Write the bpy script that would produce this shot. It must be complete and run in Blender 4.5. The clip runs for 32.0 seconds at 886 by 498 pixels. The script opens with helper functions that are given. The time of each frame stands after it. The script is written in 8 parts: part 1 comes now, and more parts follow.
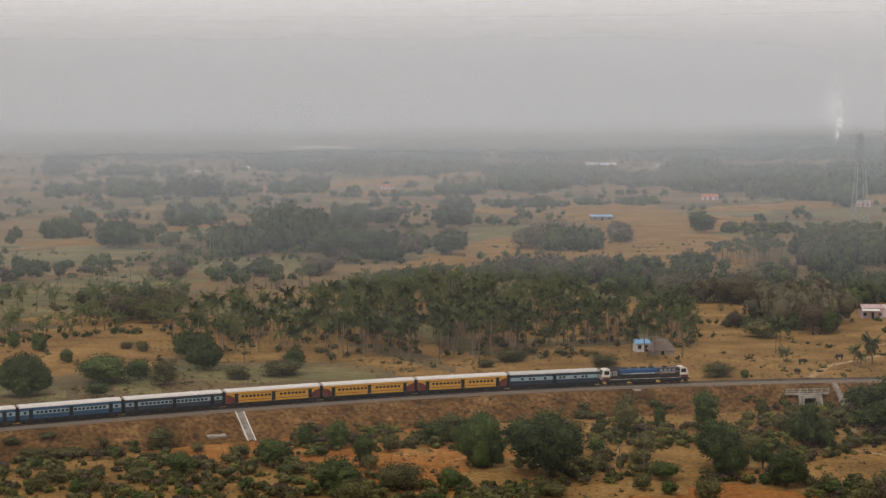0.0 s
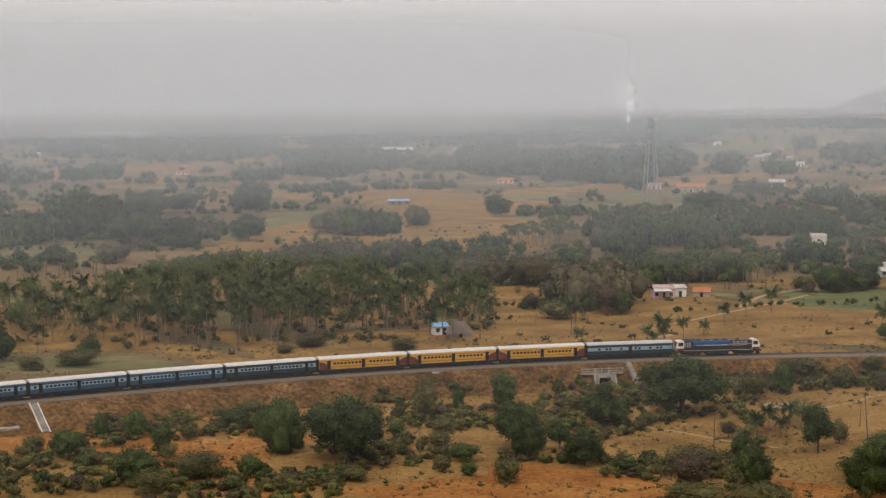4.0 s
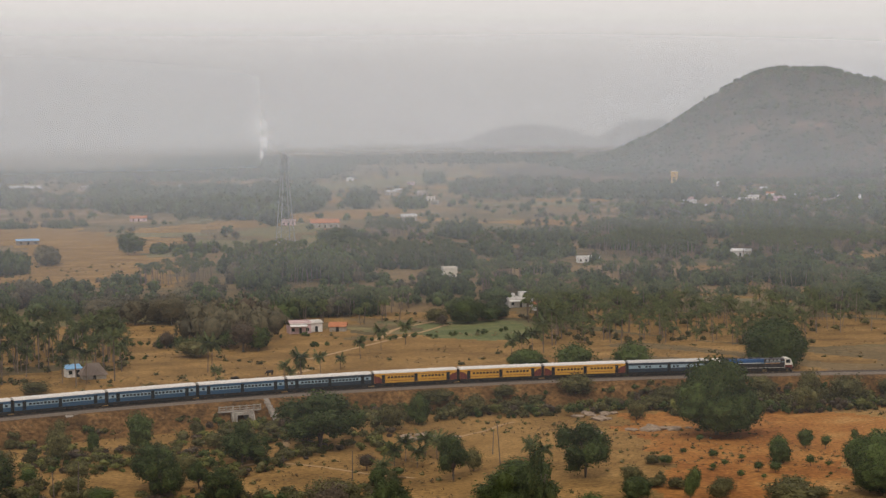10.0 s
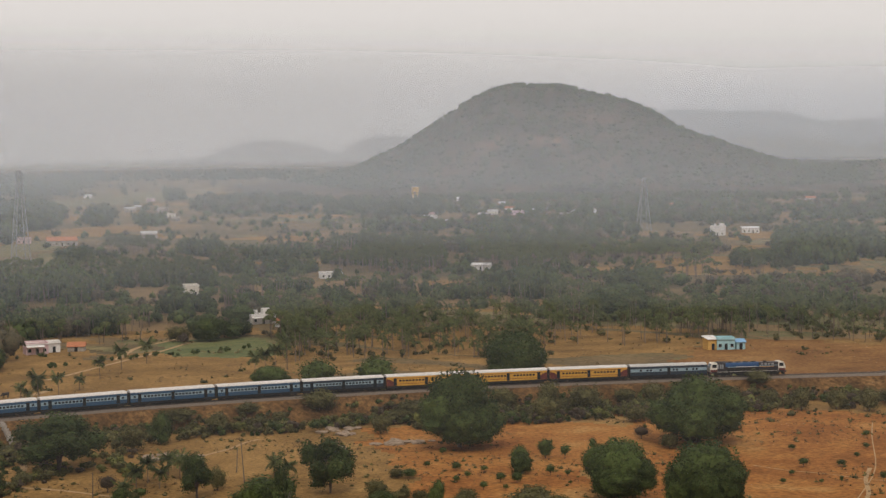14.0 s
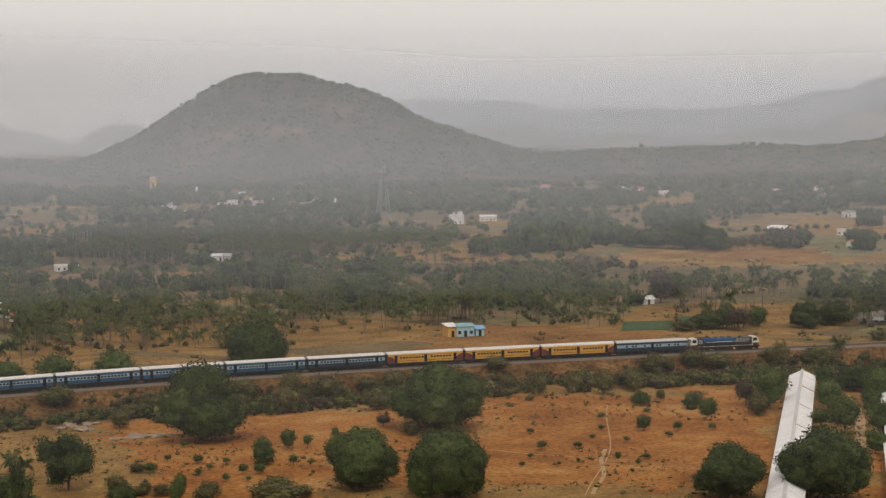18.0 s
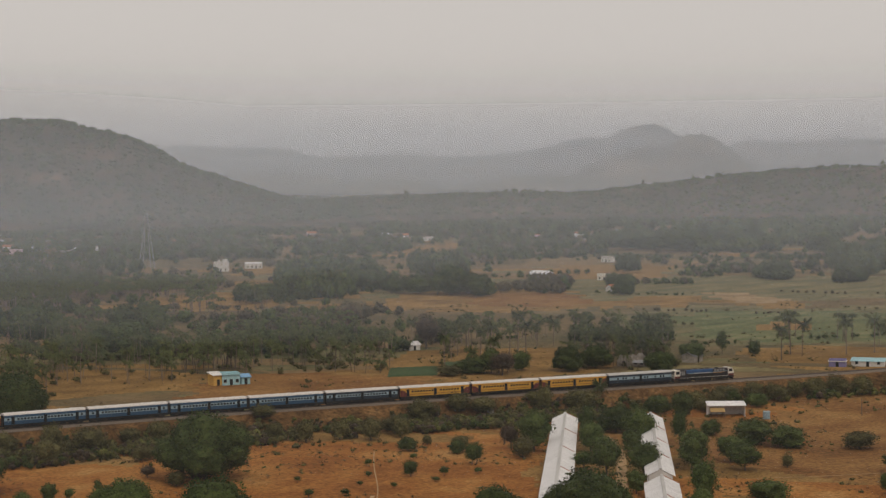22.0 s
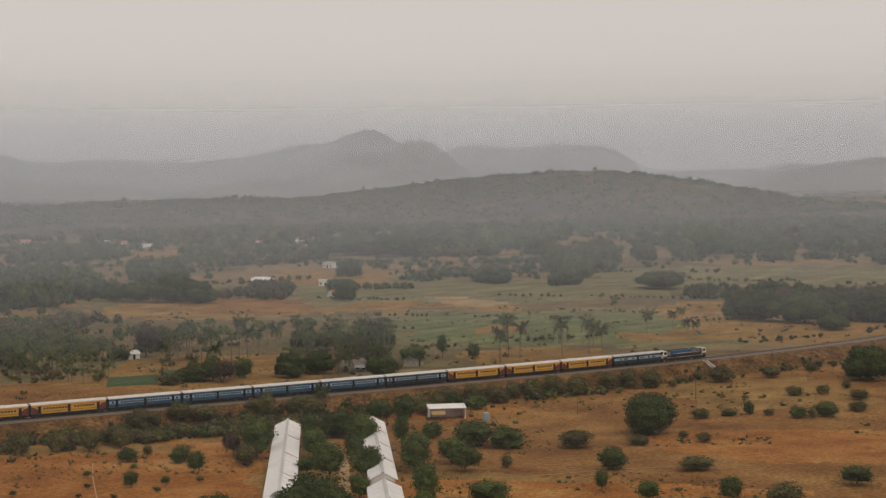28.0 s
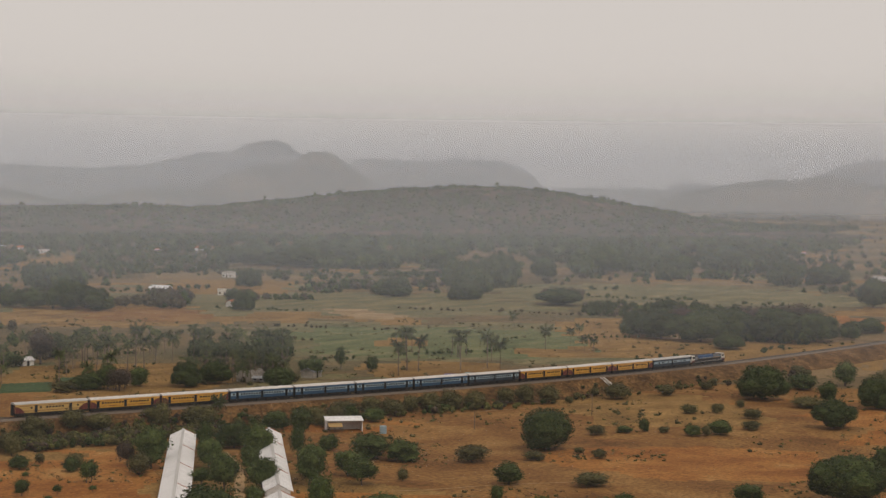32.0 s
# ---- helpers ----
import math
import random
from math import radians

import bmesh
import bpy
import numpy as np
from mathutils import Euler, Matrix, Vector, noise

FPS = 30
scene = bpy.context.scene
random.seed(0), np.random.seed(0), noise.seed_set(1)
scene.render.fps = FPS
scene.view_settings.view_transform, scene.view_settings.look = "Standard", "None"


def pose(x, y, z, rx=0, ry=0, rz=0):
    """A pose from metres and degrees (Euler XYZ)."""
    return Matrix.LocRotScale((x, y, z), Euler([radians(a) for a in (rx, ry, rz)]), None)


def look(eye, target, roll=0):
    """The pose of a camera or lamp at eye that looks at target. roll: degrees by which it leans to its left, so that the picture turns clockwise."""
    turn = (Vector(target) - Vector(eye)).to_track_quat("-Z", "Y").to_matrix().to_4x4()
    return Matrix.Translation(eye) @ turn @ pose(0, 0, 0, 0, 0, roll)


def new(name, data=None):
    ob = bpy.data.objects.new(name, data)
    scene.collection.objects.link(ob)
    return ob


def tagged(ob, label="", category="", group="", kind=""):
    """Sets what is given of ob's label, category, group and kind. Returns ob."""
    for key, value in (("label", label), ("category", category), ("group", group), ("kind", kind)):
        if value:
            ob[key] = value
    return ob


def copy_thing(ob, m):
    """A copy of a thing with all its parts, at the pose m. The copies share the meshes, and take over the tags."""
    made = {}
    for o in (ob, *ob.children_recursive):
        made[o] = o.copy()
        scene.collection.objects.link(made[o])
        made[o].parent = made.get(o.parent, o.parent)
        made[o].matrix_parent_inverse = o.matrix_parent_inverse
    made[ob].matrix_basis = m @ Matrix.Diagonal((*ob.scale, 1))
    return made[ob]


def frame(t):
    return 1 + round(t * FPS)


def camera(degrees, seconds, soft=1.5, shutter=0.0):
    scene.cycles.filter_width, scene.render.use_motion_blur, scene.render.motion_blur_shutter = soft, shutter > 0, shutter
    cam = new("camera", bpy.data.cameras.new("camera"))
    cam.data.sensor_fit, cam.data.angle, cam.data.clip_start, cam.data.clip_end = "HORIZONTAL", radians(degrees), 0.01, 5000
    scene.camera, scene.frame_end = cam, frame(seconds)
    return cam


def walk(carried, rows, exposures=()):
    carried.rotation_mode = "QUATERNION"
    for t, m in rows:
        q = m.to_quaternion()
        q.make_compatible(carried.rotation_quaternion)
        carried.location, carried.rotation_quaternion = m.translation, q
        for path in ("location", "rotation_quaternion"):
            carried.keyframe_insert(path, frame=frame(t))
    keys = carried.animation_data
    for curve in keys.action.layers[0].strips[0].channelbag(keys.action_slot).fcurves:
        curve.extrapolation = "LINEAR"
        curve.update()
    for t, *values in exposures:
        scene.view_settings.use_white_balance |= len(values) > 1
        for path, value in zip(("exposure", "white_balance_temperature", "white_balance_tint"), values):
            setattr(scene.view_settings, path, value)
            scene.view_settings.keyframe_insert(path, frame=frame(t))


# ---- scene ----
# Metres; rail top is z = 0, x to the east along the first view's right, y away from the hilltop where the camera stands.
EYE = 63.8
cam = camera(28.57, 32.0, 1.35)
# seconds, yaw, pitch, roll: one standpoint on the hilltop, panning after the train
ROWS = [
    (0.0, -0.045, -4.482, 0.318), (0.5, 0.055, -4.875, 0.263), (1.0, -1.449, -5.461, 0.164),
    (1.5, -1.792, -5.021, 0.213), (2.0, -3.264, -5.144, 0.215), (2.5, -4.265, -5.167, 0.258),
    (3.0, -5.001, -5.027, 0.362), (3.5, -5.739, -5.002, 0.400), (5.5, -9.801, -5.125, 0.456),
    (6.0, -10.609, -5.076, 0.482), (6.5, -12.274, -4.924, 0.386), (7.0, -13.425, -4.707, 0.368),
    (7.5, -14.322, -4.968, 0.353), (8.0, -14.933, -4.819, 0.403), (8.5, -16.122, -4.436, 0.413),
    (9.0, -16.901, -4.151, 0.474), (9.5, -17.932, -4.056, 0.514), (10.0, -18.731, -3.922, 0.530),
    (10.5, -19.358, -3.861, 0.517), (11.0, -20.303, -3.859, 0.500), (11.5, -21.655, -3.753, 0.495),
    (12.0, -23.250, -3.665, 0.515), (12.5, -24.247, -3.557, 0.530), (13.0, -25.287, -3.493, 0.563),
    (13.5, -26.211, -3.558, 0.536), (14.0, -27.213, -3.478, 0.541), (14.5, -28.309, -3.461, 0.546),
    (15.0, -29.268, -3.613, 0.570), (15.5, -30.961, -3.583, 0.513), (17.5, -34.382, -3.842, 0.510),
    (18.0, -35.763, -3.901, 0.597), (18.5, -36.743, -3.895, 0.604), (19.0, -37.794, -3.814, 0.590),
    (19.5, -39.082, -3.794, 0.552), (20.0, -40.275, -3.576, 0.574), (20.5, -41.394, -2.837, 0.631),
    (21.0, -42.426, -2.669, 0.634), (21.5, -43.008, -2.450, 0.670), (22.0, -43.475, -2.437, 0.579),
    (22.5, -44.115, -2.487, 0.600), (23.0, -44.689, -2.629, 0.623), (23.5, -45.528, -2.536, 0.614),
    (24.0, -46.480, -2.475, 0.613), (24.5, -48.059, -2.706, 0.498), (25.0, -48.867, -2.809, 0.578),
    (25.5, -49.835, -2.943, 0.548), (26.0, -50.636, -3.158, 0.518), (26.5, -51.005, -2.804, 0.564),
    (28.5, -53.054, -2.399, 0.675), (29.0, -53.333, -2.529, 0.643), (29.5, -53.808, -2.568, 0.704),
    (30.0, -54.125, -2.351, 0.745), (30.5, -54.602, -1.946, 0.726), (31.0, -55.010, -1.906, 0.102),
    (31.5, -55.424, -1.893, -0.348), (32.0, -55.866, -1.914, -0.687),
]
walk(cam, [(t, pose(0, 0, EYE, 90 + pitch, roll, yaw)) for t, yaw, pitch, roll in ROWS],
     exposures=[(0.0, 0.2, 6540, 10), (1.0, 0.21, 6540, 10), (2.2, 0.34, 6540, 10), (6.0, 0.32, 6570, 10), (9.0, 0.29, 6590, 10), (12.0, 0.2, 6600, 10), (15.0, 0.2, 6650, 10), (18.0, 0.2, 6690, 10), (20.0, 0.24, 6700, 10), (21.0, 0.02, 6730, 10), (22.0, -0.19, 6760, 10), (24.0, -0.19, 6800, 11), (26.0, -0.13, 6850, 11), (32.0, -0.09, 6850, 11)])

# ---- light ----
SUN_EL, SUN_AZ = 52.0, 205.0
world = bpy.data.worlds.new("hazy_sky")
scene.world = world
world.use_nodes = True
wn, wl = world.node_tree.nodes, world.node_tree.links
wn.clear()
w_out = wn.new("ShaderNodeOutputWorld")
w_add = wn.new("ShaderNodeAddShader")
w_sky = wn.new("ShaderNodeTexSky")
w_sky.sky_type = 'NISHITA'
w_sky.sun_disc = False
w_sky.sun_elevation, w_sky.sun_rotation = radians(SUN_EL), radians(SUN_AZ)
w_sky.dust_density, w_sky.air_density = 6.0, 1.0
w_b1, w_b2 = wn.new("ShaderNodeBackground"), wn.new("ShaderNodeBackground")
w_b1.inputs["Strength"].default_value = 0.012
w_b2.inputs["Color"].default_value = (0.645, 0.613, 0.595, 1)
w_b2.inputs["Strength"].default_value = 0.98
wl.new(w_sky.outputs[0], w_b1.inputs["Color"])
wl.new(w_b1.outputs[0], w_add.inputs[0])
wl.new(w_b2.outputs[0], w_add.inputs[1])
wl.new(w_add.outputs[0], w_out.inputs["Surface"])

sun = new("sun", bpy.data.lights.new("sun", "SUN"))
sun.data.energy, sun.data.angle, sun.data.color = 0.84, radians(14), (1.0, 0.95, 0.89)
se, sa = radians(SUN_EL), radians(SUN_AZ)
sun.matrix_world = look((0, 0, 200), Vector((0, 0, 200)) - Vector((math.sin(sa) * math.cos(se), math.cos(sa) * math.cos(se), math.sin(se))))


# ---- materials ----
def mat(name, cols, scale=1.0, rough=0.85, metal=0.0, bump=0.0, detail=6.0, fine=None, rand=0.0, island=0.0, spec=0.3, space="Object", stretch=(1, 1, 1), amp=0.2):
    """Procedural surface: colours blended by a large and a fine noise, with optional shift per object or per piece."""
    m = bpy.data.materials.new(name)
    m.use_nodes = True
    n, l = m.node_tree.nodes, m.node_tree.links
    b = n["Principled BSDF"]
    b.inputs["Roughness"].default_value, b.inputs["Metallic"].default_value = rough, metal
    b.inputs["Specular IOR Level"].default_value = spec
    if space == "World":
        src = n.new("ShaderNodeNewGeometry").outputs["Position"]
    else:
        src = n.new("ShaderNodeTexCoord").outputs["Object"]
    mp = n.new("ShaderNodeMapping")
    mp.inputs["Scale"].default_value = stretch
    l.new(src, mp.inputs["Vector"])
    t1 = n.new("ShaderNodeTexNoise")
    t1.inputs["Scale"].default_value, t1.inputs["Detail"].default_value = scale, detail
    t1.inputs["Roughness"].default_value = 0.62
    l.new(mp.outputs[0], t1.inputs["Vector"])
    ramp = n.new("ShaderNodeValToRGB")
    e = ramp.color_ramp.elements
    while len(e) < len(cols):
        e.new(0.5)
    for i, c in enumerate(cols):
        e[i].position = 0.5 if len(cols) == 1 else 0.3 + 0.4 * i / (len(cols) - 1)
        e[i].color = (*c, 1)
    l.new(t1.outputs["Fac"], ramp.inputs[0])
    col = ramp.outputs["Color"]
    t2 = n.new("ShaderNodeTexNoise")
    t2.inputs["Scale"].default_value, t2.inputs["Detail"].default_value = fine or scale * 9, 4
    l.new(mp.outputs[0], t2.inputs["Vector"])
    val = t2.outputs["Fac"]
    hsv = n.new("ShaderNodeHueSaturation")
    mr = n.new("ShaderNodeMapRange")
    mr.inputs["From Min"].default_value, mr.inputs["From Max"].default_value = 0.25, 0.75
    mr.inputs["To Min"].default_value, mr.inputs["To Max"].default_value = 1 - amp, 1 + amp
    l.new(val, mr.inputs["Value"])
    v = mr.outputs["Result"]
    for amount, node, out in ((rand, "ShaderNodeObjectInfo", "Random"), (island, "ShaderNodeNewGeometry", "Random Per Island")):
        if amount:
            r = n.new("ShaderNodeMapRange")
            r.inputs["To Min"].default_value, r.inputs["To Max"].default_value = 1 - amount, 1 + amount
            l.new(n.new(node).outputs[out], r.inputs["Value"])
            k = n.new("ShaderNodeMath")
            k.operation = "MULTIPLY"
            l.new(v, k.inputs[0])
            l.new(r.outputs["Result"], k.inputs[1])
            v = k.outputs[0]
    l.new(v, hsv.inputs["Value"])
    l.new(col, hsv.inputs["Color"])
    l.new(hsv.outputs["Color"], b.inputs["Base Color"])
    if bump:
        bp = n.new("ShaderNodeBump")
        bp.inputs["Strength"].default_value, bp.inputs["Distance"].default_value = min(1, bump), bump
        l.new(val, bp.inputs["Height"])
        l.new(bp.outputs[0], b.inputs["Normal"])
    return m


def leaf_mat(name, dark, light, rand=0.25):
    m = mat(name, [dark, light], scale=0.6, rough=0.7, rand=rand, island=0.45, spec=0.25)
    n, l = m.node_tree.nodes, m.node_tree.links
    b, out = n["Principled BSDF"], n["Material Output"]
    tr, mx = n.new("ShaderNodeBsdfTranslucent"), n.new("ShaderNodeMixShader")
    mx.inputs[0].default_value = 0.32
    l.new(b.inputs["Base Color"].links[0].from_socket, tr.inputs["Color"])
    l.new(b.outputs[0], mx.inputs[1])
    l.new(tr.outputs[0], mx.inputs[2])
    l.new(mx.outputs[0], out.inputs["Surface"])
    return m


def ground_mat():
    """Dry scrub plain: straw grass, ochre soil and olive growth in patches, and a patchwork of small fields."""
    m = mat("dry_plain", [(0.07, 0.055, 0.026), (0.12, 0.085, 0.04), (0.185, 0.118, 0.054), (0.25, 0.162, 0.078)], scale=0.03, rough=0.95, bump=0.3, detail=10, fine=0.55, space="World", spec=0.1, amp=0.5)
    n, l = m.node_tree.nodes, m.node_tree.links
    b = n["Principled BSDF"]
    base = b.inputs["Base Color"].links[0].from_socket
    geo = n.new("ShaderNodeNewGeometry")
    vo = n.new("ShaderNodeTexVoronoi")
    vo.inputs["Scale"].default_value = 0.009
    l.new(geo.outputs["Position"], vo.inputs["Vector"])
    sep = n.new("ShaderNodeSeparateColor")
    l.new(vo.outputs["Color"], sep.inputs[0])
    ramp = n.new("ShaderNodeValToRGB")
    ramp.color_ramp.interpolation = "CONSTANT"
    e = ramp.color_ramp.elements
    for i, (p, c) in enumerate([(0.0, (0.085, 0.07, 0.033)), (0.25, (0.12, 0.09, 0.042)), (0.5, (0.19, 0.125, 0.06)), (0.72, (0.09, 0.088, 0.04)), (0.88, (0.23, 0.155, 0.075))]):
        if i > 1:
            e.new(p)
        e[i].position, e[i].color = p, (*c, 1)
    l.new(sep.outputs[0], ramp.inputs[0])
    mx = n.new("ShaderNodeMix")
    mx.data_type = "RGBA"
    mx.inputs[0].default_value = 0.45
    l.new(base, mx.inputs[6])
    l.new(ramp.outputs[0], mx.inputs[7])
    l.new(mx.outputs[2], b.inputs["Base Color"])
    return m


def haze_mat(name, amount, top, base, e0, e1, rest, west, tint):
    """A tinted sheet standing in for haze: mostly clear, scattering a little of the daylight that falls on it."""
    m = bpy.data.materials.new(name)
    m.use_nodes = True
    n, l = m.node_tree.nodes, m.node_tree.links
    n.clear()
    out, mx, cl = n.new("ShaderNodeOutputMaterial"), n.new("ShaderNodeMixShader"), n.new("ShaderNodeBsdfTransparent")
    df, tl, half = n.new("ShaderNodeBsdfDiffuse"), n.new("ShaderNodeBsdfTranslucent"), n.new("ShaderNodeMixShader")
    for s in (df, tl):
        s.inputs["Color"].default_value = (*tint, 1)
    l.new(df.outputs[0], half.inputs[1])
    l.new(tl.outputs[0], half.inputs[2])
    geo, sep = n.new("ShaderNodeNewGeometry"), n.new("ShaderNodeSeparateXYZ")
    l.new(geo.outputs["Position"], sep.inputs[0])
    up, dn, k = n.new("ShaderNodeMapRange"), n.new("ShaderNodeMapRange"), n.new("ShaderNodeMath")
    up.interpolation_type = dn.interpolation_type = "SMOOTHSTEP"
    up.inputs["From Min"].default_value, up.inputs["From Max"].default_value = base - 2.0, base + 26.0
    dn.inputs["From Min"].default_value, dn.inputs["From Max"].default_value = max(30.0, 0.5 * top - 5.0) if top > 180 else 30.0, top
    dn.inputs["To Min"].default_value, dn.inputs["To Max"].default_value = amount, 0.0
    l.new(sep.outputs["Z"], up.inputs["Value"])
    l.new(sep.outputs["Z"], dn.inputs["Value"])
    # most sheets are stronger over the western plain
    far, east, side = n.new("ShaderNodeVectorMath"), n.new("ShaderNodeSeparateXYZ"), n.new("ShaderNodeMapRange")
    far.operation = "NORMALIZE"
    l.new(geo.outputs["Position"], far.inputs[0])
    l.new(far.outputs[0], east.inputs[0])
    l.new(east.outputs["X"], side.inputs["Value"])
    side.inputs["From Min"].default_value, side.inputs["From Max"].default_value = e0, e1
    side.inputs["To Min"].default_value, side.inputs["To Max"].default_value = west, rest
    k.operation = "MULTIPLY"
    k2 = n.new("ShaderNodeMath")
    k2.operation = "MULTIPLY"
    k2.use_clamp = True
    l.new(up.outputs["Result"], k.inputs[0])
    l.new(dn.outputs["Result"], k.inputs[1])
    l.new(k.outputs[0], k2.inputs[0])
    l.new(side.outputs["Result"], k2.inputs[1])
    l.new(k2.outputs[0], mx.inputs[0])
    l.new(cl.outputs[0], mx.inputs[1])
    l.new(half.outputs[0], mx.inputs[2])
    l.new(mx.outputs[0], out.inputs["Surface"])
    return m


def smoke_mat(dense, w, h):
    """Smoke that thins out towards the puff's rim."""
    m = bpy.data.materials.new("white_smoke")
    m.use_nodes = True
    n, l = m.node_tree.nodes, m.node_tree.links
    n.clear()
    out, mx, cl, df = (n.new(k) for k in ("ShaderNodeOutputMaterial", "ShaderNodeMixShader", "ShaderNodeBsdfTransparent", "ShaderNodeBsdfDiffuse"))
    df.inputs["Color"].default_value = (0.97, 0.97, 0.97, 1)
    tc, mp, ln = n.new("ShaderNodeTexCoord"), n.new("ShaderNodeMapping"), n.new("ShaderNodeVectorMath")
    mp.inputs["Scale"].default_value = (1 / w, 0.0, 1 / h)
    ln.operation = "LENGTH"
    l.new(tc.outputs["Object"], mp.inputs["Vector"])
    l.new(mp.outputs[0], ln.inputs[0])
    mr = n.new("ShaderNodeMapRange")
    mr.interpolation_type = "SMOOTHSTEP"
    mr.inputs["From Min"].default_value, mr.inputs["From Max"].default_value = 0.1, 0.95
    mr.inputs["To Min"].default_value, mr.inputs["To Max"].default_value = dense, 0.0
    l.new(ln.outputs["Value"], mr.inputs["Value"])
    nz, k = n.new("ShaderNodeTexNoise"), n.new("ShaderNodeMath")
    nz.inputs["Scale"].default_value = 2.0 / w
    l.new(tc.outputs["Object"], nz.inputs["Vector"])
    k.operation = "MULTIPLY"
    l.new(mr.outputs["Result"], k.inputs[0])
    l.new(nz.outputs["Fac"], k.inputs[1])
    k2 = n.new("ShaderNodeMath")
    k2.operation, k2.use_clamp = "MULTIPLY", True
    k2.inputs[1].default_value = 1.9
    l.new(k.outputs[0], k2.inputs[0])
    l.new(k2.outputs[0], mx.inputs[0])
    l.new(cl.outputs[0], mx.inputs[1])
    l.new(df.outputs[0], mx.inputs[2])
    l.new(mx.outputs[0], out.inputs["Surface"])
    return m


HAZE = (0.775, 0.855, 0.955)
M_GROUND = ground_mat()
M_SOIL = mat("orange_soil", [(0.166, 0.0611, 0.0146), (0.241, 0.0951, 0.0232), (0.296, 0.131, 0.0344), (0.359, 0.194, 0.0654)], scale=0.06, rough=0.95, bump=0.2, detail=9, fine=1.1, space="World", spec=0.1, amp=0.45)
M_BROWN = mat("brown_dry_soil", [(0.111, 0.049, 0.0146), (0.175, 0.0813, 0.0241), (0.228, 0.116, 0.0361), (0.286, 0.162, 0.0568)], scale=0.045, rough=0.95, bump=0.2, detail=10, fine=1.0, space="World", spec=0.1, amp=0.5)
M_STRAW = mat("dry_straw_field", [(0.131, 0.0745, 0.0232), (0.215, 0.122, 0.0387), (0.299, 0.176, 0.0602)], scale=0.05, rough=0.95, bump=0.2, detail=9, fine=1.1, space="World", spec=0.1, stretch=(1, 1.5, 1), amp=0.5)
M_GREEN = mat("green_crop", [(0.044, 0.0608, 0.0108), (0.072, 0.0882, 0.0189), (0.112, 0.116, 0.0324), (0.184, 0.162, 0.0594)], scale=0.05, rough=0.9, bump=0.2, detail=9, fine=0.8, amp=0.4, stretch=(0.6, 1.6, 1), space="World")
M_OLIVE = mat("olive_scrub_grass", [(0.072, 0.07, 0.0202), (0.108, 0.095, 0.0313), (0.153, 0.122, 0.0442), (0.216, 0.165, 0.0644)], stretch=(0.6, 1.6, 1), detail=9, scale=0.04, rough=0.95, bump=0.2, fine=0.6, amp=0.4, space="World")
M_BANK = mat("rust_grass_bank", [(0.05, 0.028, 0.011), (0.095, 0.05, 0.018), (0.14, 0.074, 0.027), (0.205, 0.118, 0.046)], scale=0.16, rough=0.95, bump=0.4, detail=9, fine=1.0, space="World", spec=0.1, amp=0.7)
M_BALLAST = mat("crushed_stone", [(0.11, 0.085, 0.065), (0.2, 0.16, 0.125)], scale=3.0, rough=0.95, bump=0.1, fine=9, space="World")
M_RAIL = mat("rusty_rail_steel", [(0.06, 0.04, 0.03), (0.12, 0.085, 0.065)], scale=4, rough=0.5, metal=0.6)
M_SLEEPER = mat("concrete_sleeper", [(0.1, 0.095, 0.085), (0.18, 0.165, 0.15)], scale=4, rand=0.2)
M_HILL = mat("scrub_hillside", [(0.03, 0.03, 0.016), (0.052, 0.045, 0.026), (0.085, 0.06, 0.036), (0.17, 0.095, 0.058)], scale=0.013, rough=0.95, bump=1.0, fine=0.12, detail=10, space="World", spec=0.1)
M_RANGE = mat("rocky_range", [(0.025, 0.035, 0.03), (0.08, 0.08, 0.068), (0.19, 0.155, 0.12), (0.34, 0.27, 0.21)], scale=0.009, rough=0.95, bump=1.0, fine=0.05, detail=10, space="World", spec=0.1)
M_LEAF = leaf_mat("broad_leaves", (0.036, 0.054, 0.012), (0.088, 0.11, 0.025))
# darker copy of M_LEAF's colours, for crowns and scrub meant to look darker
M_DARKLEAF = leaf_mat("dark_broad_leaves", (0.028, 0.043, 0.01), (0.075, 0.095, 0.021))
M_YELLEAF = leaf_mat("yellow_green_shrub_leaves", (0.085, 0.09, 0.02), (0.165, 0.16, 0.042))
M_BARE = mat("pale_bare_earth", [(0.2, 0.13, 0.06), (0.28, 0.185, 0.092), (0.33, 0.23, 0.125)], scale=0.05, rough=0.95, bump=0.2, detail=9, fine=0.8, amp=0.35, space="World", spec=0.1, stretch=(0.6, 1.6, 1))
M_CROP = mat("deep_green_crop", [(0.022, 0.045, 0.01), (0.04, 0.072, 0.016)], scale=0.2, rough=0.9, bump=0.2, fine=1.4, amp=0.3, space="World", stretch=(0.4, 2, 1))
M_LEAF2 = leaf_mat("bright_leaves", (0.034, 0.054, 0.01), (0.084, 0.108, 0.022))
M_SCRUB = leaf_mat("scrub_leaves", (0.064, 0.061, 0.02), (0.142, 0.124, 0.043))
M_WOOD = leaf_mat("dry_season_leaves", (0.07, 0.062, 0.034), (0.145, 0.118, 0.064))
M_DRY = leaf_mat("dry_brown_twigs", (0.062, 0.045, 0.028), (0.125, 0.09, 0.055))
M_PALM = leaf_mat("palm_fronds", (0.042, 0.056, 0.016), (0.108, 0.118, 0.034))
M_TUFT = leaf_mat("straw_tufts", (0.12, 0.085, 0.04), (0.24, 0.165, 0.08))
M_BARK = mat("bark", [(0.08, 0.06, 0.045), (0.17, 0.135, 0.105)], scale=3, bump=0.05, rand=0.2)
M_PTRUNK = mat("palm_trunk_bark", [(0.12, 0.085, 0.06), (0.22, 0.17, 0.125)], scale=3, bump=0.05, rand=0.25)
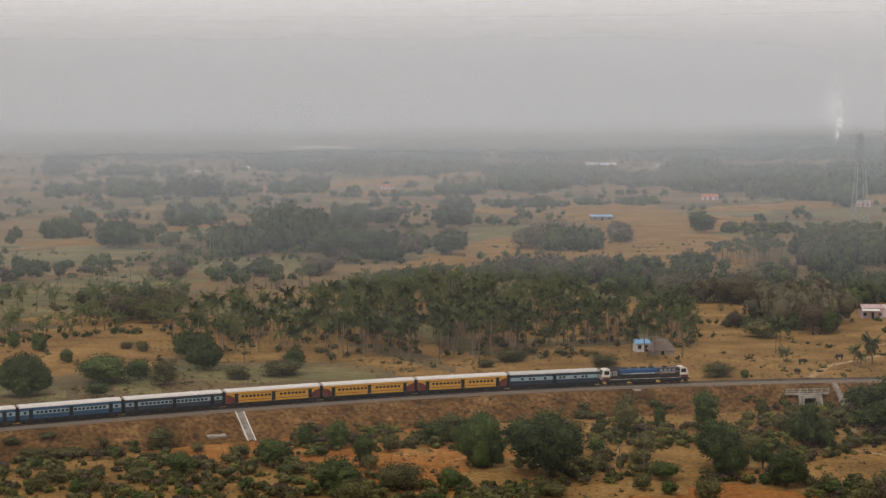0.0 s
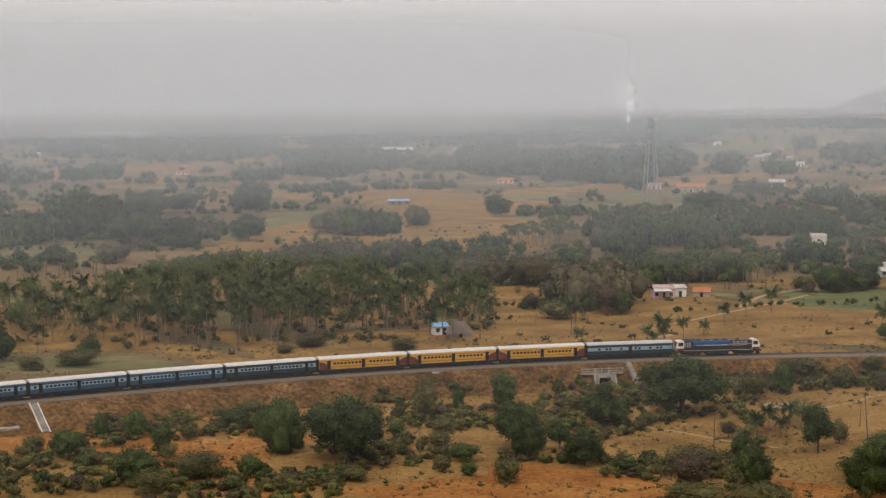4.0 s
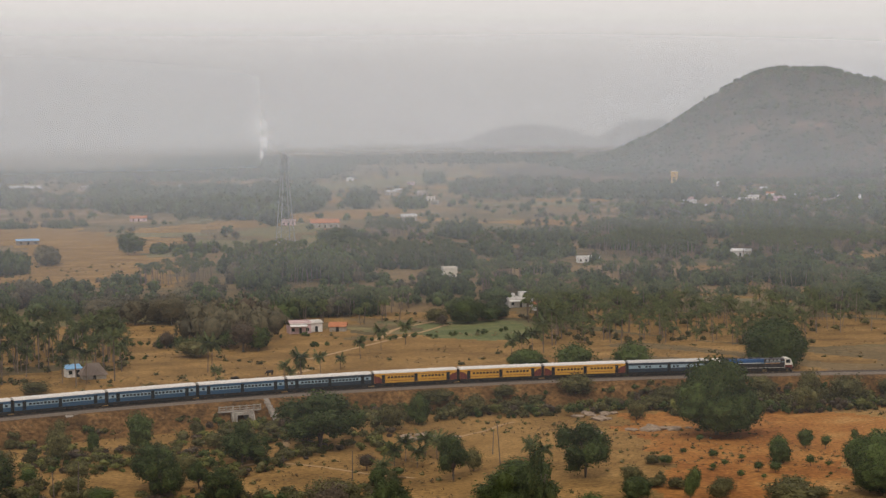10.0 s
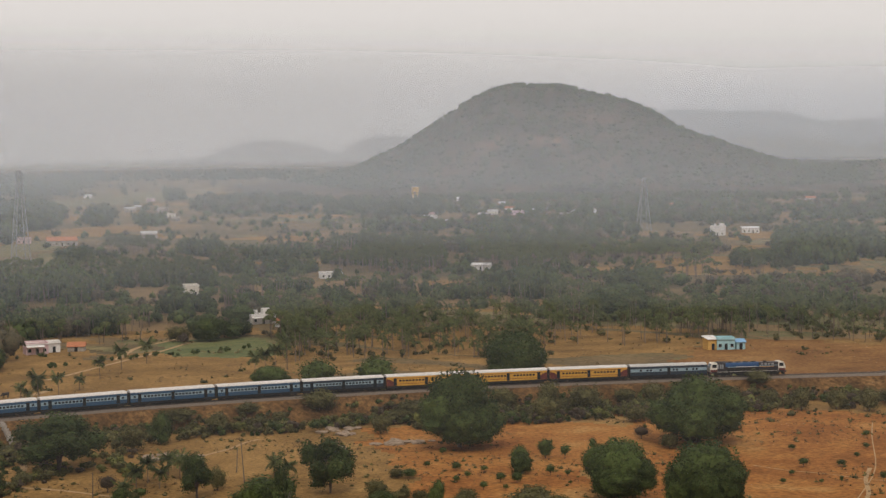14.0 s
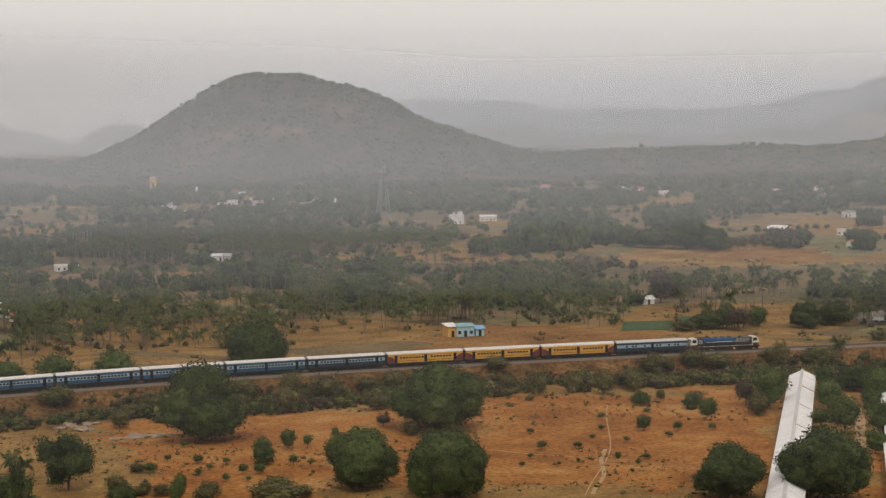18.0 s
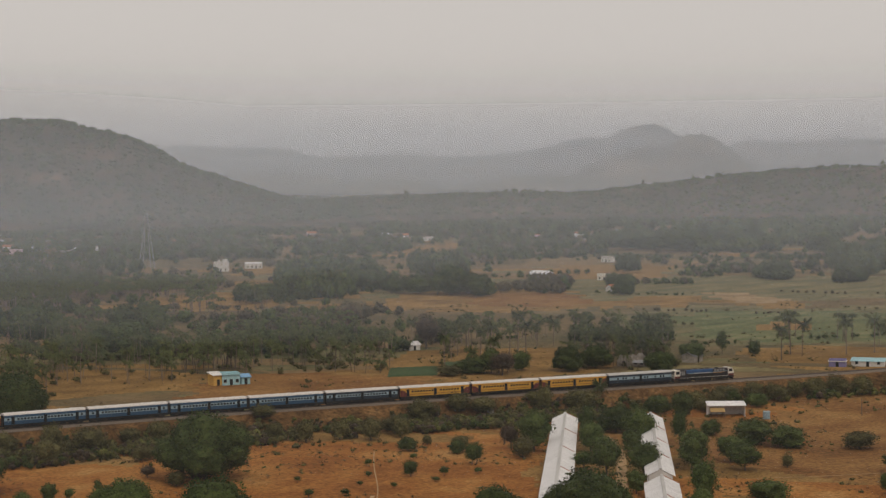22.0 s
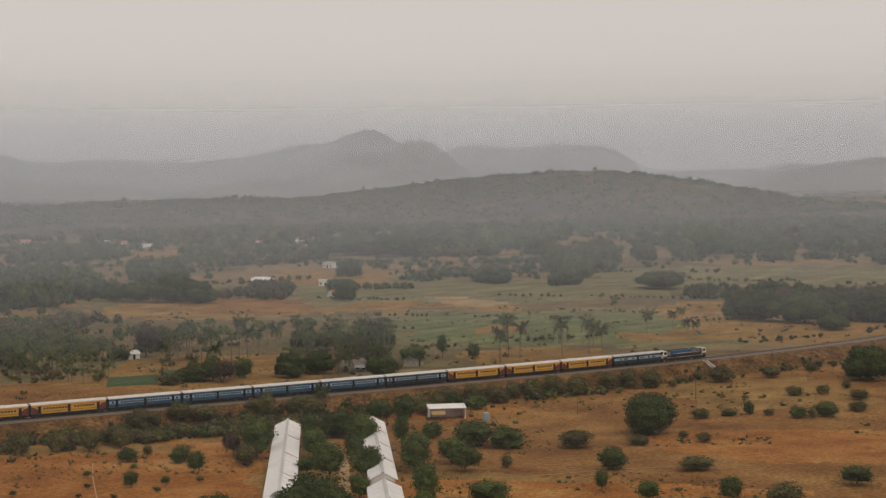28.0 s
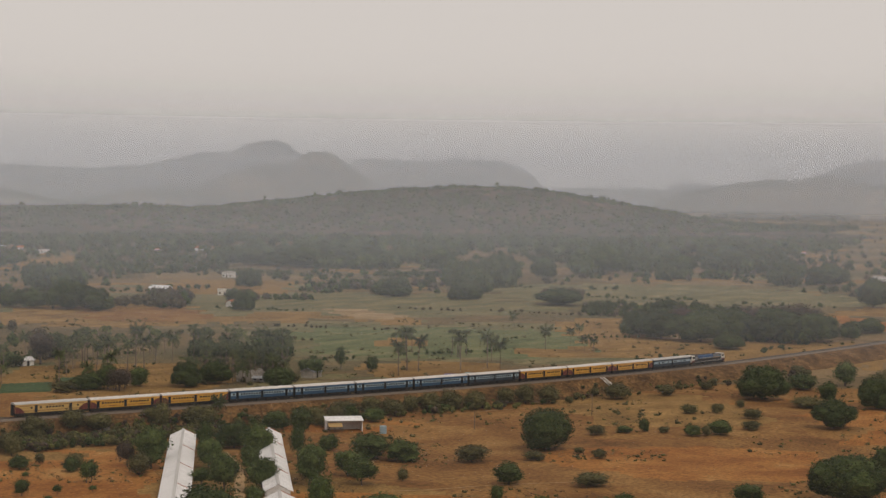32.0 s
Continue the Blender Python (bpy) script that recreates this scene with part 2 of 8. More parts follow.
M_YELLOW = mat("yellow_coach_paint", [(0.5, 0.25, 0.028), (0.6, 0.32, 0.045)], scale=0.8, rough=0.45, stretch=(0.3, 1, 3))
M_OLDYELLOW = mat("faded_yellow_paint", [(0.42, 0.25, 0.07), (0.55, 0.36, 0.12)], scale=1.2, rough=0.6, stretch=(0.3, 1, 3))
M_MAROON = mat("maroon_paint", [(0.09, 0.02, 0.015), (0.15, 0.035, 0.024)], scale=1, rough=0.5)
M_ROOF = mat("silver_white_roof", [(0.5, 0.46, 0.42), (0.66, 0.62, 0.58)], scale=0.6, rough=0.6, stretch=(0.25, 1, 1))
M_ROOF2 = mat("grey_white_roof", [(0.38, 0.36, 0.34), (0.52, 0.5, 0.47)], scale=0.6, rough=0.6, stretch=(0.25, 1, 1))
M_BLUE = mat("blue_coach_paint", [(0.018, 0.055, 0.105), (0.03, 0.08, 0.145)], scale=0.7, rough=0.4, stretch=(0.3, 1, 3))
M_NAVY = mat("dark_blue_paint", [(0.012, 0.022, 0.034), (0.024, 0.038, 0.055)], scale=0.7, rough=0.4, stretch=(0.3, 1, 3))
M_PALE = mat("pale_blue_band", [(0.19, 0.27, 0.31), (0.29, 0.37, 0.41)], scale=0.8, rough=0.45, stretch=(0.3, 1, 3))
M_DARK = mat("black_underframe", [(0.012, 0.011, 0.01), (0.035, 0.03, 0.026)], scale=2, rough=0.8)
# dark window glass, and the painted shade of doorways
M_GLASS_SHADE = mat("dark_glass_and_doorway_shade", [(0.012, 0.014, 0.017), (0.03, 0.033, 0.037)], scale=1, rough=0.2, spec=0.5)
M_LOCO = mat("loco_royal_blue", [(0.018, 0.06, 0.15), (0.03, 0.09, 0.21)], scale=0.8, rough=0.4)
M_LDARK = mat("brown_black_loco_paint", [(0.02, 0.016, 0.018), (0.045, 0.036, 0.036)], scale=1.2, rough=0.5)
M_CREAM = mat("cream_paint", [(0.6, 0.55, 0.46), (0.72, 0.67, 0.58)], scale=1, rough=0.5)
M_ORANGE = mat("orange_stripe_paint", [(0.5, 0.26, 0.12), (0.62, 0.4, 0.22)], scale=1.5, rough=0.5)
M_CONC = mat("weathered_concrete", [(0.2, 0.17, 0.14), (0.32, 0.28, 0.235), (0.42, 0.38, 0.32)], scale=0.6, rough=0.9, bump=0.05)
M_WHITE = mat("whitewash", [(0.55, 0.52, 0.48), (0.75, 0.72, 0.68)], scale=0.5, rough=0.9)
M_SHEET = mat("white_roof_sheet", [(0.62, 0.6, 0.58), (0.78, 0.76, 0.74)], scale=0.25, rough=0.6, stretch=(1, 0.3, 1))
M_ROCK = mat("granite_rock", [(0.17, 0.12, 0.08), (0.34, 0.255, 0.18)], scale=0.6, rough=0.95, bump=0.2)


# ---- mesh helpers ----
def box(bm, x0, x1, y0, y1, z0, z1):
    v = [bm.verts.new((x, y, z)) for z in (z0, z1) for y in (y0, y1) for x in (x0, x1)]
    for f in ((0, 2, 3, 1), (4, 5, 7, 6), (0, 1, 5, 4), (2, 6, 7, 3), (0, 4, 6, 2), (1, 3, 7, 5)):
        bm.faces.new([v[i] for i in f])


def prism(bm, profile, x0, x1, axis="x"):
    """A solid: the profile (pairs) drawn along an axis."""
    def at(p, q):
        return {"x": (q, p[0], p[1]), "y": (p[0], q, p[1]), "z": (p[0], p[1], q)}[axis]
    a, b = [bm.verts.new(at(p, x0)) for p in profile], [bm.verts.new(at(p, x1)) for p in profile]
    n = len(profile)
    for i in range(n):
        bm.faces.new((a[i], a[(i + 1) % n], b[(i + 1) % n], b[i]))
    bm.faces.new(a[::-1])
    bm.faces.new(b)


def tube(bm, p0, p1, r0, r1, sides=6):
    p0, p1 = Vector(p0), Vector(p1)
    d = (p1 - p0).normalized()
    u = d.orthogonal().normalized()
    w = d.cross(u)
    ring = [[bm.verts.new(p + r * (math.cos(k) * u + math.sin(k) * w)) for k in [2 * math.pi * i / sides for i in range(sides)]] for p, r in ((p0, r0), (p1, r1))]
    for i in range(sides):
        bm.faces.new((ring[0][i], ring[0][(i + 1) % sides], ring[1][(i + 1) % sides], ring[1][i]))
    bm.faces.new(ring[0][::-1])
    bm.faces.new(ring[1])


def mesh_of(name, bm, material, smooth=False):
    me = bpy.data.meshes.new(name)
    bmesh.ops.recalc_face_normals(bm, faces=bm.faces)
    bm.to_mesh(me)
    bm.free()
    for m in (material if isinstance(material, (list, tuple)) else [material]):
        me.materials.append(m)
    if smooth:
        for p in me.polygons:
            p.use_smooth = True
    return me


def part(name, bm, material=None, parent=None, label="", smooth=False):
    me = bm if isinstance(bm, bpy.types.Mesh) else mesh_of(name, bm, material, smooth)
    ob = new(name, me)
    ob.parent = parent
    return tagged(ob, label)


def made(fn, *a):
    bm = bmesh.new()
    fn(bm, *a)
    return bm


def boxed(*dims):
    return made(box, *dims)


def grid_mesh(name, xs, material, closed=False):
    """A sheet from an array of rows of points (rows, columns, 3)."""
    r, c, _ = xs.shape
    idx = np.arange(r * c).reshape(r, c)
    a, b = idx[:-1, :], idx[1:, :]
    if closed:
        f = np.stack([a, np.roll(a, -1, 1), np.roll(b, -1, 1), b], -1).reshape(-1, 4)
    else:
        f = np.stack([a[:, :-1], a[:, 1:], b[:, 1:], b[:, :-1]], -1).reshape(-1, 4)
    me = bpy.data.meshes.new(name)
    me.from_pydata(xs.reshape(-1, 3).tolist(), [], f.tolist())
    for m in (material if isinstance(material, (list, tuple)) else [material]):
        me.materials.append(m)
    me.polygons.foreach_set("use_smooth", [True] * len(me.polygons))
    me.update()
    return me


# ---- the line and the lie of the land ----
LINE = (-0.035, 0.548, -1.312, -12.813, 32.587, 393.48)
X_LO, X_HI = -220.0, 790.0


def line_y(x):
    c = np.clip(x, X_LO, X_HI)
    lo, hi = np.polyval(np.polyder(LINE), X_LO / 100) / 100, np.polyval(np.polyder(LINE), X_HI / 100) / 100
    return np.polyval(LINE, c / 100) + np.where(x < X_LO, (x - X_LO) * lo, 0) + np.where(x > X_HI, (x - X_HI) * hi, 0)


LX = np.linspace(-700, 1500, 8801)
LY = line_y(LX)
LS = np.concatenate([[0], np.cumsum(np.hypot(np.diff(LX), np.diff(LY)))])
LS -= np.interp(0, LX, LS)
CULVERT_S = float(np.interp(84.5, LX, LS))


def on_line(s, off=0.0):
    """The place at s metres along the line and off metres to its camera side, and the heading in degrees."""
    x, y = float(np.interp(s, LS, LX)), float(np.interp(s, LS, LY))
    x2, y2 = float(np.interp(s + 1, LS, LX)), float(np.interp(s + 1, LS, LY))
    h = math.atan2(y2 - y, x2 - x)
    return x + off * math.sin(h), y - off * math.cos(h), math.degrees(h)


def side_of(x, y):
    """Metres from the line, towards the camera positive."""
    dx = (line_y(x + 1) - line_y(x - 1)) / 2
    return (line_y(x) - y) / np.sqrt(1 + dx * dx)


def smooth(a, b, x):
    t = np.clip((x - a) / (b - a), 0, 1)
    return t * t * (3 - 2 * t)


def ground_z(x, y):
    x, y = np.asarray(x, float), np.asarray(y, float)
    r = np.hypot(x, y)
    z = -3.0 - 2.5 * smooth(-9, 12, side_of(x, y))
    z = z + 67 * np.exp(-0.5 * (r / 58) ** 2) + 26 * smooth(2400, 4800, r)
    away = smooth(16, 40, np.abs(side_of(x, y)))
    return z + away * (0.35 * np.sin(x / 23 + y / 41) + 0.3 * np.sin(y / 17 - x / 37))


def gz(x, y):
    return float(ground_z(x, y))


# fields: middle, half width, half depth, turn in degrees, slot of the ground
FIELDS = []
FIELD_MATS = [M_GROUND, M_SOIL, M_STRAW, M_GREEN, M_OLIVE, M_BROWN, M_CROP, M_BARE]


def clearing(x, y):
    """Above nought where the woods of the plain open on bare fields."""
    return np.sin(x / 47 + 2 * np.sin(y / 97)) + np.sin(y / 59 + 2 * np.sin(x / 71)) + 0.6 * np.sin(x / 23 + y / 31) - 1.1


def stand_z(x, y):
    """Height of the ground or of the bank's slope."""
    d = float(side_of(x, y))
    if -9 < d < 13:
        return -0.75 - max(0.0, abs(d) - 3.4) * (0.57 if d > 0 else 0.52)
    return gz(x, y)


def build_ground():
    rs = np.concatenate([np.arange(0, 260, 13), np.arange(260, 620, 2.4), 620 * 1.017 ** np.arange(0, 124)])
    rs = np.append(rs[rs < 4900], 4950)
    az = np.radians(np.concatenate([np.arange(-24, 80, 0.22), np.arange(80, 336, 5)]))
    R, A = np.meshgrid(rs, az, indexing="ij")
    x, y = R * np.sin(A), R * np.cos(A)
    me = grid_mesh("ground", np.stack([x, y, ground_z(x, y)], -1), FIELD_MATS, closed=True)
    n = len(az)
    cx = (x[:-1] + x[1:]) / 2
    cy = (y[:-1] + y[1:]) / 2
    off = side_of(cx, cy)
    mott = np.sin(cx / 31 + 2 * np.sin(cy / 47)) + np.sin(cy / 23 + 2 * np.sin(cx / 53)) + 0.8 * np.sin(cx / 7.7 + cy / 9.3 + 2 * np.sin(cx / 13))
    near = np.hypot(cx, cy) < 640
    slot = np.where(near & (off > 8), np.where(mott > 0.9, 1, np.where(cx > 330, 5, 2)), 0)
    slot = np.where(near & (off < -8), np.where(mott > -0.2, 2, np.where(mott < -1.5, 4, 0)), slot)
    open_ = clearing(cx, cy)
    slot = np.where(~near & (open_ > 0), np.where(mott > 0.2, 2, np.where(mott > -0.6, 0, 4)), slot)
    for fx, fy, hw, hd, turn, k in FIELDS:
        c, s = math.cos(radians(turn)), math.sin(radians(turn))
        u, v = (cx - fx) * c + (cy - fy) * s, -(cx - fx) * s + (cy - fy) * c
        wob = 1 + 0.12 * np.sin(u / hw * 5 + fx) + 0.1 * np.sin(v / hd * 4 + fy)
        wob = wob + 0.3 * (np.sin(cx / 5.1 + 1.7 * np.sin(cy / 7.3)) * np.sin(cy / 4.3 + 1.3 * np.sin(cx / 9.1 + fx))) * min(1, 40 / hd)
        wob = wob + 0.35 * np.sin(cx / 19 + 2 * np.sin(cy / 33 + fy)) * np.sin(cy / 27 + 2 * np.sin(cx / 41)) + 0.2 * np.sin(cx / 8.3 + cy / 6.1)
        slot[(np.abs(u / hw) ** 3 + np.abs(v / hd) ** 3) < wob] = k
    me.polygons.foreach_set("material_index", slot.reshape(-1).tolist())
    tagged(new("ground", me), "dry tan plain with scrub, ochre soil and small fields", "ground", kind="structure")


def build_bank():
    s = np.arange(-420, 1250, 1.6)
    prof = [(13.5, -6.1), (12.0, -5.4), (10.2, -4.6), (8.6, -3.6), (7.0, -2.6), (5.4, -1.7), (4.2, -0.95), (3.4, -0.72), (0, -0.62), (-3.4, -0.72), (-4.6, -1.3), (-6.0, -2.2), (-7.6, -3.1), (-9.0, -3.6)]
    rows = []
    for si in s:
        row = []
        for k, (o, z) in enumerate(prof):
            edge = 1.0 if 0 < k < 7 else 0.0
            w = noise.noise((si * 0.09, o * 0.25, 3.0)) * 0.9 + noise.noise((si * 0.35, o * 0.7, 9.0)) * 0.35
            x, y, _ = on_line(si, o + edge * w)
            cut = abs(si - CULVERT_S) < 1.7 and o > 6
            row.append((x, y, -6.6 if cut else z + edge * 0.35 * w))
        rows.append(row)
    tagged(new("embankment", grid_mesh("embankment", np.array(rows), M_BANK)), "railway embankment of rust-brown dry grass", "embankment", kind="structure")
    prof = [(2.7, -0.75), (1.75, -0.22), (-1.75, -0.22), (-2.7, -0.75)]
    bal = np.array([[(*on_line(si, o + 0.12 * noise.noise((si, o, 0)))[:2], z) for o, z in prof] for si in np.arange(-420, 1250, 1.2)])
    track = tagged(new("railway_track"), "single railway track of steel rails on stone ballast", "railway track", kind="structure")
    part("ballast", grid_mesh("ballast", bal, M_BALLAST), None, track, "grey crushed stone")
    for o in (0.84, -0.84):
        p = [(o - 0.05, -0.2), (o - 0.05, 0.0), (o + 0.05, 0.0), (o + 0.05, -0.2)]
        rail = np.array([[(*on_line(si, q)[:2], z) for q, z in p] for si in np.arange(-420, 1250, 3.0)])
        part("rail", grid_mesh("rail", rail, M_RAIL), None, track, "rusty steel rail")
    sl = mesh_of("sleepers", bmesh.new(), M_SLEEPER)
    vs, fs = [], []
    for si in np.arange(-150, 900, 0.65):
        x, y, h = on_line(si)
        c, s_ = math.cos(radians(h)), math.sin(radians(h))
        b = len(vs)
        for z in (-0.26, -0.17):
            for u, v in ((-0.13, -1.35), (0.13, -1.35), (0.13, 1.35), (-0.13, 1.35)):
                vs.append((x + u * c - v * s_, y + u * s_ + v * c, z))
        fs += [(b + 4, b + 5, b + 6, b + 7), (b, b + 1, b + 5, b + 4), (b + 1, b + 2, b + 6, b + 5), (b + 2, b + 3, b + 7, b + 6), (b + 3, b, b + 4, b + 7)]
    sl.from_pydata(vs, [], fs)
    tagged(part("sleepers", sl, None, track, "concrete sleepers"), kind="stuff")


def ridge(name, label, rad, half, crest, material, seed, az0, az1, jag=4.0, step=0.25):
    """A hill range: its crest height over the bearing, with slopes in front and behind."""
    az = np.arange(az0, az1 + 1e-6, step)
    us = np.linspace(-1, 1, 37)
    rows = []
    for u in us:
        row = []
        for a in az:
            h = crest(a)
            f = 1 - abs(u) ** 1.35 if u < 0 else 1 - u * u
            rr = rad + u * half
            x, y = rr * math.sin(radians(a)), rr * math.cos(radians(a))
            b = noise.fractal((x / 160 + seed, y / 160, seed), 0.9, 2.0, 5) * jag * (0.2 + h / 60)
            g = gz(x, y)
            row.append((x, y, g - 3 + max(0.0, f * (h - g) + b * f)))
        rows.append(row)
    ob = new(name, grid_mesh(name, np.array(rows), material))
    return tagged(ob, label, "hill", kind="structure")


def bumps(*items, floor=0.0):
    """Crest height in metres over the bearing: each item is bearing, height, spread left, spread right, power."""
    def f(a):
        h = floor
        for b, top, left, right, p in items:
            w = left if a < b else right
            h = max(h, top * math.exp(-abs((a - b) / w) ** p))
        return h
    return f


def build_hills():
    ridge("cone_hill", "scrub-covered brown hill rising from the plain", 2750, 640, bumps((29.7, 162, 4.0, 6.7, 1.8), (32.2, 139, 4, 4.0, 2)), M_HILL, 3.1, 20, 44, jag=5.0)
    ridge("long_ridge", "low scrub-covered ridge", 2950, 560, bumps((57.6, 70, 11, 6.5, 2), (46, 33, 12, 8, 2)), M_HILL, 8.4, 34, 74)
    low = bumps((37.2, 145, 6, 3.0, 4), (43, 117, 8, 8, 8), (49, 138, 3.4, 4.2, 6), (55.8, 145, 4.0, 3.6, 7), (61, 76, 3, 3, 4), (64.5, 84, 1.8, 3, 4), (70.5, 155, 4.5, 6, 2.2), (21.5, 76, 2.2, 2.5, 2.5), (25.3, 90, 1.6, 2, 2.5))
    high = bumps((48.7, 20, 1.3, 1.3, 4), (50.25, 54, 1.4, 0.95, 2.8), (51.4, 24, 0.9, 0.9, 4), (46.2, 9, 0.9, 0.9, 3), (63.4, 14, 1.0, 0.7, 3))
    ridge("far_range", "distant pale hill range with a stepped summit", 4480, 300, lambda a: low(a) + high(a), M_RANGE, 5.7, 15, 85, jag=3.6, step=0.12)
    ridge("range_spur", "rocky spur in front of the pale range", 3960, 260,
          bumps((51.6, 142, 1.6, 2.3, 2.0), (50.6, 112, 3.6, 3.4, 2.4), (46.5, 62, 3, 3, 2), (38, 70, 5, 3.5, 2), (41.5, 52, 2.4, 3, 2), (67.5, 98, 5, 7, 2.2)),
          M_RANGE, 2.3, 30, 82, jag=7.0, step=0.12)


def build_haze():
    # added sheets painted in haze colour; the two past 3600 m are bluest
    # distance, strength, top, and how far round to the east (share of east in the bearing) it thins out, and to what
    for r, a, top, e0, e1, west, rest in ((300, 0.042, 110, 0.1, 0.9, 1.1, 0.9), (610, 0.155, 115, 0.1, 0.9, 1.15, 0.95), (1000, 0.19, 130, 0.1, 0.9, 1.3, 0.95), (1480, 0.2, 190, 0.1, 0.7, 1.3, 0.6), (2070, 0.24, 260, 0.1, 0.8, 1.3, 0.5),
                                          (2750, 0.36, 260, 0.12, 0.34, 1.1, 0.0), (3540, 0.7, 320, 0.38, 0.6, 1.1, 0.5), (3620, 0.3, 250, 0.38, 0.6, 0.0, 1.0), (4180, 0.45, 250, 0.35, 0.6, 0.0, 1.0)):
        az = np.radians(np.arange(0, 360, 3) if r not in (2750, 3620, 4180) else np.arange(-90, 30, 1) if r == 2750 else np.arange(18, 138, 1))
        zs = np.array([-9.0, 20, 40, 80, top])
        p = np.stack([np.broadcast_to(r * np.sin(az), (5, 120)), np.broadcast_to(r * np.cos(az), (5, 120)), np.broadcast_to(zs[:, None], (5, 120))], -1)
        tagged(new("haze_layer", grid_mesh("haze_layer", p, haze_mat("haze_sheet", a, top, gz(0.0, r), e0, e1, rest, west, HAZE if r < 2500 else (0.9, 0.91, 0.94) if r < 3600 else (0.74, 0.835, 0.98)), closed=r not in (2750, 3620, 4180))), "added tinted sheet standing in for haze", "haze", kind="structure")


SMOKE = []


def build_smoke():
    """A thin white column of smoke over the far plain, in puffs that drift upwards."""
    root = tagged(new("smoke_plume"), "thin white smoke rising from the far plain", "smoke")
    a = radians(12.75)
    root.matrix_basis = pose(2700 * math.sin(a), 2700 * math.cos(a), 18, 0, 0, -12.75)
    for k, (x, z, w, h, dense) in enumerate(((0, 9, 7, 22, 1.8), (4, 25, 13, 40, 0.85), (-3, 48, 26, 66, 0.4))):
        n = 20
        rows = []
        for i in range(7):
            q = i / 6
            rows.append([(w * q * math.cos(6.2832 * j / n) * (1 + 0.12 * math.sin(3 * j + k)), -6 * (1 - q * q), h * q * math.sin(6.2832 * j / n)) for j in range(n)])
        p = part("puff", grid_mesh("puff", np.array(rows)[:, ::-1], smoke_mat(dense, w, h), closed=True), None, root)
        p.matrix_basis = pose(x, 0, z, -55)
        SMOKE.append((p, x, z, 0.12 * (k + 1)))


# ---- the train ----
HALF = 10.67


def wheel_mesh():
    bm = bmesh.new()
    tube(bm, (0, -0.06, 0), (0, 0.06, 0), 0.46, 0.46, 14)
    tube(bm, (0, -0.09, 0), (0, -0.06, 0), 0.2, 0.5, 14)
    return mesh_of("wheel", bm, M_RAIL)


def bogie(parent, x, wheels=(-1.45, 1.45), long_=3.9):
    bm = bmesh.new()
    for s in (-1, 1):
        prism(bm, [(x - long_ / 2, 0.75), (x - long_ / 2 + 0.5, 0.5), (x - 0.5, 0.35), (x + 0.5, 0.35), (x + long_ / 2 - 0.5, 0.5), (x + long_ / 2, 0.75), (x + long_ / 2, 0.92), (x - long_ / 2, 0.92)], s * 1.1 - 0.1, s * 1.1 + 0.1, "y")
    box(bm, x - 0.3, x + 0.3, -1.1, 1.1, 0.5, 0.95)
    b = part("bogie", bm, M_DARK, parent, "black steel bogie frame")
    for w in wheels:
        for s in (-1, 1):
            o = part("wheel", WHEEL, None, b)
            o.location = (x + w, s * 0.82, 0.47)
    return b


def arch(w, z0, z1, n=8):
    """Roof profile from eave height z0 to crown z1."""
    return [(w * math.cos(math.pi * i / n), z0 + (z1 - z0) * math.sin(math.pi * i / n) ** 0.7) for i in range(n + 1)]


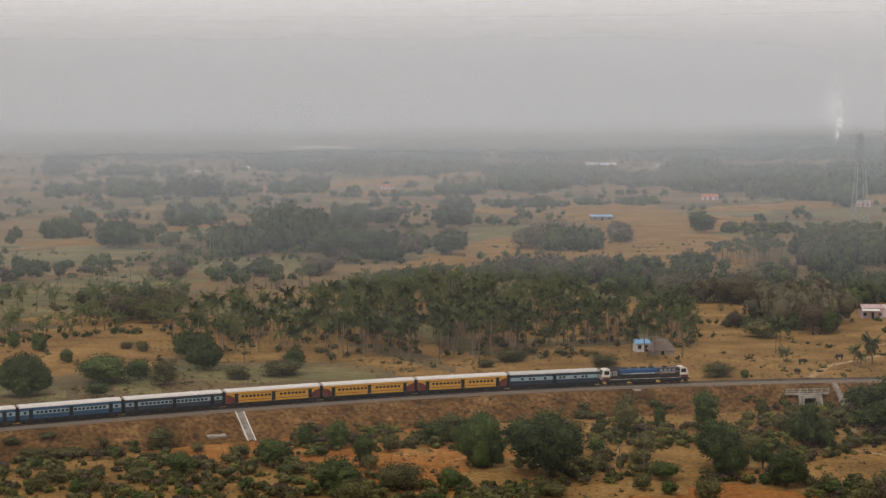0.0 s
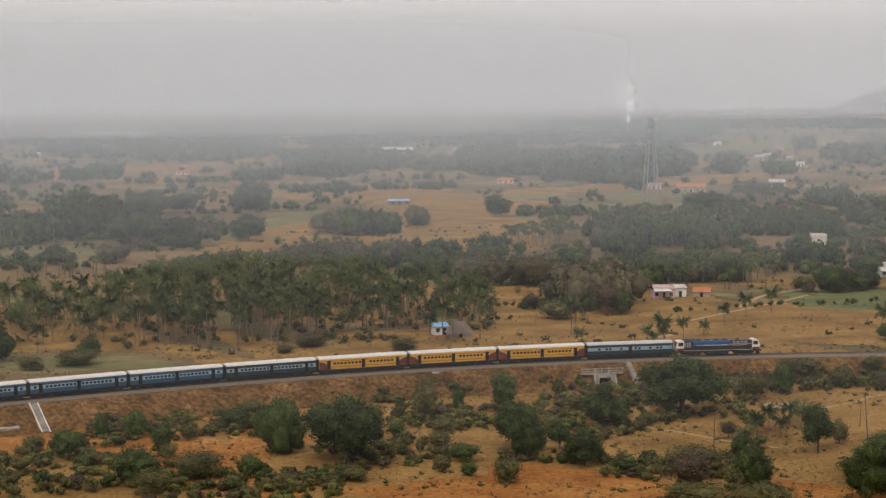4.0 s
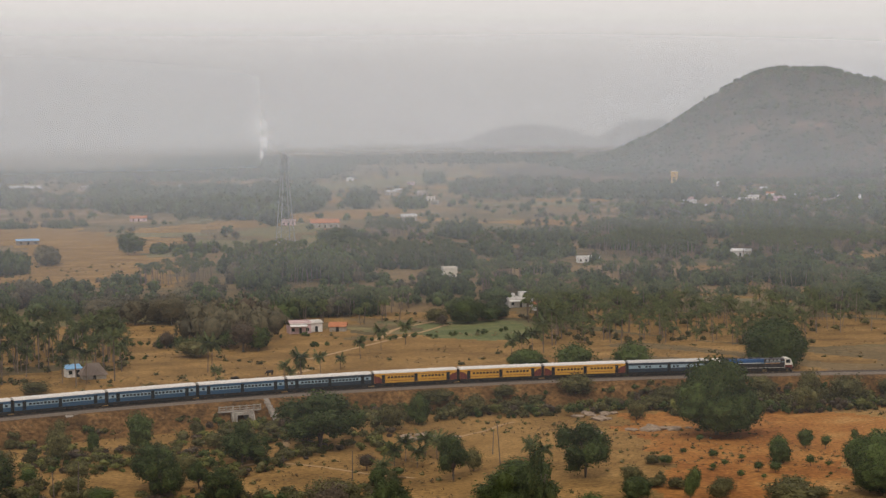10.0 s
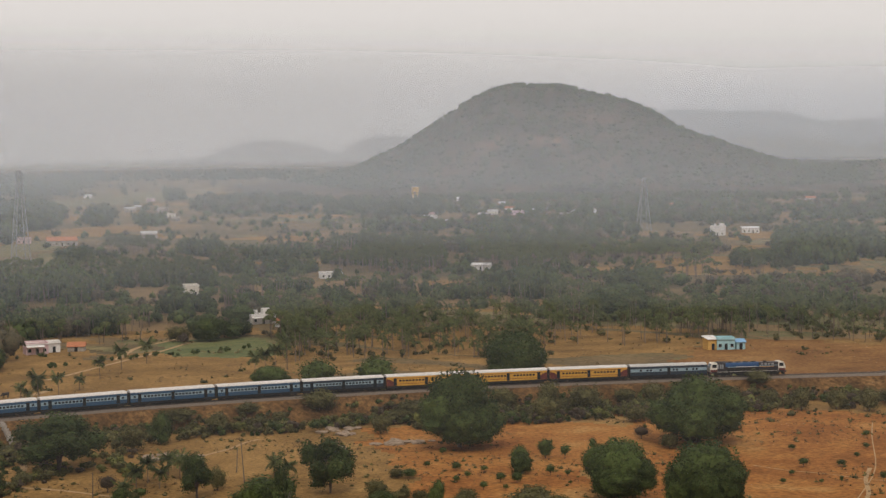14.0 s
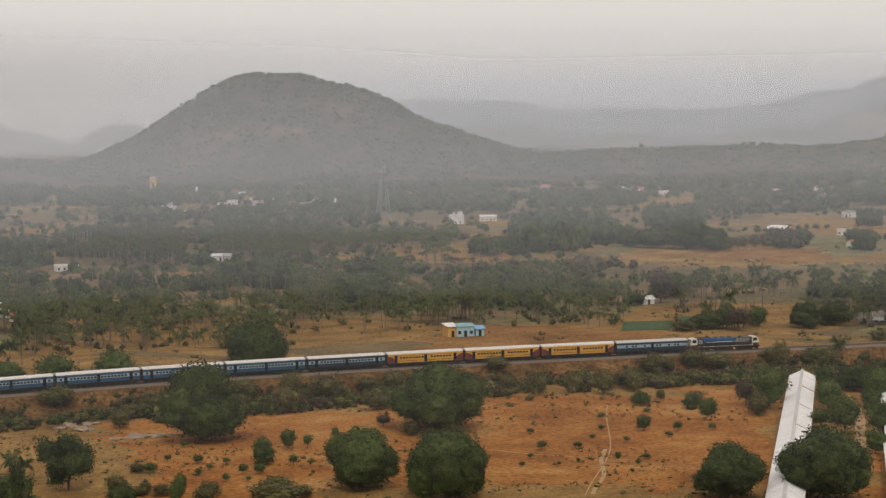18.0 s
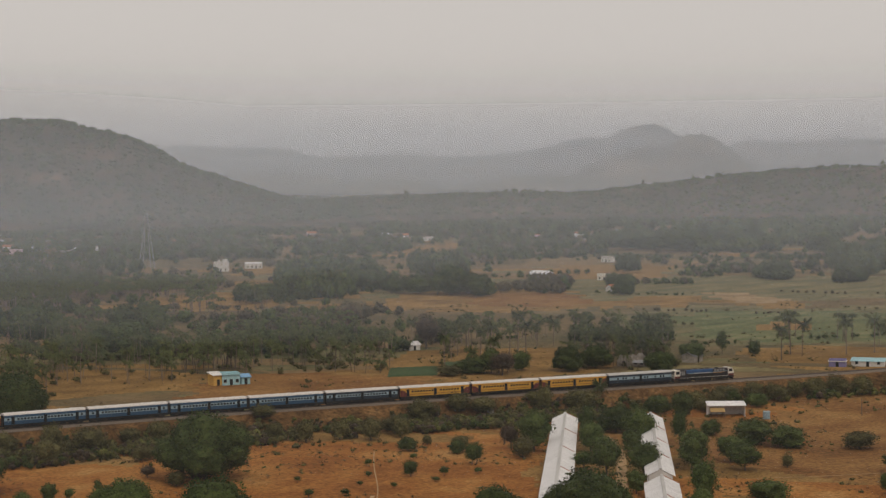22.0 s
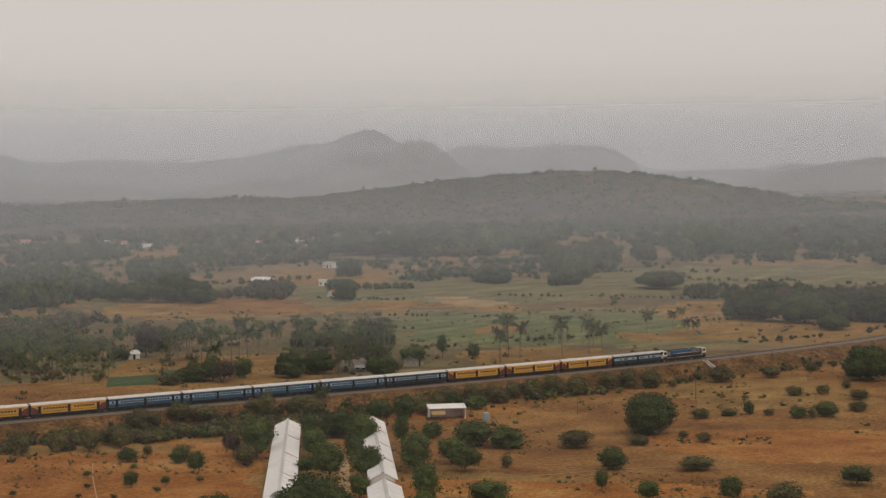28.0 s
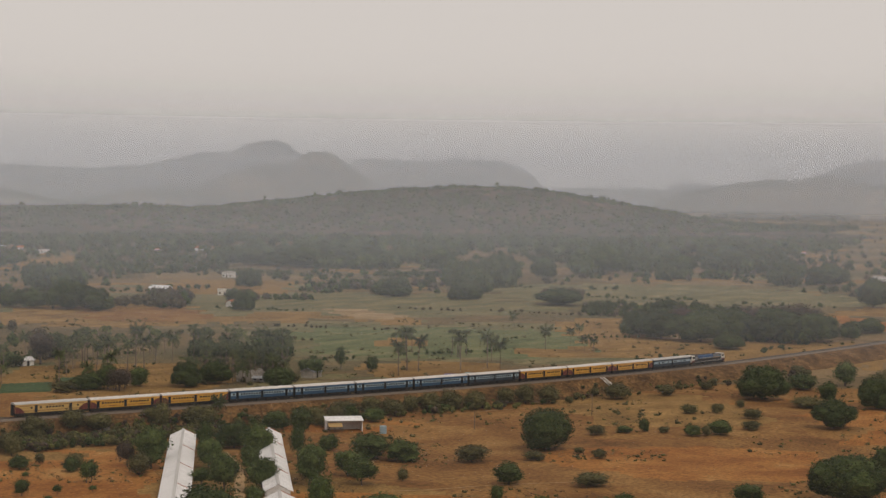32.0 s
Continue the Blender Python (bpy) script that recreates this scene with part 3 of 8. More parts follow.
def coach(label, body_m, band_m, roof_m, end_m=None, slots="", door_x=(-8.4, 0.0, 8.4)):
    """A carriage 21.3 m long: shell, arched roof, window band, each window and door, underframe, bogies."""
    root = tagged(new("passenger_coach"), label, "railway coach", "coaches of the train")
    part("body", made(prism, [(-1.6, 1.12), (1.6, 1.12), (1.62, 1.9), (1.6, 3.5), (-1.6, 3.5), (-1.62, 1.9)], -HALF, HALF), body_m, root)
    part("roof", made(prism, arch(1.64, 3.48, 4.02), -HALF - 0.05, HALF + 0.05), roof_m, root, "pale ribbed arched roof")
    part("underframe", boxed(-HALF + 0.2, HALF - 0.2, -1.35, 1.35, 0.86, 1.13), M_DARK, root)
    # full-length black block, added to darken the space under the floor
    part("under_gear", boxed(-HALF + 0.5, HALF - 0.5, -0.7, 0.7, 0.08, 0.86), M_DARK, root)
    for x0, x1, d in ((-4.6, -2.2, 0.55), (-1.6, 0.9, 0.5), (1.6, 4.2, 0.6)):
        part("equipment_box", boxed(x0, x1, -1.35, 1.35, 0.98 - d, 0.93), M_DARK, root)
    for x in (-7.45, 7.45):
        bogie(root, x)
    for s in (-1, 1):
        if band_m:
            part("window_band", boxed(-HALF + 0.05, HALF - 0.05, s * 1.61 - 0.03, s * 1.61 + 0.03, 2.05, 2.86), band_m, root, "pale blue band")
        if end_m:
            for e in (-1, 1):
                part("end_patch", made(prism, [(e * (HALF - 0.02), 1.14), (e * (HALF - 2.7), 1.14), (e * (HALF - 2.5), 1.7), (e * (HALF - 1.2), 2.7), (e * (HALF - 0.02), 3.0)], s * 1.61 - 0.035, s * 1.61 + 0.035, "y"), end_m, root, "maroon end panel")
            for z in (1.62, 3.02):
                part("trim_line", boxed(-HALF + 1.2, HALF - 1.2, s * 1.615 - 0.025, s * 1.615 + 0.025, z - 0.05, z + 0.05), M_MAROON, root)
        for x in door_x:
            # solid dark slab paints the shade inside the open doorway
            part("door", boxed(x - 0.42, x + 0.42, s * 1.6 - 0.06, s * 1.6 + 0.06, 1.2, 3.15), M_GLASS_SHADE, root, "dark slab painted as the shade of an open doorway")
        for i, ch in enumerate(slots):
            x = (i - (len(slots) - 1) / 2) * (2 * HALF - 1.2) / len(slots)
            if ch == "o" and min(abs(x - d) for d in door_x) > 0.62:
                w = part("window", WINDOW, None, root)
                w.location = (x, s * 1.62, 2.46)
    for e in (-1, 1):
        part("gangway", boxed(e * HALF, e * (HALF + 0.45), -0.62, 0.62, 1.15, 3.5) if e > 0 else boxed(-HALF - 0.45, -HALF, -0.62, 0.62, 1.15, 3.5), M_DARK, root, "black vestibule bellows")
        part("end_wall", boxed(*sorted((e * HALF, e * (HALF + 0.04))), -1.5, 1.5, 1.1, 3.45), end_m or M_DARK, root)
        # headstock and coupler drawn oversize, to fill the dark gap between coaches
        part("headstock", boxed(*sorted((e * (HALF - 2.6), e * HALF)), -1.45, 1.45, 0.5, 1.12), M_DARK, root)
        part("coupler", boxed(*sorted((e * HALF, e * (HALF + 0.5))), -0.5, 0.5, 0.4, 1.1), M_DARK, root)
    for x in (-8, -5, -2, 1.2, 4.2, 7.4):
        part("roof_vent", boxed(x - 0.3, x + 0.3, -0.22, 0.22, 3.98, 4.12), roof_m, root)
    return root


def locomotive():
    root = tagged(new("locomotive"), "near-black and blue diesel locomotive with cream cabs", "locomotive")
    part("underframe", boxed(-10.3, 10.3, -1.5, 1.5, 1.0, 1.35), M_DARK, root, "dark frame")
    part("fuel_tank", made(prism, [(-1.3, 0.35), (1.3, 0.35), (1.5, 0.6), (1.5, 1.0), (-1.5, 1.0), (-1.5, 0.6)], -3.0, 2.6), M_DARK, root)
    for x in (-6.6, 6.6):
        bogie(root, x, (-1.8, 0, 1.8), 5.2)
    part("walkway", boxed(-10.2, 10.2, -1.55, 1.55, 1.35, 1.43), M_DARK, root, "dark walkway")
    def hood(w, z1):
        return [(-w, 1.4), (w, 1.4), (w, z1 - 0.3), (w - 0.28, z1), (-w + 0.28, z1), (-w, z1 - 0.3)]
    part("hood", made(prism, hood(1.25, 3.72), -6.9, 3.2), M_LDARK, root, "near-black long hood")
    part("radiator_hood", made(prism, hood(1.38, 3.8), -8.75, -6.85), M_LDARK, root, "near-black radiator end")
    part("dark_hood", made(prism, hood(1.2, 3.66), 3.25, 8.6), M_LDARK, root, "near-black short hood")
    for s in (-1, 1):
        part("blue_panel", boxed(-6.2, 3.1, s * 1.258 - 0.02, s * 1.258 + 0.02, 2.68, 3.4), M_LOCO, root, "royal blue upper panel")
        part("roof_edge", made(prism, [(s * 1.27, 3.42), (s * 1.0, 3.73), (s * 0.97, 3.71), (s * 1.24, 3.4)], -6.2, 3.1), M_LOCO, root, "blue roof edge")
        part("stripe", boxed(-5.6, 3.1, s * 1.26 - 0.02, s * 1.26 + 0.02, 2.5, 2.66), M_PALE, root, "pale stripe")
        part("stripe", boxed(3.3, 8.5, s * 1.21 - 0.02, s * 1.21 + 0.02, 2.74, 2.88), M_PALE, root, "pale stripe")
        part("stripe", boxed(3.3, 7.4, s * 1.21 - 0.02, s * 1.21 + 0.02, 2.44, 2.58), M_ORANGE, root, "orange stripe")
        part("sill_line", boxed(-8.6, 8.6, s * 1.56 - 0.02, s * 1.56 + 0.02, 1.36, 1.42), M_CREAM, root, "cream walkway edge")
        part("handrail", made(tube, (-6.8, s * 1.5, 2.3), (8.0, s * 1.5, 2.3), 0.03, 0.03), M_DARK, root)
        for x in (-6, -4.5, -3, -1.5, 0, 1.5, 3, 4.5, 6, 7.5):
            part("rail_post", made(tube, (x, s * 1.5, 1.45), (x, s * 1.5, 2.3), 0.03, 0.03), M_DARK, root)
        for i in range(7):
            x = -3.4 + i * 0.85
            part("letter_bar", boxed(x, x + 0.55, s * 1.285 - 0.01, s * 1.285 + 0.01, 2.52, 2.7), M_CREAM, root)
        for i in range(8):
            x0 = -5.9 + i * 1.15
            part("body_door", boxed(x0, x0 + 0.95, s * 1.255 - 0.02, s * 1.255 + 0.02, 1.5, 2.4), M_DARK, root)
        for x0 in (-8.6, -7.9, -7.3):
            part("louvre", boxed(x0, x0 + 0.45, s * 1.385 - 0.02, s * 1.385 + 0.02, 2.2, 3.4), M_STEEL, root)
        for x0 in (3.7, 4.7, 5.7, 6.7):
            part("louvre", boxed(x0, x0 + 0.7, s * 1.212 - 0.02, s * 1.212 + 0.02, 3.0, 3.45), M_STEEL, root)
    for x in (-4.5, -2.4, -0.2, 1.9):
        part("roof_fan", made(tube, (x, 0, 3.75), (x, 0, 3.92), 0.75, 0.7, 14), M_DARK, root)
    part("roof_grille", boxed(-8.4, -5.4, -1.0, 1.0, 3.86, 3.95), M_DARK, root)
    part("exhaust", boxed(4.8, 5.6, -0.35, 0.35, 3.6, 3.95), M_DARK, root)
    for e in (-1, 1):
        x = 9.4 * e
        cab = part("cab", made(prism, [(x - e * 0.8, 1.38), (x + e * 1.15, 1.38), (x + e * 1.2, 2.4), (x + e * 0.75, 3.6), (x + e * 0.3, 3.8), (x - e * 0.8, 3.8)], -1.5, 1.5, "y"), M_CREAM, root, "cream driver cab")
        part("windscreen", made(prism, [(x + e * 1.19, 2.5), (x + e * 1.23, 2.5), (x + e * 0.82, 3.55), (x + e * 0.78, 3.55)], -1.2, 1.2, "y"), M_GLASS_SHADE, cab)
        for s in (-1, 1):
            part("side_window", boxed(*sorted((x - e * 0.6, x + e * 0.6)), s * 1.51 - 0.02, s * 1.51 + 0.02, 2.55, 3.42), M_GLASS_SHADE, cab)
            part("cab_stripe", boxed(*sorted((x - e * 0.78, x + e * 1.1)), s * 1.51 - 0.02, s * 1.51 + 0.02, 1.42, 2.0), M_MAROON, cab, "dark red cab skirt")
        part("headlight", made(tube, (x + e * 1.15, 0, 2.1), (x + e * 1.28, 0, 2.1), 0.2, 0.2, 10), M_CREAM, cab)
        part("buffer_beam", boxed(*sorted((10.3 * e, 10.55 * e)), -1.4, 1.4, 0.75, 1.35), M_MAROON, root)
        for s in (-1, 1):
            part("buffer", made(tube, (10.5 * e, s * 0.95, 1.08), (10.95 * e, s * 0.95, 1.08), 0.2, 0.24, 10), M_DARK, root)
        part("cow_catcher", made(prism, [(10.2 * e, 0.2), (10.6 * e, 0.2), (10.45 * e, 0.75), (10.2 * e, 0.75)], -1.2, 1.2, "y"), M_DARK, root)
    return root


WHEEL = wheel_mesh()
WINDOW = mesh_of("window", boxed(-0.3, 0.3, -0.03, 0.03, -0.24, 0.24), M_GLASS_SHADE)
TRAIN = []


def build_train():
    blue = coach("dark blue passenger coach with pale blue window band", M_BLUE, M_PALE, M_ROOF, None, "oo.oooooooo.oooooooo.oo")
    navy = coach("navy passenger coach with pale blue window band", M_NAVY, M_PALE, M_ROOF, None, "oo.oooooooo.oooooooo.oo")
    first = coach("navy luggage coach with pale grey-blue band", M_NAVY, M_PALE, M_ROOF2, None, "..o.oo..o...oo..o.oo..", (0.0,))
    yellow = coach("yellow passenger coach with maroon end panels", M_YELLOW, None, M_ROOF, M_MAROON, "...oooooooo..ooooooo...")
    last = coach("faded yellow brake coach at the end of the train", M_OLDYELLOW, None, M_ROOF2, M_MAROON, "....o.oo.oooooo..o.o..", (-4.6, 5.6))
    order = [locomotive(), first, yellow]
    far = pose(0, 0, 0)
    for src in (yellow, yellow):
        order.append(copy_thing(src, far))
    order.append(navy)
    order.append(blue)
    for src in (blue, blue, blue):
        order.append(copy_thing(src, far))
    for src in (yellow, yellow):
        order.append(copy_thing(src, far))
    order.append(last)
    TRAIN.extend(order)


def motions():
    """The train runs east at a steady 17 to 18 m/s, each vehicle on its own bogies along the curve."""
    for p, x, z, rate in SMOKE:
        walk(p, [(0.0, pose(x, 0, z, -55)), (16.0, pose(x + 6 * rate, 0, z + 10 * rate, -55)), (32.0, pose(x + 13 * rate, 0, z + 20 * rate, -55))])
    for k, ob in enumerate(TRAIN):
        rows = []
        for i in range(17):
            t = 2.0 * i
            head = 59.85 + 17.219 * t + 0.01953 * t * t - 0.058 * max(0.0, t - 24.0) ** 2
            mid = head - 11.1 - 22.28 * k
            ax, ay, _ = on_line(mid - 7.4)
            bx, by, _ = on_line(mid + 7.4)
            rows.append((t, pose((ax + bx) / 2, (ay + by) / 2, 0.0, 0, 0, math.degrees(math.atan2(by - ay, bx - ax)))))
        walk(ob, rows)


# ---- plants ----
rng = random.Random(11)


def leaf_cloud(verts, faces, c, rad, n, size, r=rng):
    """n leaf sprays on and inside an ellipsoid clump."""
    for _ in range(n):
        u = Vector((r.gauss(0, 1), r.gauss(0, 1), r.gauss(0, 1))).normalized()
        d = r.uniform(0.55, 1.08)
        p = Vector((c[0] + u.x * rad[0] * d, c[1] + u.y * rad[1] * d, c[2] + u.z * rad[2] * d))
        a = Vector((r.gauss(0, 1), r.gauss(0, 1), r.gauss(0, 0.6))).normalized()
        nrm = (u + 0.7 * Vector((r.gauss(0, 1), r.gauss(0, 1), r.gauss(0, 1)))).normalized()
        b = nrm.cross(a)
        if b.length < 0.1:
            continue
        b.normalize()
        a = b.cross(nrm)
        s = size * r.uniform(0.6, 1.35)
        i = len(verts)
        verts += [p - a * s, p + b * s * 0.95, p + a * s]
        faces.append((i, i + 1, i + 2))


def core(verts, faces, c, rad, r=rng):
    """A rough inner mass of shaded foliage."""
    i = len(verts)
    for k, (th, zz) in enumerate([(0, -1), *[(a, -0.45) for a in range(5)], *[(a + 0.5, 0.45) for a in range(5)], (0, 1)]):
        q = math.sqrt(1 - zz * zz) if abs(zz) < 1 else 0
        j = r.uniform(0.5, 0.78)
        verts.append(Vector((c[0] + rad[0] * j * q * math.cos(th * 1.2566), c[1] + rad[1] * j * q * math.sin(th * 1.2566), c[2] + rad[2] * j * zz)))
    for a in range(5):
        b = (a + 1) % 5
        faces += [(i, i + 1 + b, i + 1 + a), (i + 1 + a, i + 1 + b, i + 6 + a), (i + 1 + b, i + 6 + b, i + 6 + a), (i + 6 + a, i + 6 + b, i + 11)]


def pymesh(name, verts, faces, material):
    me = bpy.data.meshes.new(name)
    me.from_pydata([tuple(v) for v in verts], [], faces)
    me.materials.append(material)
    me.update()
    return me


def crown_mesh(name, leaves, size, material, seed, lump=0.16, lobes=9, inner=0.86, deep=0.36, wide=0.13, rim=1.05):
    """A lumpy crown 2 m wide and 2 m high, from the ground up: a shaded inner mass and leaf sprays all over it."""
    r = random.Random(seed)
    off = Vector((r.uniform(0, 50), r.uniform(0, 50), r.uniform(0, 50)))
    ways = [Vector((r.gauss(0, 1), r.gauss(0, 1), r.gauss(0.35, 0.7))).normalized() for _ in range(lobes)]

    def radius(u):
        k = max(math.exp(-((1 - u.dot(w)) / wide) ** 1.3) for w in ways)
        return 1 - deep + deep * k + lump * noise.noise(u * 3.1 + off)

    def place(u, d):
        q = radius(u) * d
        low = max(0.4, math.hypot(u.x, u.y)) ** -0.65 if u.z < 0 else 1.0
        return Vector((u.x * q * low, u.y * q * low, max(0.02 + 0.1 * abs(u.x), 1 + u.z * (q if u.z > 0 else min(1.0, q + 0.18)))))
    bm = bmesh.new()
    bmesh.ops.create_icosphere(bm, subdivisions=3 if leaves > 1500 else 2, radius=1)
    v = [place(p.co.normalized(), inner + 0.1 * noise.noise(p.co * 6 + off)) for p in bm.verts]
    f = [tuple(p.index for p in q.verts) for q in bm.faces]
    bm.free()
    for _ in range(leaves):
        u = Vector((r.gauss(0, 1), r.gauss(0, 1), r.gauss(0.15, 1))).normalized()
        p = place(u, r.uniform(inner - 0.02, rim))
        nrm = (u + 0.8 * Vector((r.gauss(0, 1), r.gauss(0, 1), r.gauss(0, 1)))).normalized()
        a = nrm.orthogonal().normalized()
        a = Matrix.Rotation(r.uniform(0, 6.28), 3, nrm) @ a
        b = nrm.cross(a)
        s = size * r.uniform(0.6, 1.4)
        i = len(v)
        v += [p - a * s, p + b * s, p + a * s]
        f.append((i, i + 1, i + 2))
    return pymesh(name, v, f, material)


def trunk_mesh(name, seed, forks=4):
    """Tapered trunk with limbs, 1 m high to the crown's middle."""
    r = random.Random(seed)
    bm = bmesh.new()
    tube(bm, (0, 0, -0.06), (0.02, 0, 0.4), 0.06, 0.042, 7)
    for k in range(forks):
        a = 6.283 * k / forks + r.uniform(-0.5, 0.5)
        m = (0.25 * math.cos(a), 0.25 * math.sin(a), 0.8)
        tube(bm, (0.02, 0, 0.38), m, 0.032, 0.02, 5)
        tube(bm, m, (0.5 * math.cos(a + 0.3), 0.5 * math.sin(a + 0.3), 1.2), 0.02, 0.006, 5)
    return mesh_of(name, bm, M_BARK)


CROWNS, TRUNKS = {}, []


def build_plant_kinds():
    for kind, m, count, leaves, size, lump, lobes in (
            ("tree", M_DARKLEAF, 7, 3900, 0.042, 0.2, 22), ("bright", M_LEAF2, 4, 3900, 0.042, 0.13, 26),
            ("round", M_DARKLEAF, 1, 4200, 0.042, 0.05, 44),
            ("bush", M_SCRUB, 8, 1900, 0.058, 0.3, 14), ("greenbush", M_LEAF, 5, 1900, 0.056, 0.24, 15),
            ("dry", M_DRY, 3, 1000, 0.062, 0.3, 8), ("fartree", M_DARKLEAF, 5, 750, 0.085, 0.2, 14), ("farscrub", M_LEAF, 4, 600, 0.09, 0.28, 10),
            ("loose", M_DARKLEAF, 5, 800, 0.085, 0.34, 10), ("young", M_LEAF2, 4, 1700, 0.056, 0.3, 12), ("fardry", M_WOOD, 3, 700, 0.07, 0.3, 9), ("sapling", M_LEAF, 5, 420, 0.1, 0.4, 7)):
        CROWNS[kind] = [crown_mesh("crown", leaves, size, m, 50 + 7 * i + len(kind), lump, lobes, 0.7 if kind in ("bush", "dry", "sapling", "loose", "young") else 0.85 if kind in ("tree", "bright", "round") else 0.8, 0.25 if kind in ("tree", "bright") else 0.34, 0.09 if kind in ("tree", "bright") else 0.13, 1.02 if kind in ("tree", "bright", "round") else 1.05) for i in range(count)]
    TRUNKS.extend(trunk_mesh("trunk", s) for s in range(4))


LABELS = {"fartree": ("tree", "dense dark green mango tree among fields", "tree"), "farscrub": ("tree", "grey-green farm tree at a field edge", "tree"), "fardry": ("bare_tree", "brown half-leafless tree among fields", "tree"),
          "acacia": ("spreading_tree", "dark green tree with several uneven crowns", "tree"), "round": ("round_tree", "dense round dark green tree alone in a field", "tree"), "tree": ("tree", "broad dark green tree on dry ground", "tree"), "bright": ("tree", "leafy bright green tree on dry ground", "tree"),
          "bush": ("scrub_bush", "grey-green thorn scrub bush", "bush"), "greenbush": ("bush", "dense dark green bush", "bush"),
          "dry": ("bare_tree", "brown leafless tree of fine twigs", "tree"), "sapling": ("sapling", "small young tree in an orchard row", "tree")}


def plant(kind, x, y, w, h, lift=0.0):
    """One tree or bush: w metres across, h high; lift: share of the height that is bare trunk."""
    name, label, cat = LABELS[kind]
    r = random.Random(int(x * 13 + y * 7))
    root = tagged(new(name), label, cat)
    z = stand_z(x, y)
    form = kind
    if kind in ("tree", "bright"):
        w, h = w * 1.08, h * 1.05
        if w < 9.5:
            form, lift = "greenbush" if kind == "tree" else "young", 0.12
    root.matrix_basis = pose(x, y, z, 0, 0, r.uniform(0, 360))
    base = h * lift
    if kind == "acacia":
        w, h = w * 1.2, h * 1.05
        # several crowns on spreading limbs, of uneven height
        for k in range(9):
            ang, far = 2.4 * k + r.uniform(-0.5, 0.5), (0.0 if k == 0 else w * r.uniform(0.14, 0.34))
            cw, ch = w * r.uniform(0.36, 0.58), h * r.uniform(0.36, 0.56)
            z0 = h - ch if k == 0 else min(h - ch, h * r.uniform(0.04, 0.5) * (1.2 - far / w))
            q = part("crown", r.choice(CROWNS["loose"]), None, root)
            q.matrix_basis = Matrix.Translation((far * math.cos(ang), far * math.sin(ang), z0)) @ Matrix.Rotation(r.uniform(0, 6.28), 4, "Z") @ Matrix.Diagonal((cw / 2, cw / 2, ch / 2, 1))
            if k > 4:
                continue
            t = part("limb", r.choice(TRUNKS), None, root)
            t.matrix_basis = Matrix.Rotation(ang, 4, "Z") @ Matrix.Shear("XY", 4, (0.5 * far / h, 0.0)) @ Matrix.Diagonal((h * 0.3, h * 0.3, h * 0.5, 1))
        return root
    if form in ("tree", "bright"):
        # lower side crowns round the main one
        for k in range(6):
            ang, cw, ch = 1.047 * k + r.uniform(-0.4, 0.4), w * r.uniform(0.38, 0.56), h * r.uniform(0.4, 0.62)
            q = part("side_crown", r.choice(CROWNS[form]), None, root)
            q.matrix_basis = Matrix.Translation((w * 0.27 * math.cos(ang), w * 0.27 * math.sin(ang), h * r.uniform(0.04, 0.3))) @ Matrix.Rotation(r.uniform(0, 6.28), 4, "Z") @ Matrix.Diagonal((cw / 2, cw / 2, ch / 2, 1))
        w = w * 0.84
    c = part("crown", r.choice(CROWNS[form]), None, root)
    c.matrix_basis = Matrix.Translation((0, 0, base)) @ Matrix.Diagonal((w / 2, w / 2 * r.uniform(0.85, 1.1), (h - base) / 2, 1))
    t = part("trunk", r.choice(TRUNKS), None, root)
    th = base + 0.45 * (h - base)
    t.matrix_basis = Matrix.Diagonal((min(w, h) * 0.55, min(w, h) * 0.55, max(th, 0.4), 1))
    return root


def frond_shape(v, f, base, a, droop, length, r):
    """One arching palm leaf with leaflets hanging on both sides."""
    d = Vector((math.cos(a), math.sin(a), 0))
    side = Vector((-d.y, d.x, 0))
    pts = []
    for i in range(6):
        u = i / 5
        pts.append(Vector(base) + d * length * (u * (1 - 0.18 * max(0, droop) * u)) + Vector((0, 0, length * (0.55 * u * (1 - droop) - (0.75 * droop + 0.25) * u * u))))
    for i in range(5):
        p, q = pts[i], pts[i + 1]
        for s in (-1, 1):
            for k in range(2):
                m = p.lerp(q, k / 2)
                e = p.lerp(q, k / 2 + 0.42)
                w = length * (0.36 if 0 < i < 4 else 0.26) * r.uniform(0.8, 1.15)
                tip = m.lerp(e, 0.5) + side * s * w + d * w * 0.45 - Vector((0, 0, w * 0.55))
                j = len(v)
                v += [m, e, tip]
                f.append((j, j + 1, j + 2))
        j = len(v)
        v += [p + side * 0.05, p - side * 0.05, q - side * 0.04, q + side * 0.04]
        f.append((j, j + 1, j + 2, j + 3))


def palm_crown(v, f, top, length, n, r):
    for k in range(n):
        frond_shape(v, f, top, 2.4 * k + r.uniform(-0.3, 0.3), r.uniform(-0.1, 1.0) if k % 3 else r.uniform(-0.5, 0.2), length * r.uniform(0.8, 1.1), r)


PALMS = []


def build_palm_kinds():
    for i in range(5):
        r = random.Random(90 + i)
        lean = Vector((r.uniform(-0.06, 0.06), r.uniform(-0.06, 0.06), 1))
        bm = bmesh.new()
        pts = [Vector((lean.x * u * u, lean.y * u * u, u)) for u in (0, 0.25, 0.5, 0.75, 1)]
        for a, b in zip(pts, pts[1:]):
            tube(bm, a, b, 0.018 - 0.006 * a.z, 0.018 - 0.006 * b.z, 6)
        tr = mesh_of("trunk", bm, M_PTRUNK)
        v, f = [], []
        palm_crown(v, f, (0, 0, 0), 1.0, 32, r)
        PALMS.append((tr, pymesh("crown", v, f, M_PALM), pts[-1]))


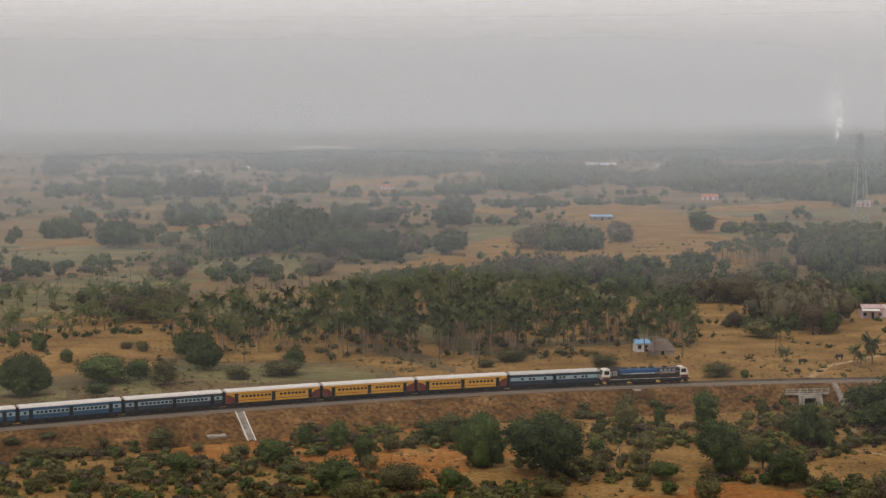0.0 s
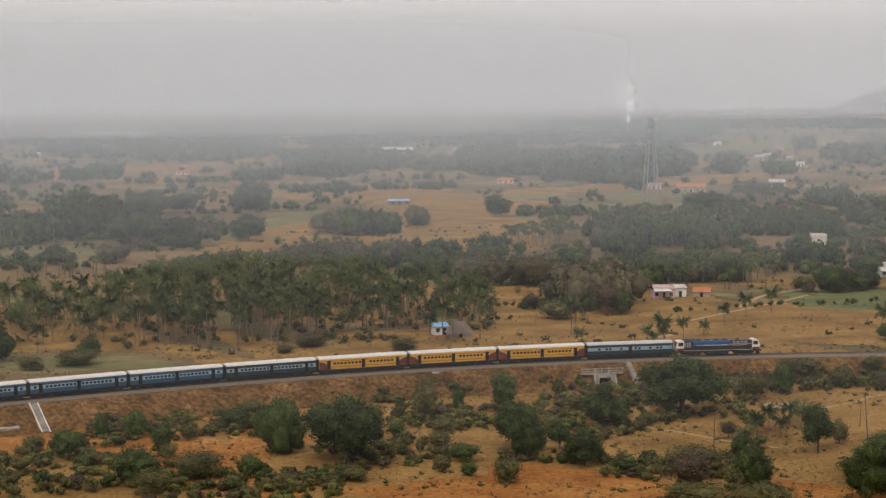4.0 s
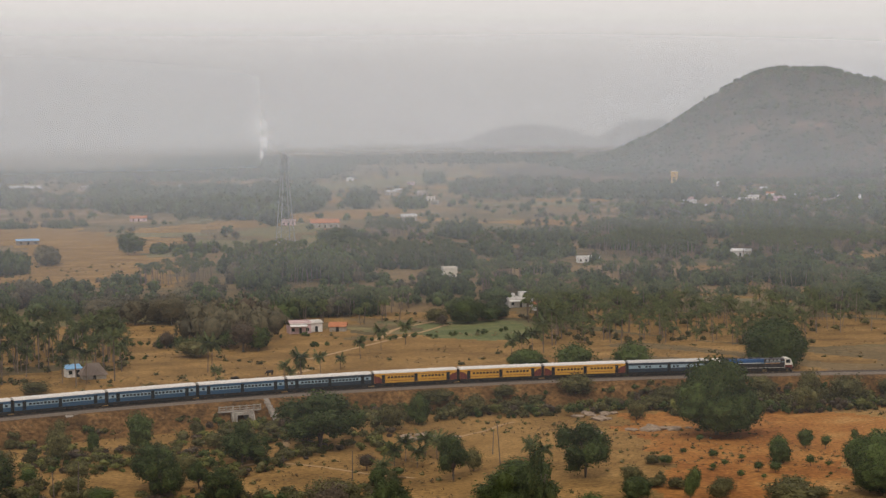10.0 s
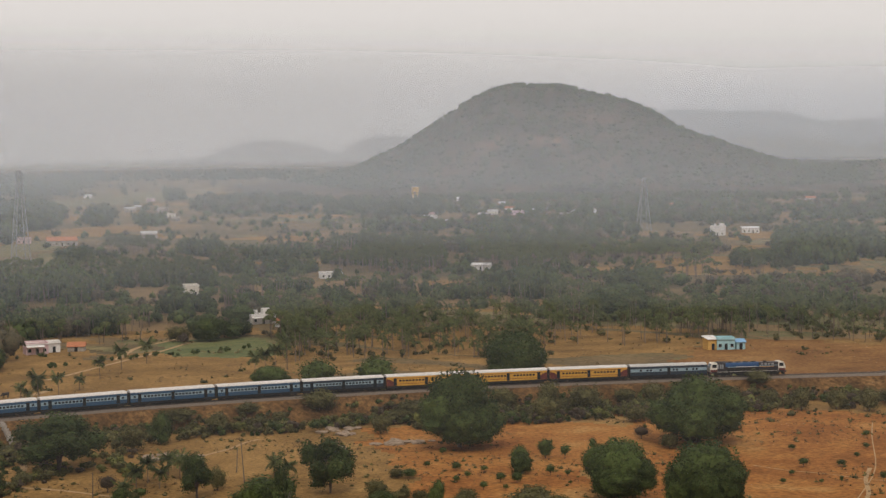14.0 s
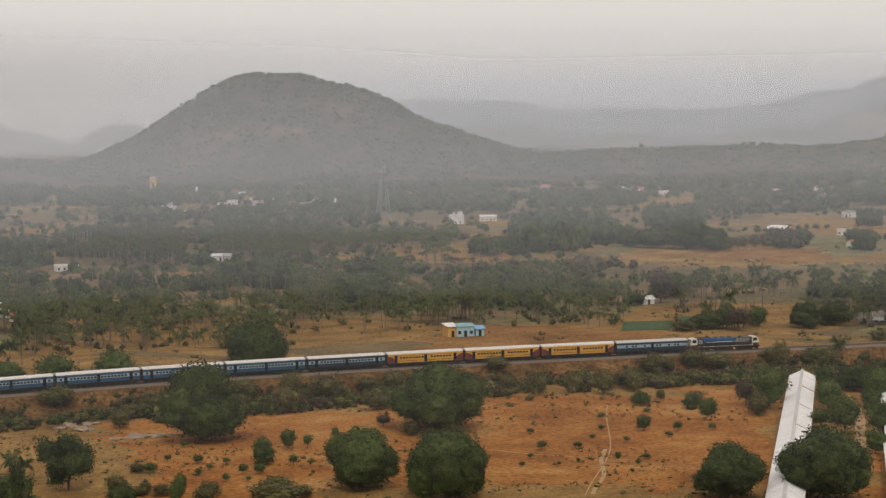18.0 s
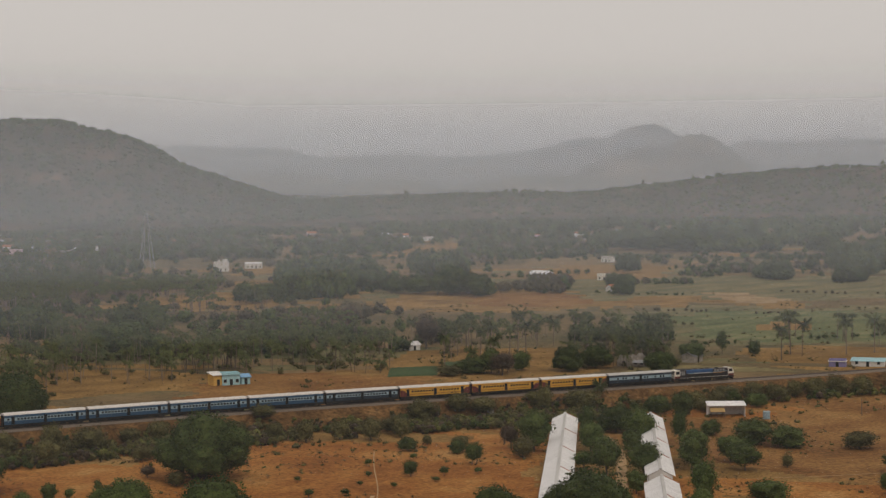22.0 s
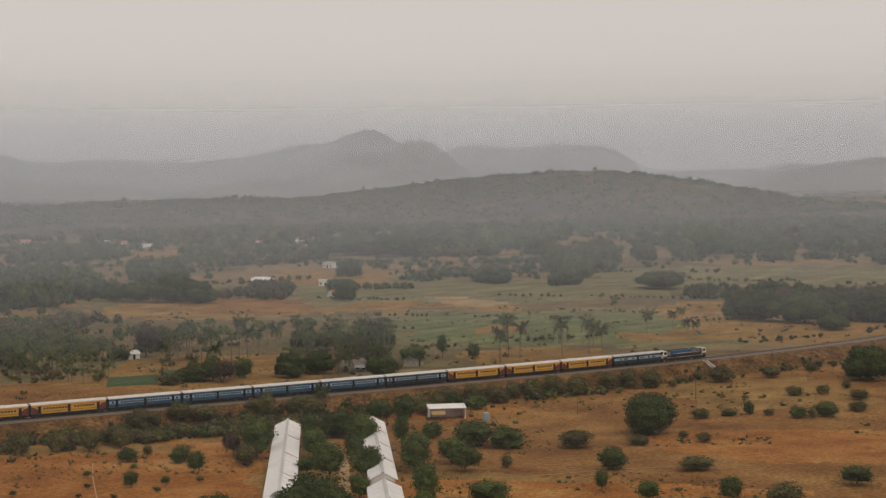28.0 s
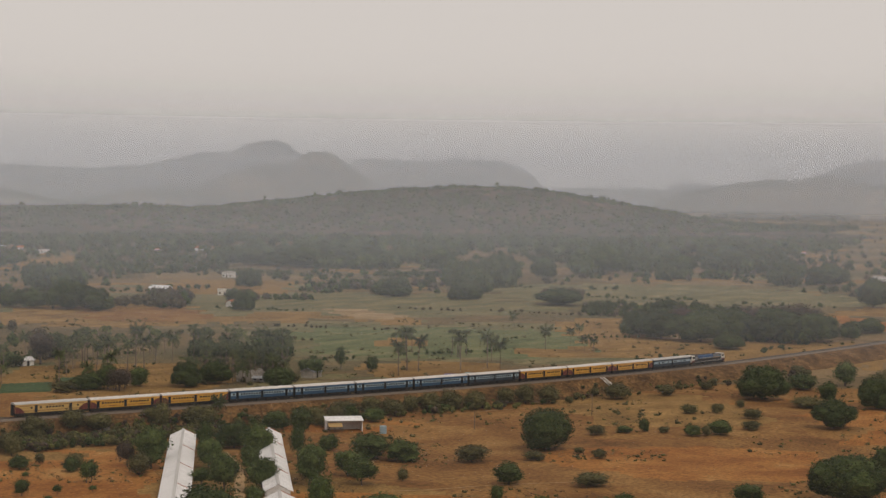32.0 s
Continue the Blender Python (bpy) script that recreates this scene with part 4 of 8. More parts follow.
def palm(x, y, h, spread=3.0):
    """A coconut palm h metres high."""
    r = random.Random(int(x * 17 + y * 5))
    tr, cr, top = r.choice(PALMS)
    root = tagged(new("coconut_palm"), "tall coconut palm with a feathery green crown", "palm tree", "coconut palms")
    root.matrix_basis = pose(x, y, gz(x, y) - 0.1, 0, 0, r.uniform(0, 360))
    trunk_h = max(h - spread * 0.45, 0.8)
    t = part("trunk", tr, None, root)
    t.matrix_basis = Matrix.Diagonal((trunk_h, trunk_h, trunk_h, 1)) if trunk_h > 6 else Matrix.Diagonal((6.5, 6.5, trunk_h, 1))
    c = part("crown", cr, None, root)
    k = trunk_h if trunk_h > 6 else 6.5
    c.matrix_basis = Matrix.Translation((top.x * k, top.y * k, trunk_h)) @ Matrix.Diagonal((spread, spread, spread, 1))
    return root


def wood(name, label, material, spots, size=0.9, leaves=26, clumps=4, spread=0.3):
    """A far wood: many crowns joined into one mesh. spots: x, y, width, height."""
    r = random.Random(len(spots))
    v, f = [], []
    for x, y, w, h in spots:
        z = stand_z(x, y)
        for k in range(clumps):
            a = r.uniform(0, 6.28)
            q = r.uniform(0, spread) * w
            rad = (w * r.uniform(0.2, 0.36), w * r.uniform(0.2, 0.36), h * r.uniform(0.26, 0.42))
            c = (x + q * math.cos(a), y + q * math.sin(a), z + h * r.uniform(0.3, 0.62))
            core(v, f, c, (rad[0] * 1.15, rad[1] * 1.15, rad[2] * 1.15), r)
            leaf_cloud(v, f, c, rad, leaves, size * r.uniform(0.8, 1.2), r)
    return tagged(new(name, pymesh(name, v, f, material)), label, "trees", kind="stuff")


def palm_wood(name, label, spots):
    r = random.Random(7)
    v, f, tv, tf = [], [], [], []
    for x, y, h in spots:
        z = gz(x, y)
        lx, ly = r.uniform(-0.6, 0.6), r.uniform(-0.6, 0.6)
        palm_crown(v, f, (x + lx, y + ly, z + h - 1.2), r.uniform(2.4, 3.2), 12, r)
        b = len(tv)
        for zz, ox, oy, q in ((z - 0.2, 0, 0, 0.15), (z + h - 1.1, lx, ly, 0.1)):
            tv += [(x + ox + q * math.cos(a), y + oy + q * math.sin(a), zz) for a in (0, 1.57, 3.14, 4.71)]
        tf += [(b + i, b + (i + 1) % 4, b + 4 + (i + 1) % 4, b + 4 + i) for i in range(4)]
    root = tagged(new(name, pymesh(name, v, f, M_PALM)), label, "palm trees", kind="stuff")
    tagged(part("trunks", pymesh("trunks", tv, tf, M_PTRUNK), None, root), kind="stuff")
    return root


KITS = {}


def crown_kit(seed, lobes, leaves, size, flat):
    """A small far crown, 2 m wide and 1 m high, as arrays: shaded lumps with leaf sprays on them."""
    r = random.Random(seed)
    v, f = [], []
    for k in range(lobes):
        a, q = 6.283 * k / lobes + r.uniform(-0.4, 0.4), (0.0 if k == 0 else r.uniform(0.32, 0.6))
        rad = r.uniform(0.36, 0.52) if k else 0.55
        c = (q * math.cos(a), q * math.sin(a), (0.62 if k == 0 else r.uniform(0.3, 0.58)))
        core(v, f, c, (rad * 1.18, rad * 1.18, rad * flat * 1.1), r)
        leaf_cloud(v, f, c, (rad, rad, rad * flat), leaves, size, r)
    return np.array([tuple(p) for p in v]), np.array(f)


def palm_kit(seed):
    """A far coconut crown 2 m wide, its fronds of a few blades each, as arrays."""
    r = random.Random(seed)
    v, f = [], []
    for k in range(15):
        a, up = 2.4 * k + r.uniform(-0.3, 0.3), r.uniform(-0.1, 0.75)
        d, side = Vector((math.cos(a), math.sin(a), 0)), Vector((-math.sin(a), math.cos(a), 0))
        pts = [d * u * (1 - 0.2 * u) + Vector((0, 0, up * u - (0.55 + 0.5 * up) * u * u)) for u in (0.0, 0.35, 0.7, 1.05)]
        for i in range(3):
            for s in (-1, 1):
                w = (0.27, 0.32, 0.2)[i] * r.uniform(0.8, 1.2)
                j = len(v)
                v += [pts[i], pts[i + 1], pts[i].lerp(pts[i + 1], 0.7) + side * s * w - Vector((0, 0, w * 0.8))]
                f.append((j, j + 1, j + 2))
    return np.array([tuple(p) for p in v]), np.array(f)


def trunk_kit():
    """A thin four-sided stem of unit height and radius, as arrays."""
    v = [(q * math.cos(a), q * math.sin(a), z) for z, q in ((-0.02, 1.0), (1.0, 0.6)) for a in (0, 1.57, 3.14, 4.71)]
    f = [t for i in range(4) for t in ((i, (i + 1) % 4, 4 + (i + 1) % 4), (i, 4 + (i + 1) % 4, 4 + i))]
    return np.array(v), np.array(f)


def joined(name, pieces, material):
    """One mesh of many triangles from pairs of arrays (points, triangles)."""
    v = np.concatenate([p for p, _ in pieces])
    base = np.cumsum([0] + [len(p) for p, _ in pieces[:-1]])
    f = np.concatenate([q + b for (_, q), b in zip(pieces, base)])
    me = bpy.data.meshes.new(name)
    me.vertices.add(len(v))
    me.vertices.foreach_set("co", v.astype(np.float32).ravel())
    me.loops.add(f.size)
    me.loops.foreach_set("vertex_index", f.astype(np.int32).ravel())
    me.polygons.add(len(f))
    me.polygons.foreach_set("loop_start", np.arange(0, f.size, 3, dtype=np.int32))
    me.materials.append(material)
    me.update(calc_edges=True)
    me.validate()
    return me


def moved(kit, x, y, z, w, h, r, lean=(0.0, 0.0)):
    v, f = kit
    a = r.uniform(0, 6.283)
    c, s = math.cos(a) * w / 2, math.sin(a) * w / 2
    return np.stack([x + v[:, 0] * c - v[:, 1] * s + v[:, 2] * lean[0], y + v[:, 0] * s + v[:, 1] * c + v[:, 2] * lean[1], z + v[:, 2] * h], -1), f


def build_kits():
    KITS["mango"] = [crown_kit(300 + i, 6, 42, 0.13, 0.92) for i in range(5)]
    KITS["mixed"] = [crown_kit(320 + i, 5, 40, 0.14, 0.8) for i in range(6)]
    KITS["dry"] = [crown_kit(340 + i, 6, 42, 0.11, 0.85) for i in range(4)]
    KITS["mango_far"] = [crown_kit(360 + i, 4, 14, 0.22, 0.9) for i in range(4)]
    KITS["mixed_far"] = [crown_kit(370 + i, 4, 12, 0.22, 0.8) for i in range(4)]
    KITS["palm"] = [palm_kit(380 + i) for i in range(5)]
    KITS["stem"] = trunk_kit()


STANDS = {"mango": ("mango_wood", "stand of dense dark green mango trees"), "mixed": ("mixed_wood", "grey-green farm trees and scrub on the plain"),
          "dry": ("dry_wood", "brown half-leafless trees on the plain"), "palm": ("coconut_palms", "coconut palms standing over the fields")}


def stand(kind, a0, a1, r0, r1, n, h):
    """Trees standing together between two bearings and two distances; a few near ones are things of their own."""
    r = random.Random(int(a0 * 97 + r0))
    ma, mr, ha, hr = (a0 + a1) / 2, (r0 + r1) / 2, (a1 - a0) / 2, (r1 - r0) / 2
    spots = []
    for _ in range(n * 4):
        u, v = r.uniform(-1, 1), r.uniform(-1, 1)
        if len(spots) == n:
            break
        if n > 6 and abs(u) ** 4 + abs(v) ** 4 > 0.9 + 0.5 * noise.noise((u * 2.1 + ma, v * 2.1, 0.7)):
            continue
        if n > 40 and noise.noise((u * ha * mr / 3000, v * hr / 60, ma)) < -0.22:
            continue
        a, d = radians(ma + ha * u), mr + hr * v
        spots.append((d * math.sin(a), d * math.cos(a)))
    name, label = STANDS[kind]
    far = mr > 1350
    if kind == "palm":
        crowns, stems = [], []
        for x, y in spots:
            z, q, w = gz(x, y), h * r.uniform(0.7, 1.12), r.uniform(4.6, 6.2)
            lean = (r.uniform(-0.9, 0.9), r.uniform(-0.9, 0.9))
            crowns.append(moved(r.choice(KITS["palm"]), x + lean[0], y + lean[1], z + q - 1.2, w, w / 2, r))
            stems.append(moved(KITS["stem"], x, y, z, 0.36, q - 1.1, r, lean))
        root = tagged(new(name, joined(name, crowns, M_PALM)), label, "palm trees", kind="stuff")
        tagged(part("trunks", joined("trunks", stems, M_PTRUNK), None, root), kind="stuff")
        return
    if mr < 1050 and n <= 10:
        for x, y in spots:
            plant({"mango": "fartree", "mixed": "farscrub", "dry": "fardry"}[kind], x, y, h * r.uniform(0.95, 1.35), h * r.uniform(0.8, 1.08), 0.05)
        return
    mats = {"mango": (M_DARKLEAF, M_DARKLEAF, M_LEAF), "mixed": (M_LEAF, M_DARKLEAF, M_WOOD), "dry": (M_WOOD, M_LEAF, M_DRY)}[kind]
    groups = [[], [], []]
    kit = KITS[kind + "_far"] if far and kind != "dry" else KITS[kind]
    for i, (x, y) in enumerate(spots):
        q = h * (r.uniform(0.5, 1.08) if kind == "mixed" else r.uniform(0.7, 1.1))
        groups[0 if i % 5 < 3 else 1 if i % 5 == 3 else 2].append(moved(r.choice(kit), x, y, gz(x, y) - 0.06 * q, q * r.uniform(1.0, 1.5) * (1.25 if far else 1.0), q * 1.06, r))
    for pieces, m in zip(groups, mats):
        if pieces:
            tagged(new(name, joined(name, pieces, m)), label, "trees", kind="stuff")


def farm_scrub():
    """Small trees and bushes along the field edges all over the plain, joined."""
    r = random.Random(61)
    groups = {"green": [], "grey": [], "brown": []}
    for _ in range(14000):
        a, d = radians(r.uniform(-16, 72)), 640 * (4500 / 640) ** (r.random() ** 1.15)
        x, y = d * math.sin(a), d * math.cos(a)
        edge = noise.noise((x / 55, y / 90, 2.0))
        if in_field(x, y) or abs(edge) > 0.11 and edge < 0.34 or a > 0.735 and d < 1080:
            continue
        h = r.uniform(2.2, 6.5) * (1.25 if d > 1500 else 1.0)
        kit = r.choice(KITS["mixed_far"] if d > 950 else KITS["mixed"])
        groups["green" if edge > 0.3 else r.choice(("green", "grey", "grey", "brown"))].append(moved(kit, x, y, gz(x, y) - 0.1, h * r.uniform(1.1, 1.9), h, r))
    for k, m in (("green", M_DARKLEAF), ("grey", M_LEAF), ("brown", M_WOOD)):
        tagged(new("field_edge_trees", joined("field_edge_trees", groups[k], m)), "small " + k + " trees and bushes along field edges", "trees", kind="stuff")


# ---- buildings and works ----
M_PINK = mat("pink_wall", [(0.5, 0.34, 0.34), (0.62, 0.44, 0.44)], scale=0.5, rough=0.9)
M_TILE = mat("terracotta_tiles", [(0.34, 0.12, 0.055), (0.47, 0.19, 0.09)], scale=0.8, rough=0.9, stretch=(1, 3, 1))
M_BLUEROOF = mat("blue_sheet_roof", [(0.14, 0.3, 0.5), (0.22, 0.42, 0.62)], scale=0.8, rough=0.5)
M_TURQ = mat("turquoise_wall", [(0.26, 0.44, 0.47), (0.36, 0.54, 0.57)], scale=0.7, rough=0.85)
M_YWALL = mat("yellow_ochre_wall", [(0.5, 0.28, 0.06), (0.6, 0.37, 0.1)], scale=0.7, rough=0.85)
M_THATCH = mat("grey_thatch", [(0.16, 0.12, 0.095), (0.28, 0.22, 0.18)], scale=1.2, rough=1.0, bump=0.1, stretch=(3, 3, 0.6))
M_PURPLE = mat("violet_wall", [(0.15, 0.14, 0.28), (0.21, 0.19, 0.36)], scale=0.7, rough=0.85)
M_STEEL = mat("galvanised_steel", [(0.2, 0.2, 0.2), (0.34, 0.34, 0.34)], scale=2, rough=0.5, metal=0.5)
M_PATH = mat("trodden_soil", [(0.3, 0.19, 0.095), (0.4, 0.27, 0.14)], scale=0.4, rough=0.95, fine=2, space="World", spec=0.1)
M_COW = mat("dark_hide", [(0.02, 0.016, 0.013), (0.05, 0.04, 0.03)], scale=2, rough=0.8)
M_HAY = mat("hay", [(0.3, 0.19, 0.07), (0.42, 0.28, 0.12)], scale=1.5, rough=1.0, bump=0.1)


def facing(x, y, extra=0.0):
    return -math.degrees(math.atan2(x, y)) + extra


def house(name, label, x, y, w, d, h, wall, roof, roof_mat, turn=0.0, windows=3, tank=False, veranda=False, cat="house"):
    """A small house: walls with door and windows on the front, and a flat, pitched or lean-to roof."""
    root = tagged(new(name), label, cat)
    root.matrix_basis = pose(x, y, gz(x, y) - 0.15, 0, 0, facing(x, y, turn))
    a, b = w / 2, d / 2
    t = 0.25
    part("wall", boxed(-a, a, -b, -b + t, 0, h), wall, root, "front wall")
    part("wall", boxed(-a, a, b - t, b, 0, h), wall, root)
    for s in (-1, 1):
        if roof == "gable":
            part("wall", made(prism, [(-b + t, 0), (b - t, 0), (b - t, h), (0, h + d * 0.26), (-b + t, h)], s * a - t * (s > 0), s * a + t * (s < 0)), wall, root)
        else:
            part("wall", boxed(*sorted((s * a, s * (a - t))), -b + t, b - t, 0, h), wall, root)
    if roof == "gable":
        r = d * 0.26
        for s in (-1, 1):
            part("roof_slope", made(prism, [(s * (b + 0.4), h - 0.2), (0, h + r + 0.02), (0, h + r + 0.16), (s * (b + 0.4), h - 0.05)], -a - 0.35, a + 0.35), roof_mat, root)
    elif roof == "flat":
        part("roof", boxed(-a - 0.3, a + 0.3, -b - 0.4, b + 0.3, h, h + 0.18), roof_mat, root, "flat concrete roof")
        for q in ((-a, a, -b, -b + 0.15), (-a, a, b - 0.15, b), (-a, -a + 0.15, -b + 0.15, b - 0.15), (a - 0.15, a, -b + 0.15, b - 0.15)):
            part("parapet", boxed(*q, h + 0.18, h + 0.7), wall, root)
    else:
        part("roof", made(prism, [(-b - 0.5, h + 0.02), (b + 0.4, h + 0.75), (b + 0.4, h + 0.87), (-b - 0.5, h + 0.14)], -a - 0.4, a + 0.4), roof_mat, root)
    n = max(windows, 1)
    for i in range(n):
        cx = -a + w * (i + 0.5) / n
        if i == n // 2:
            # dark slab on the wall paints the doorway's inner shade
            part("door", boxed(cx - 0.5, cx + 0.5, -b - 0.04, -b + 0.02, 0.1, 2.1), M_GLASS_SHADE, root, "dark slab painted as doorway shade")
        else:
            win = part("window", boxed(cx - 0.5, cx + 0.5, -b - 0.03, -b + 0.02, 1.0, 2.0), M_GLASS_SHADE, root)
            part("sill", boxed(cx - 0.6, cx + 0.6, -b - 0.14, -b - 0.035, 0.9, 1.0), M_CONC, win)
    if tank:
        part("water_tank", made(tube, (-a * 0.4, b * 0.3, h + 0.2), (-a * 0.4, b * 0.3, h + 2.0), 0.8, 0.75, 12), M_WHITE, root, "white roof tank")
        part("upper_room", boxed(a * 0.15, a * 0.8, 0, b - 0.3, h + 0.2, h + 2.4), wall, root)
    if veranda:
        part("awning", made(prism, [(-b - 2.2, h - 0.7), (-b, h - 0.25), (-b, h - 0.15), (-b - 2.2, h - 0.6)], -a, a * 0.6), roof_mat, root)
        for px in (-a + 0.2, -a * 0.2, a * 0.55):
            part("post", made(tube, (px, -b - 2.0, 0), (px, -b - 2.0, h - 0.68), 0.08, 0.08), M_CONC, root)
    return root


def thatched_hut(x, y, w, d, h):
    root = tagged(new("thatched_hut"), "low hut with a grey palm-thatch roof", "hut")
    root.matrix_basis = pose(x, y, gz(x, y) - 0.1, 0, 0, facing(x, y, 12))
    part("wall", boxed(-w * 0.42, w * 0.42, -d * 0.4, d * 0.4, 0, h * 0.4), M_CONC, root)
    v = [(-w / 2, -d / 2, h * 0.28), (w / 2, -d / 2, h * 0.28), (w / 2, d / 2, h * 0.28), (-w / 2, d / 2, h * 0.28), (-w * 0.22, 0, h), (w * 0.22, 0, h)]
    part("roof", pymesh("roof", v, [(0, 1, 5, 4), (1, 2, 5), (2, 3, 4, 5), (3, 0, 4), (3, 2, 1, 0)], M_THATCH), None, root, "grey thatch")
    # the hut's doorway shade, painted as a dark slab too
    part("door", boxed(-0.4, 0.4, -d * 0.4 - 0.05, -d * 0.4 - 0.005, 0, h * 0.36), M_GLASS_SHADE, root)


def ruin(x, y, w, d, h, turn):
    """A roofless house with broken wall tops."""
    root = tagged(new("ruined_house"), "pale roofless ruined house with broken walls", "house")
    root.matrix_basis = pose(x, y, gz(x, y) - 0.1, 0, 0, facing(x, y, turn))
    r = random.Random(4)
    for y0 in (-d / 2, 0.0, d / 2 - 0.3):
        prof = [(-w / 2, 0)] + [(w / 2, 0)] + [(w / 2 - w * i / 9, h * (0.62 + 0.38 * r.random() - 0.25 * (i < 3))) for i in range(10)]
        part("wall", made(prism, prof, y0, y0 + 0.3, "y"), M_CONC, root)
    for x0 in (-w / 2, -0.1 * w, w / 2 - 0.3):
        part("wall", made(prism, [(-d / 2 + 0.3, 0), (d / 2 - 0.3, 0), (d / 2 - 0.3, h * 0.7), (0, h * (0.75 + 0.25 * r.random())), (-d / 2 + 0.3, h * 0.8)], x0, x0 + 0.3), M_CONC, root)
    for cx in (-w * 0.28, w * 0.1, w * 0.3):
        part("window", boxed(cx - 0.5, cx + 0.5, -d / 2 - 0.03, -d / 2 + 0.02, 0.9, 1.9), M_GLASS_SHADE, root)
    part("lean_to_roof", made(prism, [(-d / 2 - 2.4, 1.6), (-d / 2, 2.3), (-d / 2, 2.42), (-d / 2 - 2.4, 1.72)], 0.5, w / 2), M_STEEL, root)
    part("post", made(tube, (w / 2 - 0.3, -d / 2 - 2.2, 0), (w / 2 - 0.3, -d / 2 - 2.2, 1.65), 0.07, 0.07), M_BARK, root)


def poultry_shed(x0, y0, x1, y1, width, eave, ridge_h, label, sheets=12):
    """A long open-sided shed: two roof slopes of separate sheets, ridge cap, posts and low side walls."""
    root = tagged(new("poultry_shed"), label, "shed", "long farm sheds")
    ln = math.hypot(x1 - x0, y1 - y0)
    z = gz((x0 + x1) / 2, (y0 + y1) / 2) - 0.2
    root.matrix_basis = pose((x0 + x1) / 2, (y0 + y1) / 2, z, 0, 0, math.degrees(math.atan2(y1 - y0, x1 - x0)))
    a, b = ln / 2, width / 2
    step = ln / sheets
    for i in range(sheets):
        u = -a + i * step
        for s in (-1, 1):
            drop = 0.02 * ((i * 7 + (s > 0) * 3) % 3)
            part("roof_sheet", made(prism, [(s * b, eave - drop), (s * 0.02, ridge_h), (s * 0.02, ridge_h + 0.07), (s * b, eave + 0.07 - drop)], u + 0.02, u + step - 0.02), M_SHEET, root)
            if s > 0 and i % 2 == 0:
                part("purlin", made(prism, [(s * (b - 0.1), eave + 0.06), (s * 0.4, ridge_h - 0.02), (s * 0.4, ridge_h + 0.1), (s * (b - 0.1), eave + 0.18)], u - 0.06, u + 0.06), M_TILE, root)
    part("ridge_cap", boxed(-a, a, -0.35, 0.35, ridge_h + 0.02, ridge_h + 0.2), M_ROOF2, root)
    for s in (-1, 1):
        part("side_wall", boxed(-a + 0.2, a - 0.2, *sorted((s * (b - 0.75), s * (b - 0.6))), 0, 0.8), M_WHITE, root)
        for i in range(sheets + 1):
            u = -a + 0.3 + i * (ln - 0.6) / sheets
            part("post", made(tube, (u, s * (b - 0.68), 0.8), (u, s * (b - 0.68), eave + 0.25), 0.09, 0.09), M_CONC, root)
        part("gable_wall", made(prism, [(-b + 0.7, 0), (b - 0.7, 0), (b - 0.7, eave + 0.15), (0, ridge_h - 0.1), (-b + 0.7, eave + 0.15)], *sorted((s * (a - 0.25), s * (a - 0.05)))), M_WHITE, root)


def open_shed(x, y, w, d, h):
    root = tagged(new("farm_shed"), "white open-fronted farm shed on bare soil", "shed")
    root.matrix_basis = pose(x, y, gz(x, y) - 0.1, 0, 0, facing(x, y, 8))
    part("back_wall", boxed(-w / 2, w / 2, d / 2 - 0.2, d / 2, 0, h), M_WHITE, root)
    for s in (-1, 1):
        part("side_wall", boxed(*sorted((s * w / 2, s * (w / 2 - 0.2))), -d / 2, d / 2 - 0.2, 0, h - 0.3), M_WHITE, root)
    part("roof", made(prism, [(-d / 2 - 0.4, h - 0.32), (d / 2 + 0.3, h + 0.35), (d / 2 + 0.3, h + 0.5), (-d / 2 - 0.4, h - 0.17)], -w / 2 - 0.3, w / 2 + 0.3), M_SHEET, root)
    part("awning", made(prism, [(-d / 2 - 2.6, h - 1.7), (-d / 2, h - 0.9), (-d / 2, h - 0.82), (-d / 2 - 2.6, h - 1.62)], -w / 2 + 0.3, -w * 0.08), M_HAY, root, "straw-coloured awning")
    for px in (-w / 2 + 0.5, -w * 0.3, -w * 0.1):
        part("post", made(tube, (px, -d / 2 - 2.4, 0), (px, -d / 2 - 2.4, h - 1.66), 0.08, 0.08), M_BARK, root)


def lattice_tower(x, y, h, w):
    """A power pylon: four tapering legs, bracing and cross-arms."""
    root = tagged(new("power_pylon"), "tall grey lattice power pylon", "pylon")
    root.matrix_basis = pose(x, y, gz(x, y) - 0.2, 0, 0, facing(x, y, 20))
    def corner(sx, sy, u):
        q = w / 2 * (1 - 0.82 * u)
        return (sx * q, sy * q, h * u)
    cs = ((-1, -1), (1, -1), (1, 1), (-1, 1))
    for sx, sy in cs:
        part("leg", made(tube, corner(sx, sy, 0), corner(sx, sy, 1), 0.28, 0.14, 4), M_STEEL, root)
    for i in range(9):
        u0, u1 = i / 9, (i + 1) / 9
        bm = bmesh.new()
        for k in range(4):
            p, q = cs[k], cs[(k + 1) % 4]
            tube(bm, corner(*p, u0), corner(*q, u1), 0.1, 0.1, 3)
            tube(bm, corner(*q, u0), corner(*p, u1), 0.1, 0.1, 3)
        part("bracing", bm, M_STEEL, root)
    for u, arm in ((0.72, 5.5), (0.84, 4.6), (0.95, 3.8)):
        bm = bmesh.new()
        for s in (-1, 1):
            tube(bm, (0, 0, h * u), (s * arm, 0, h * u), 0.2, 0.08, 4)
            tube(bm, (0, 0, h * u + 1.4), (s * arm, 0, h * u), 0.1, 0.08, 3)
        part("cross_arm", bm, M_STEEL, root)


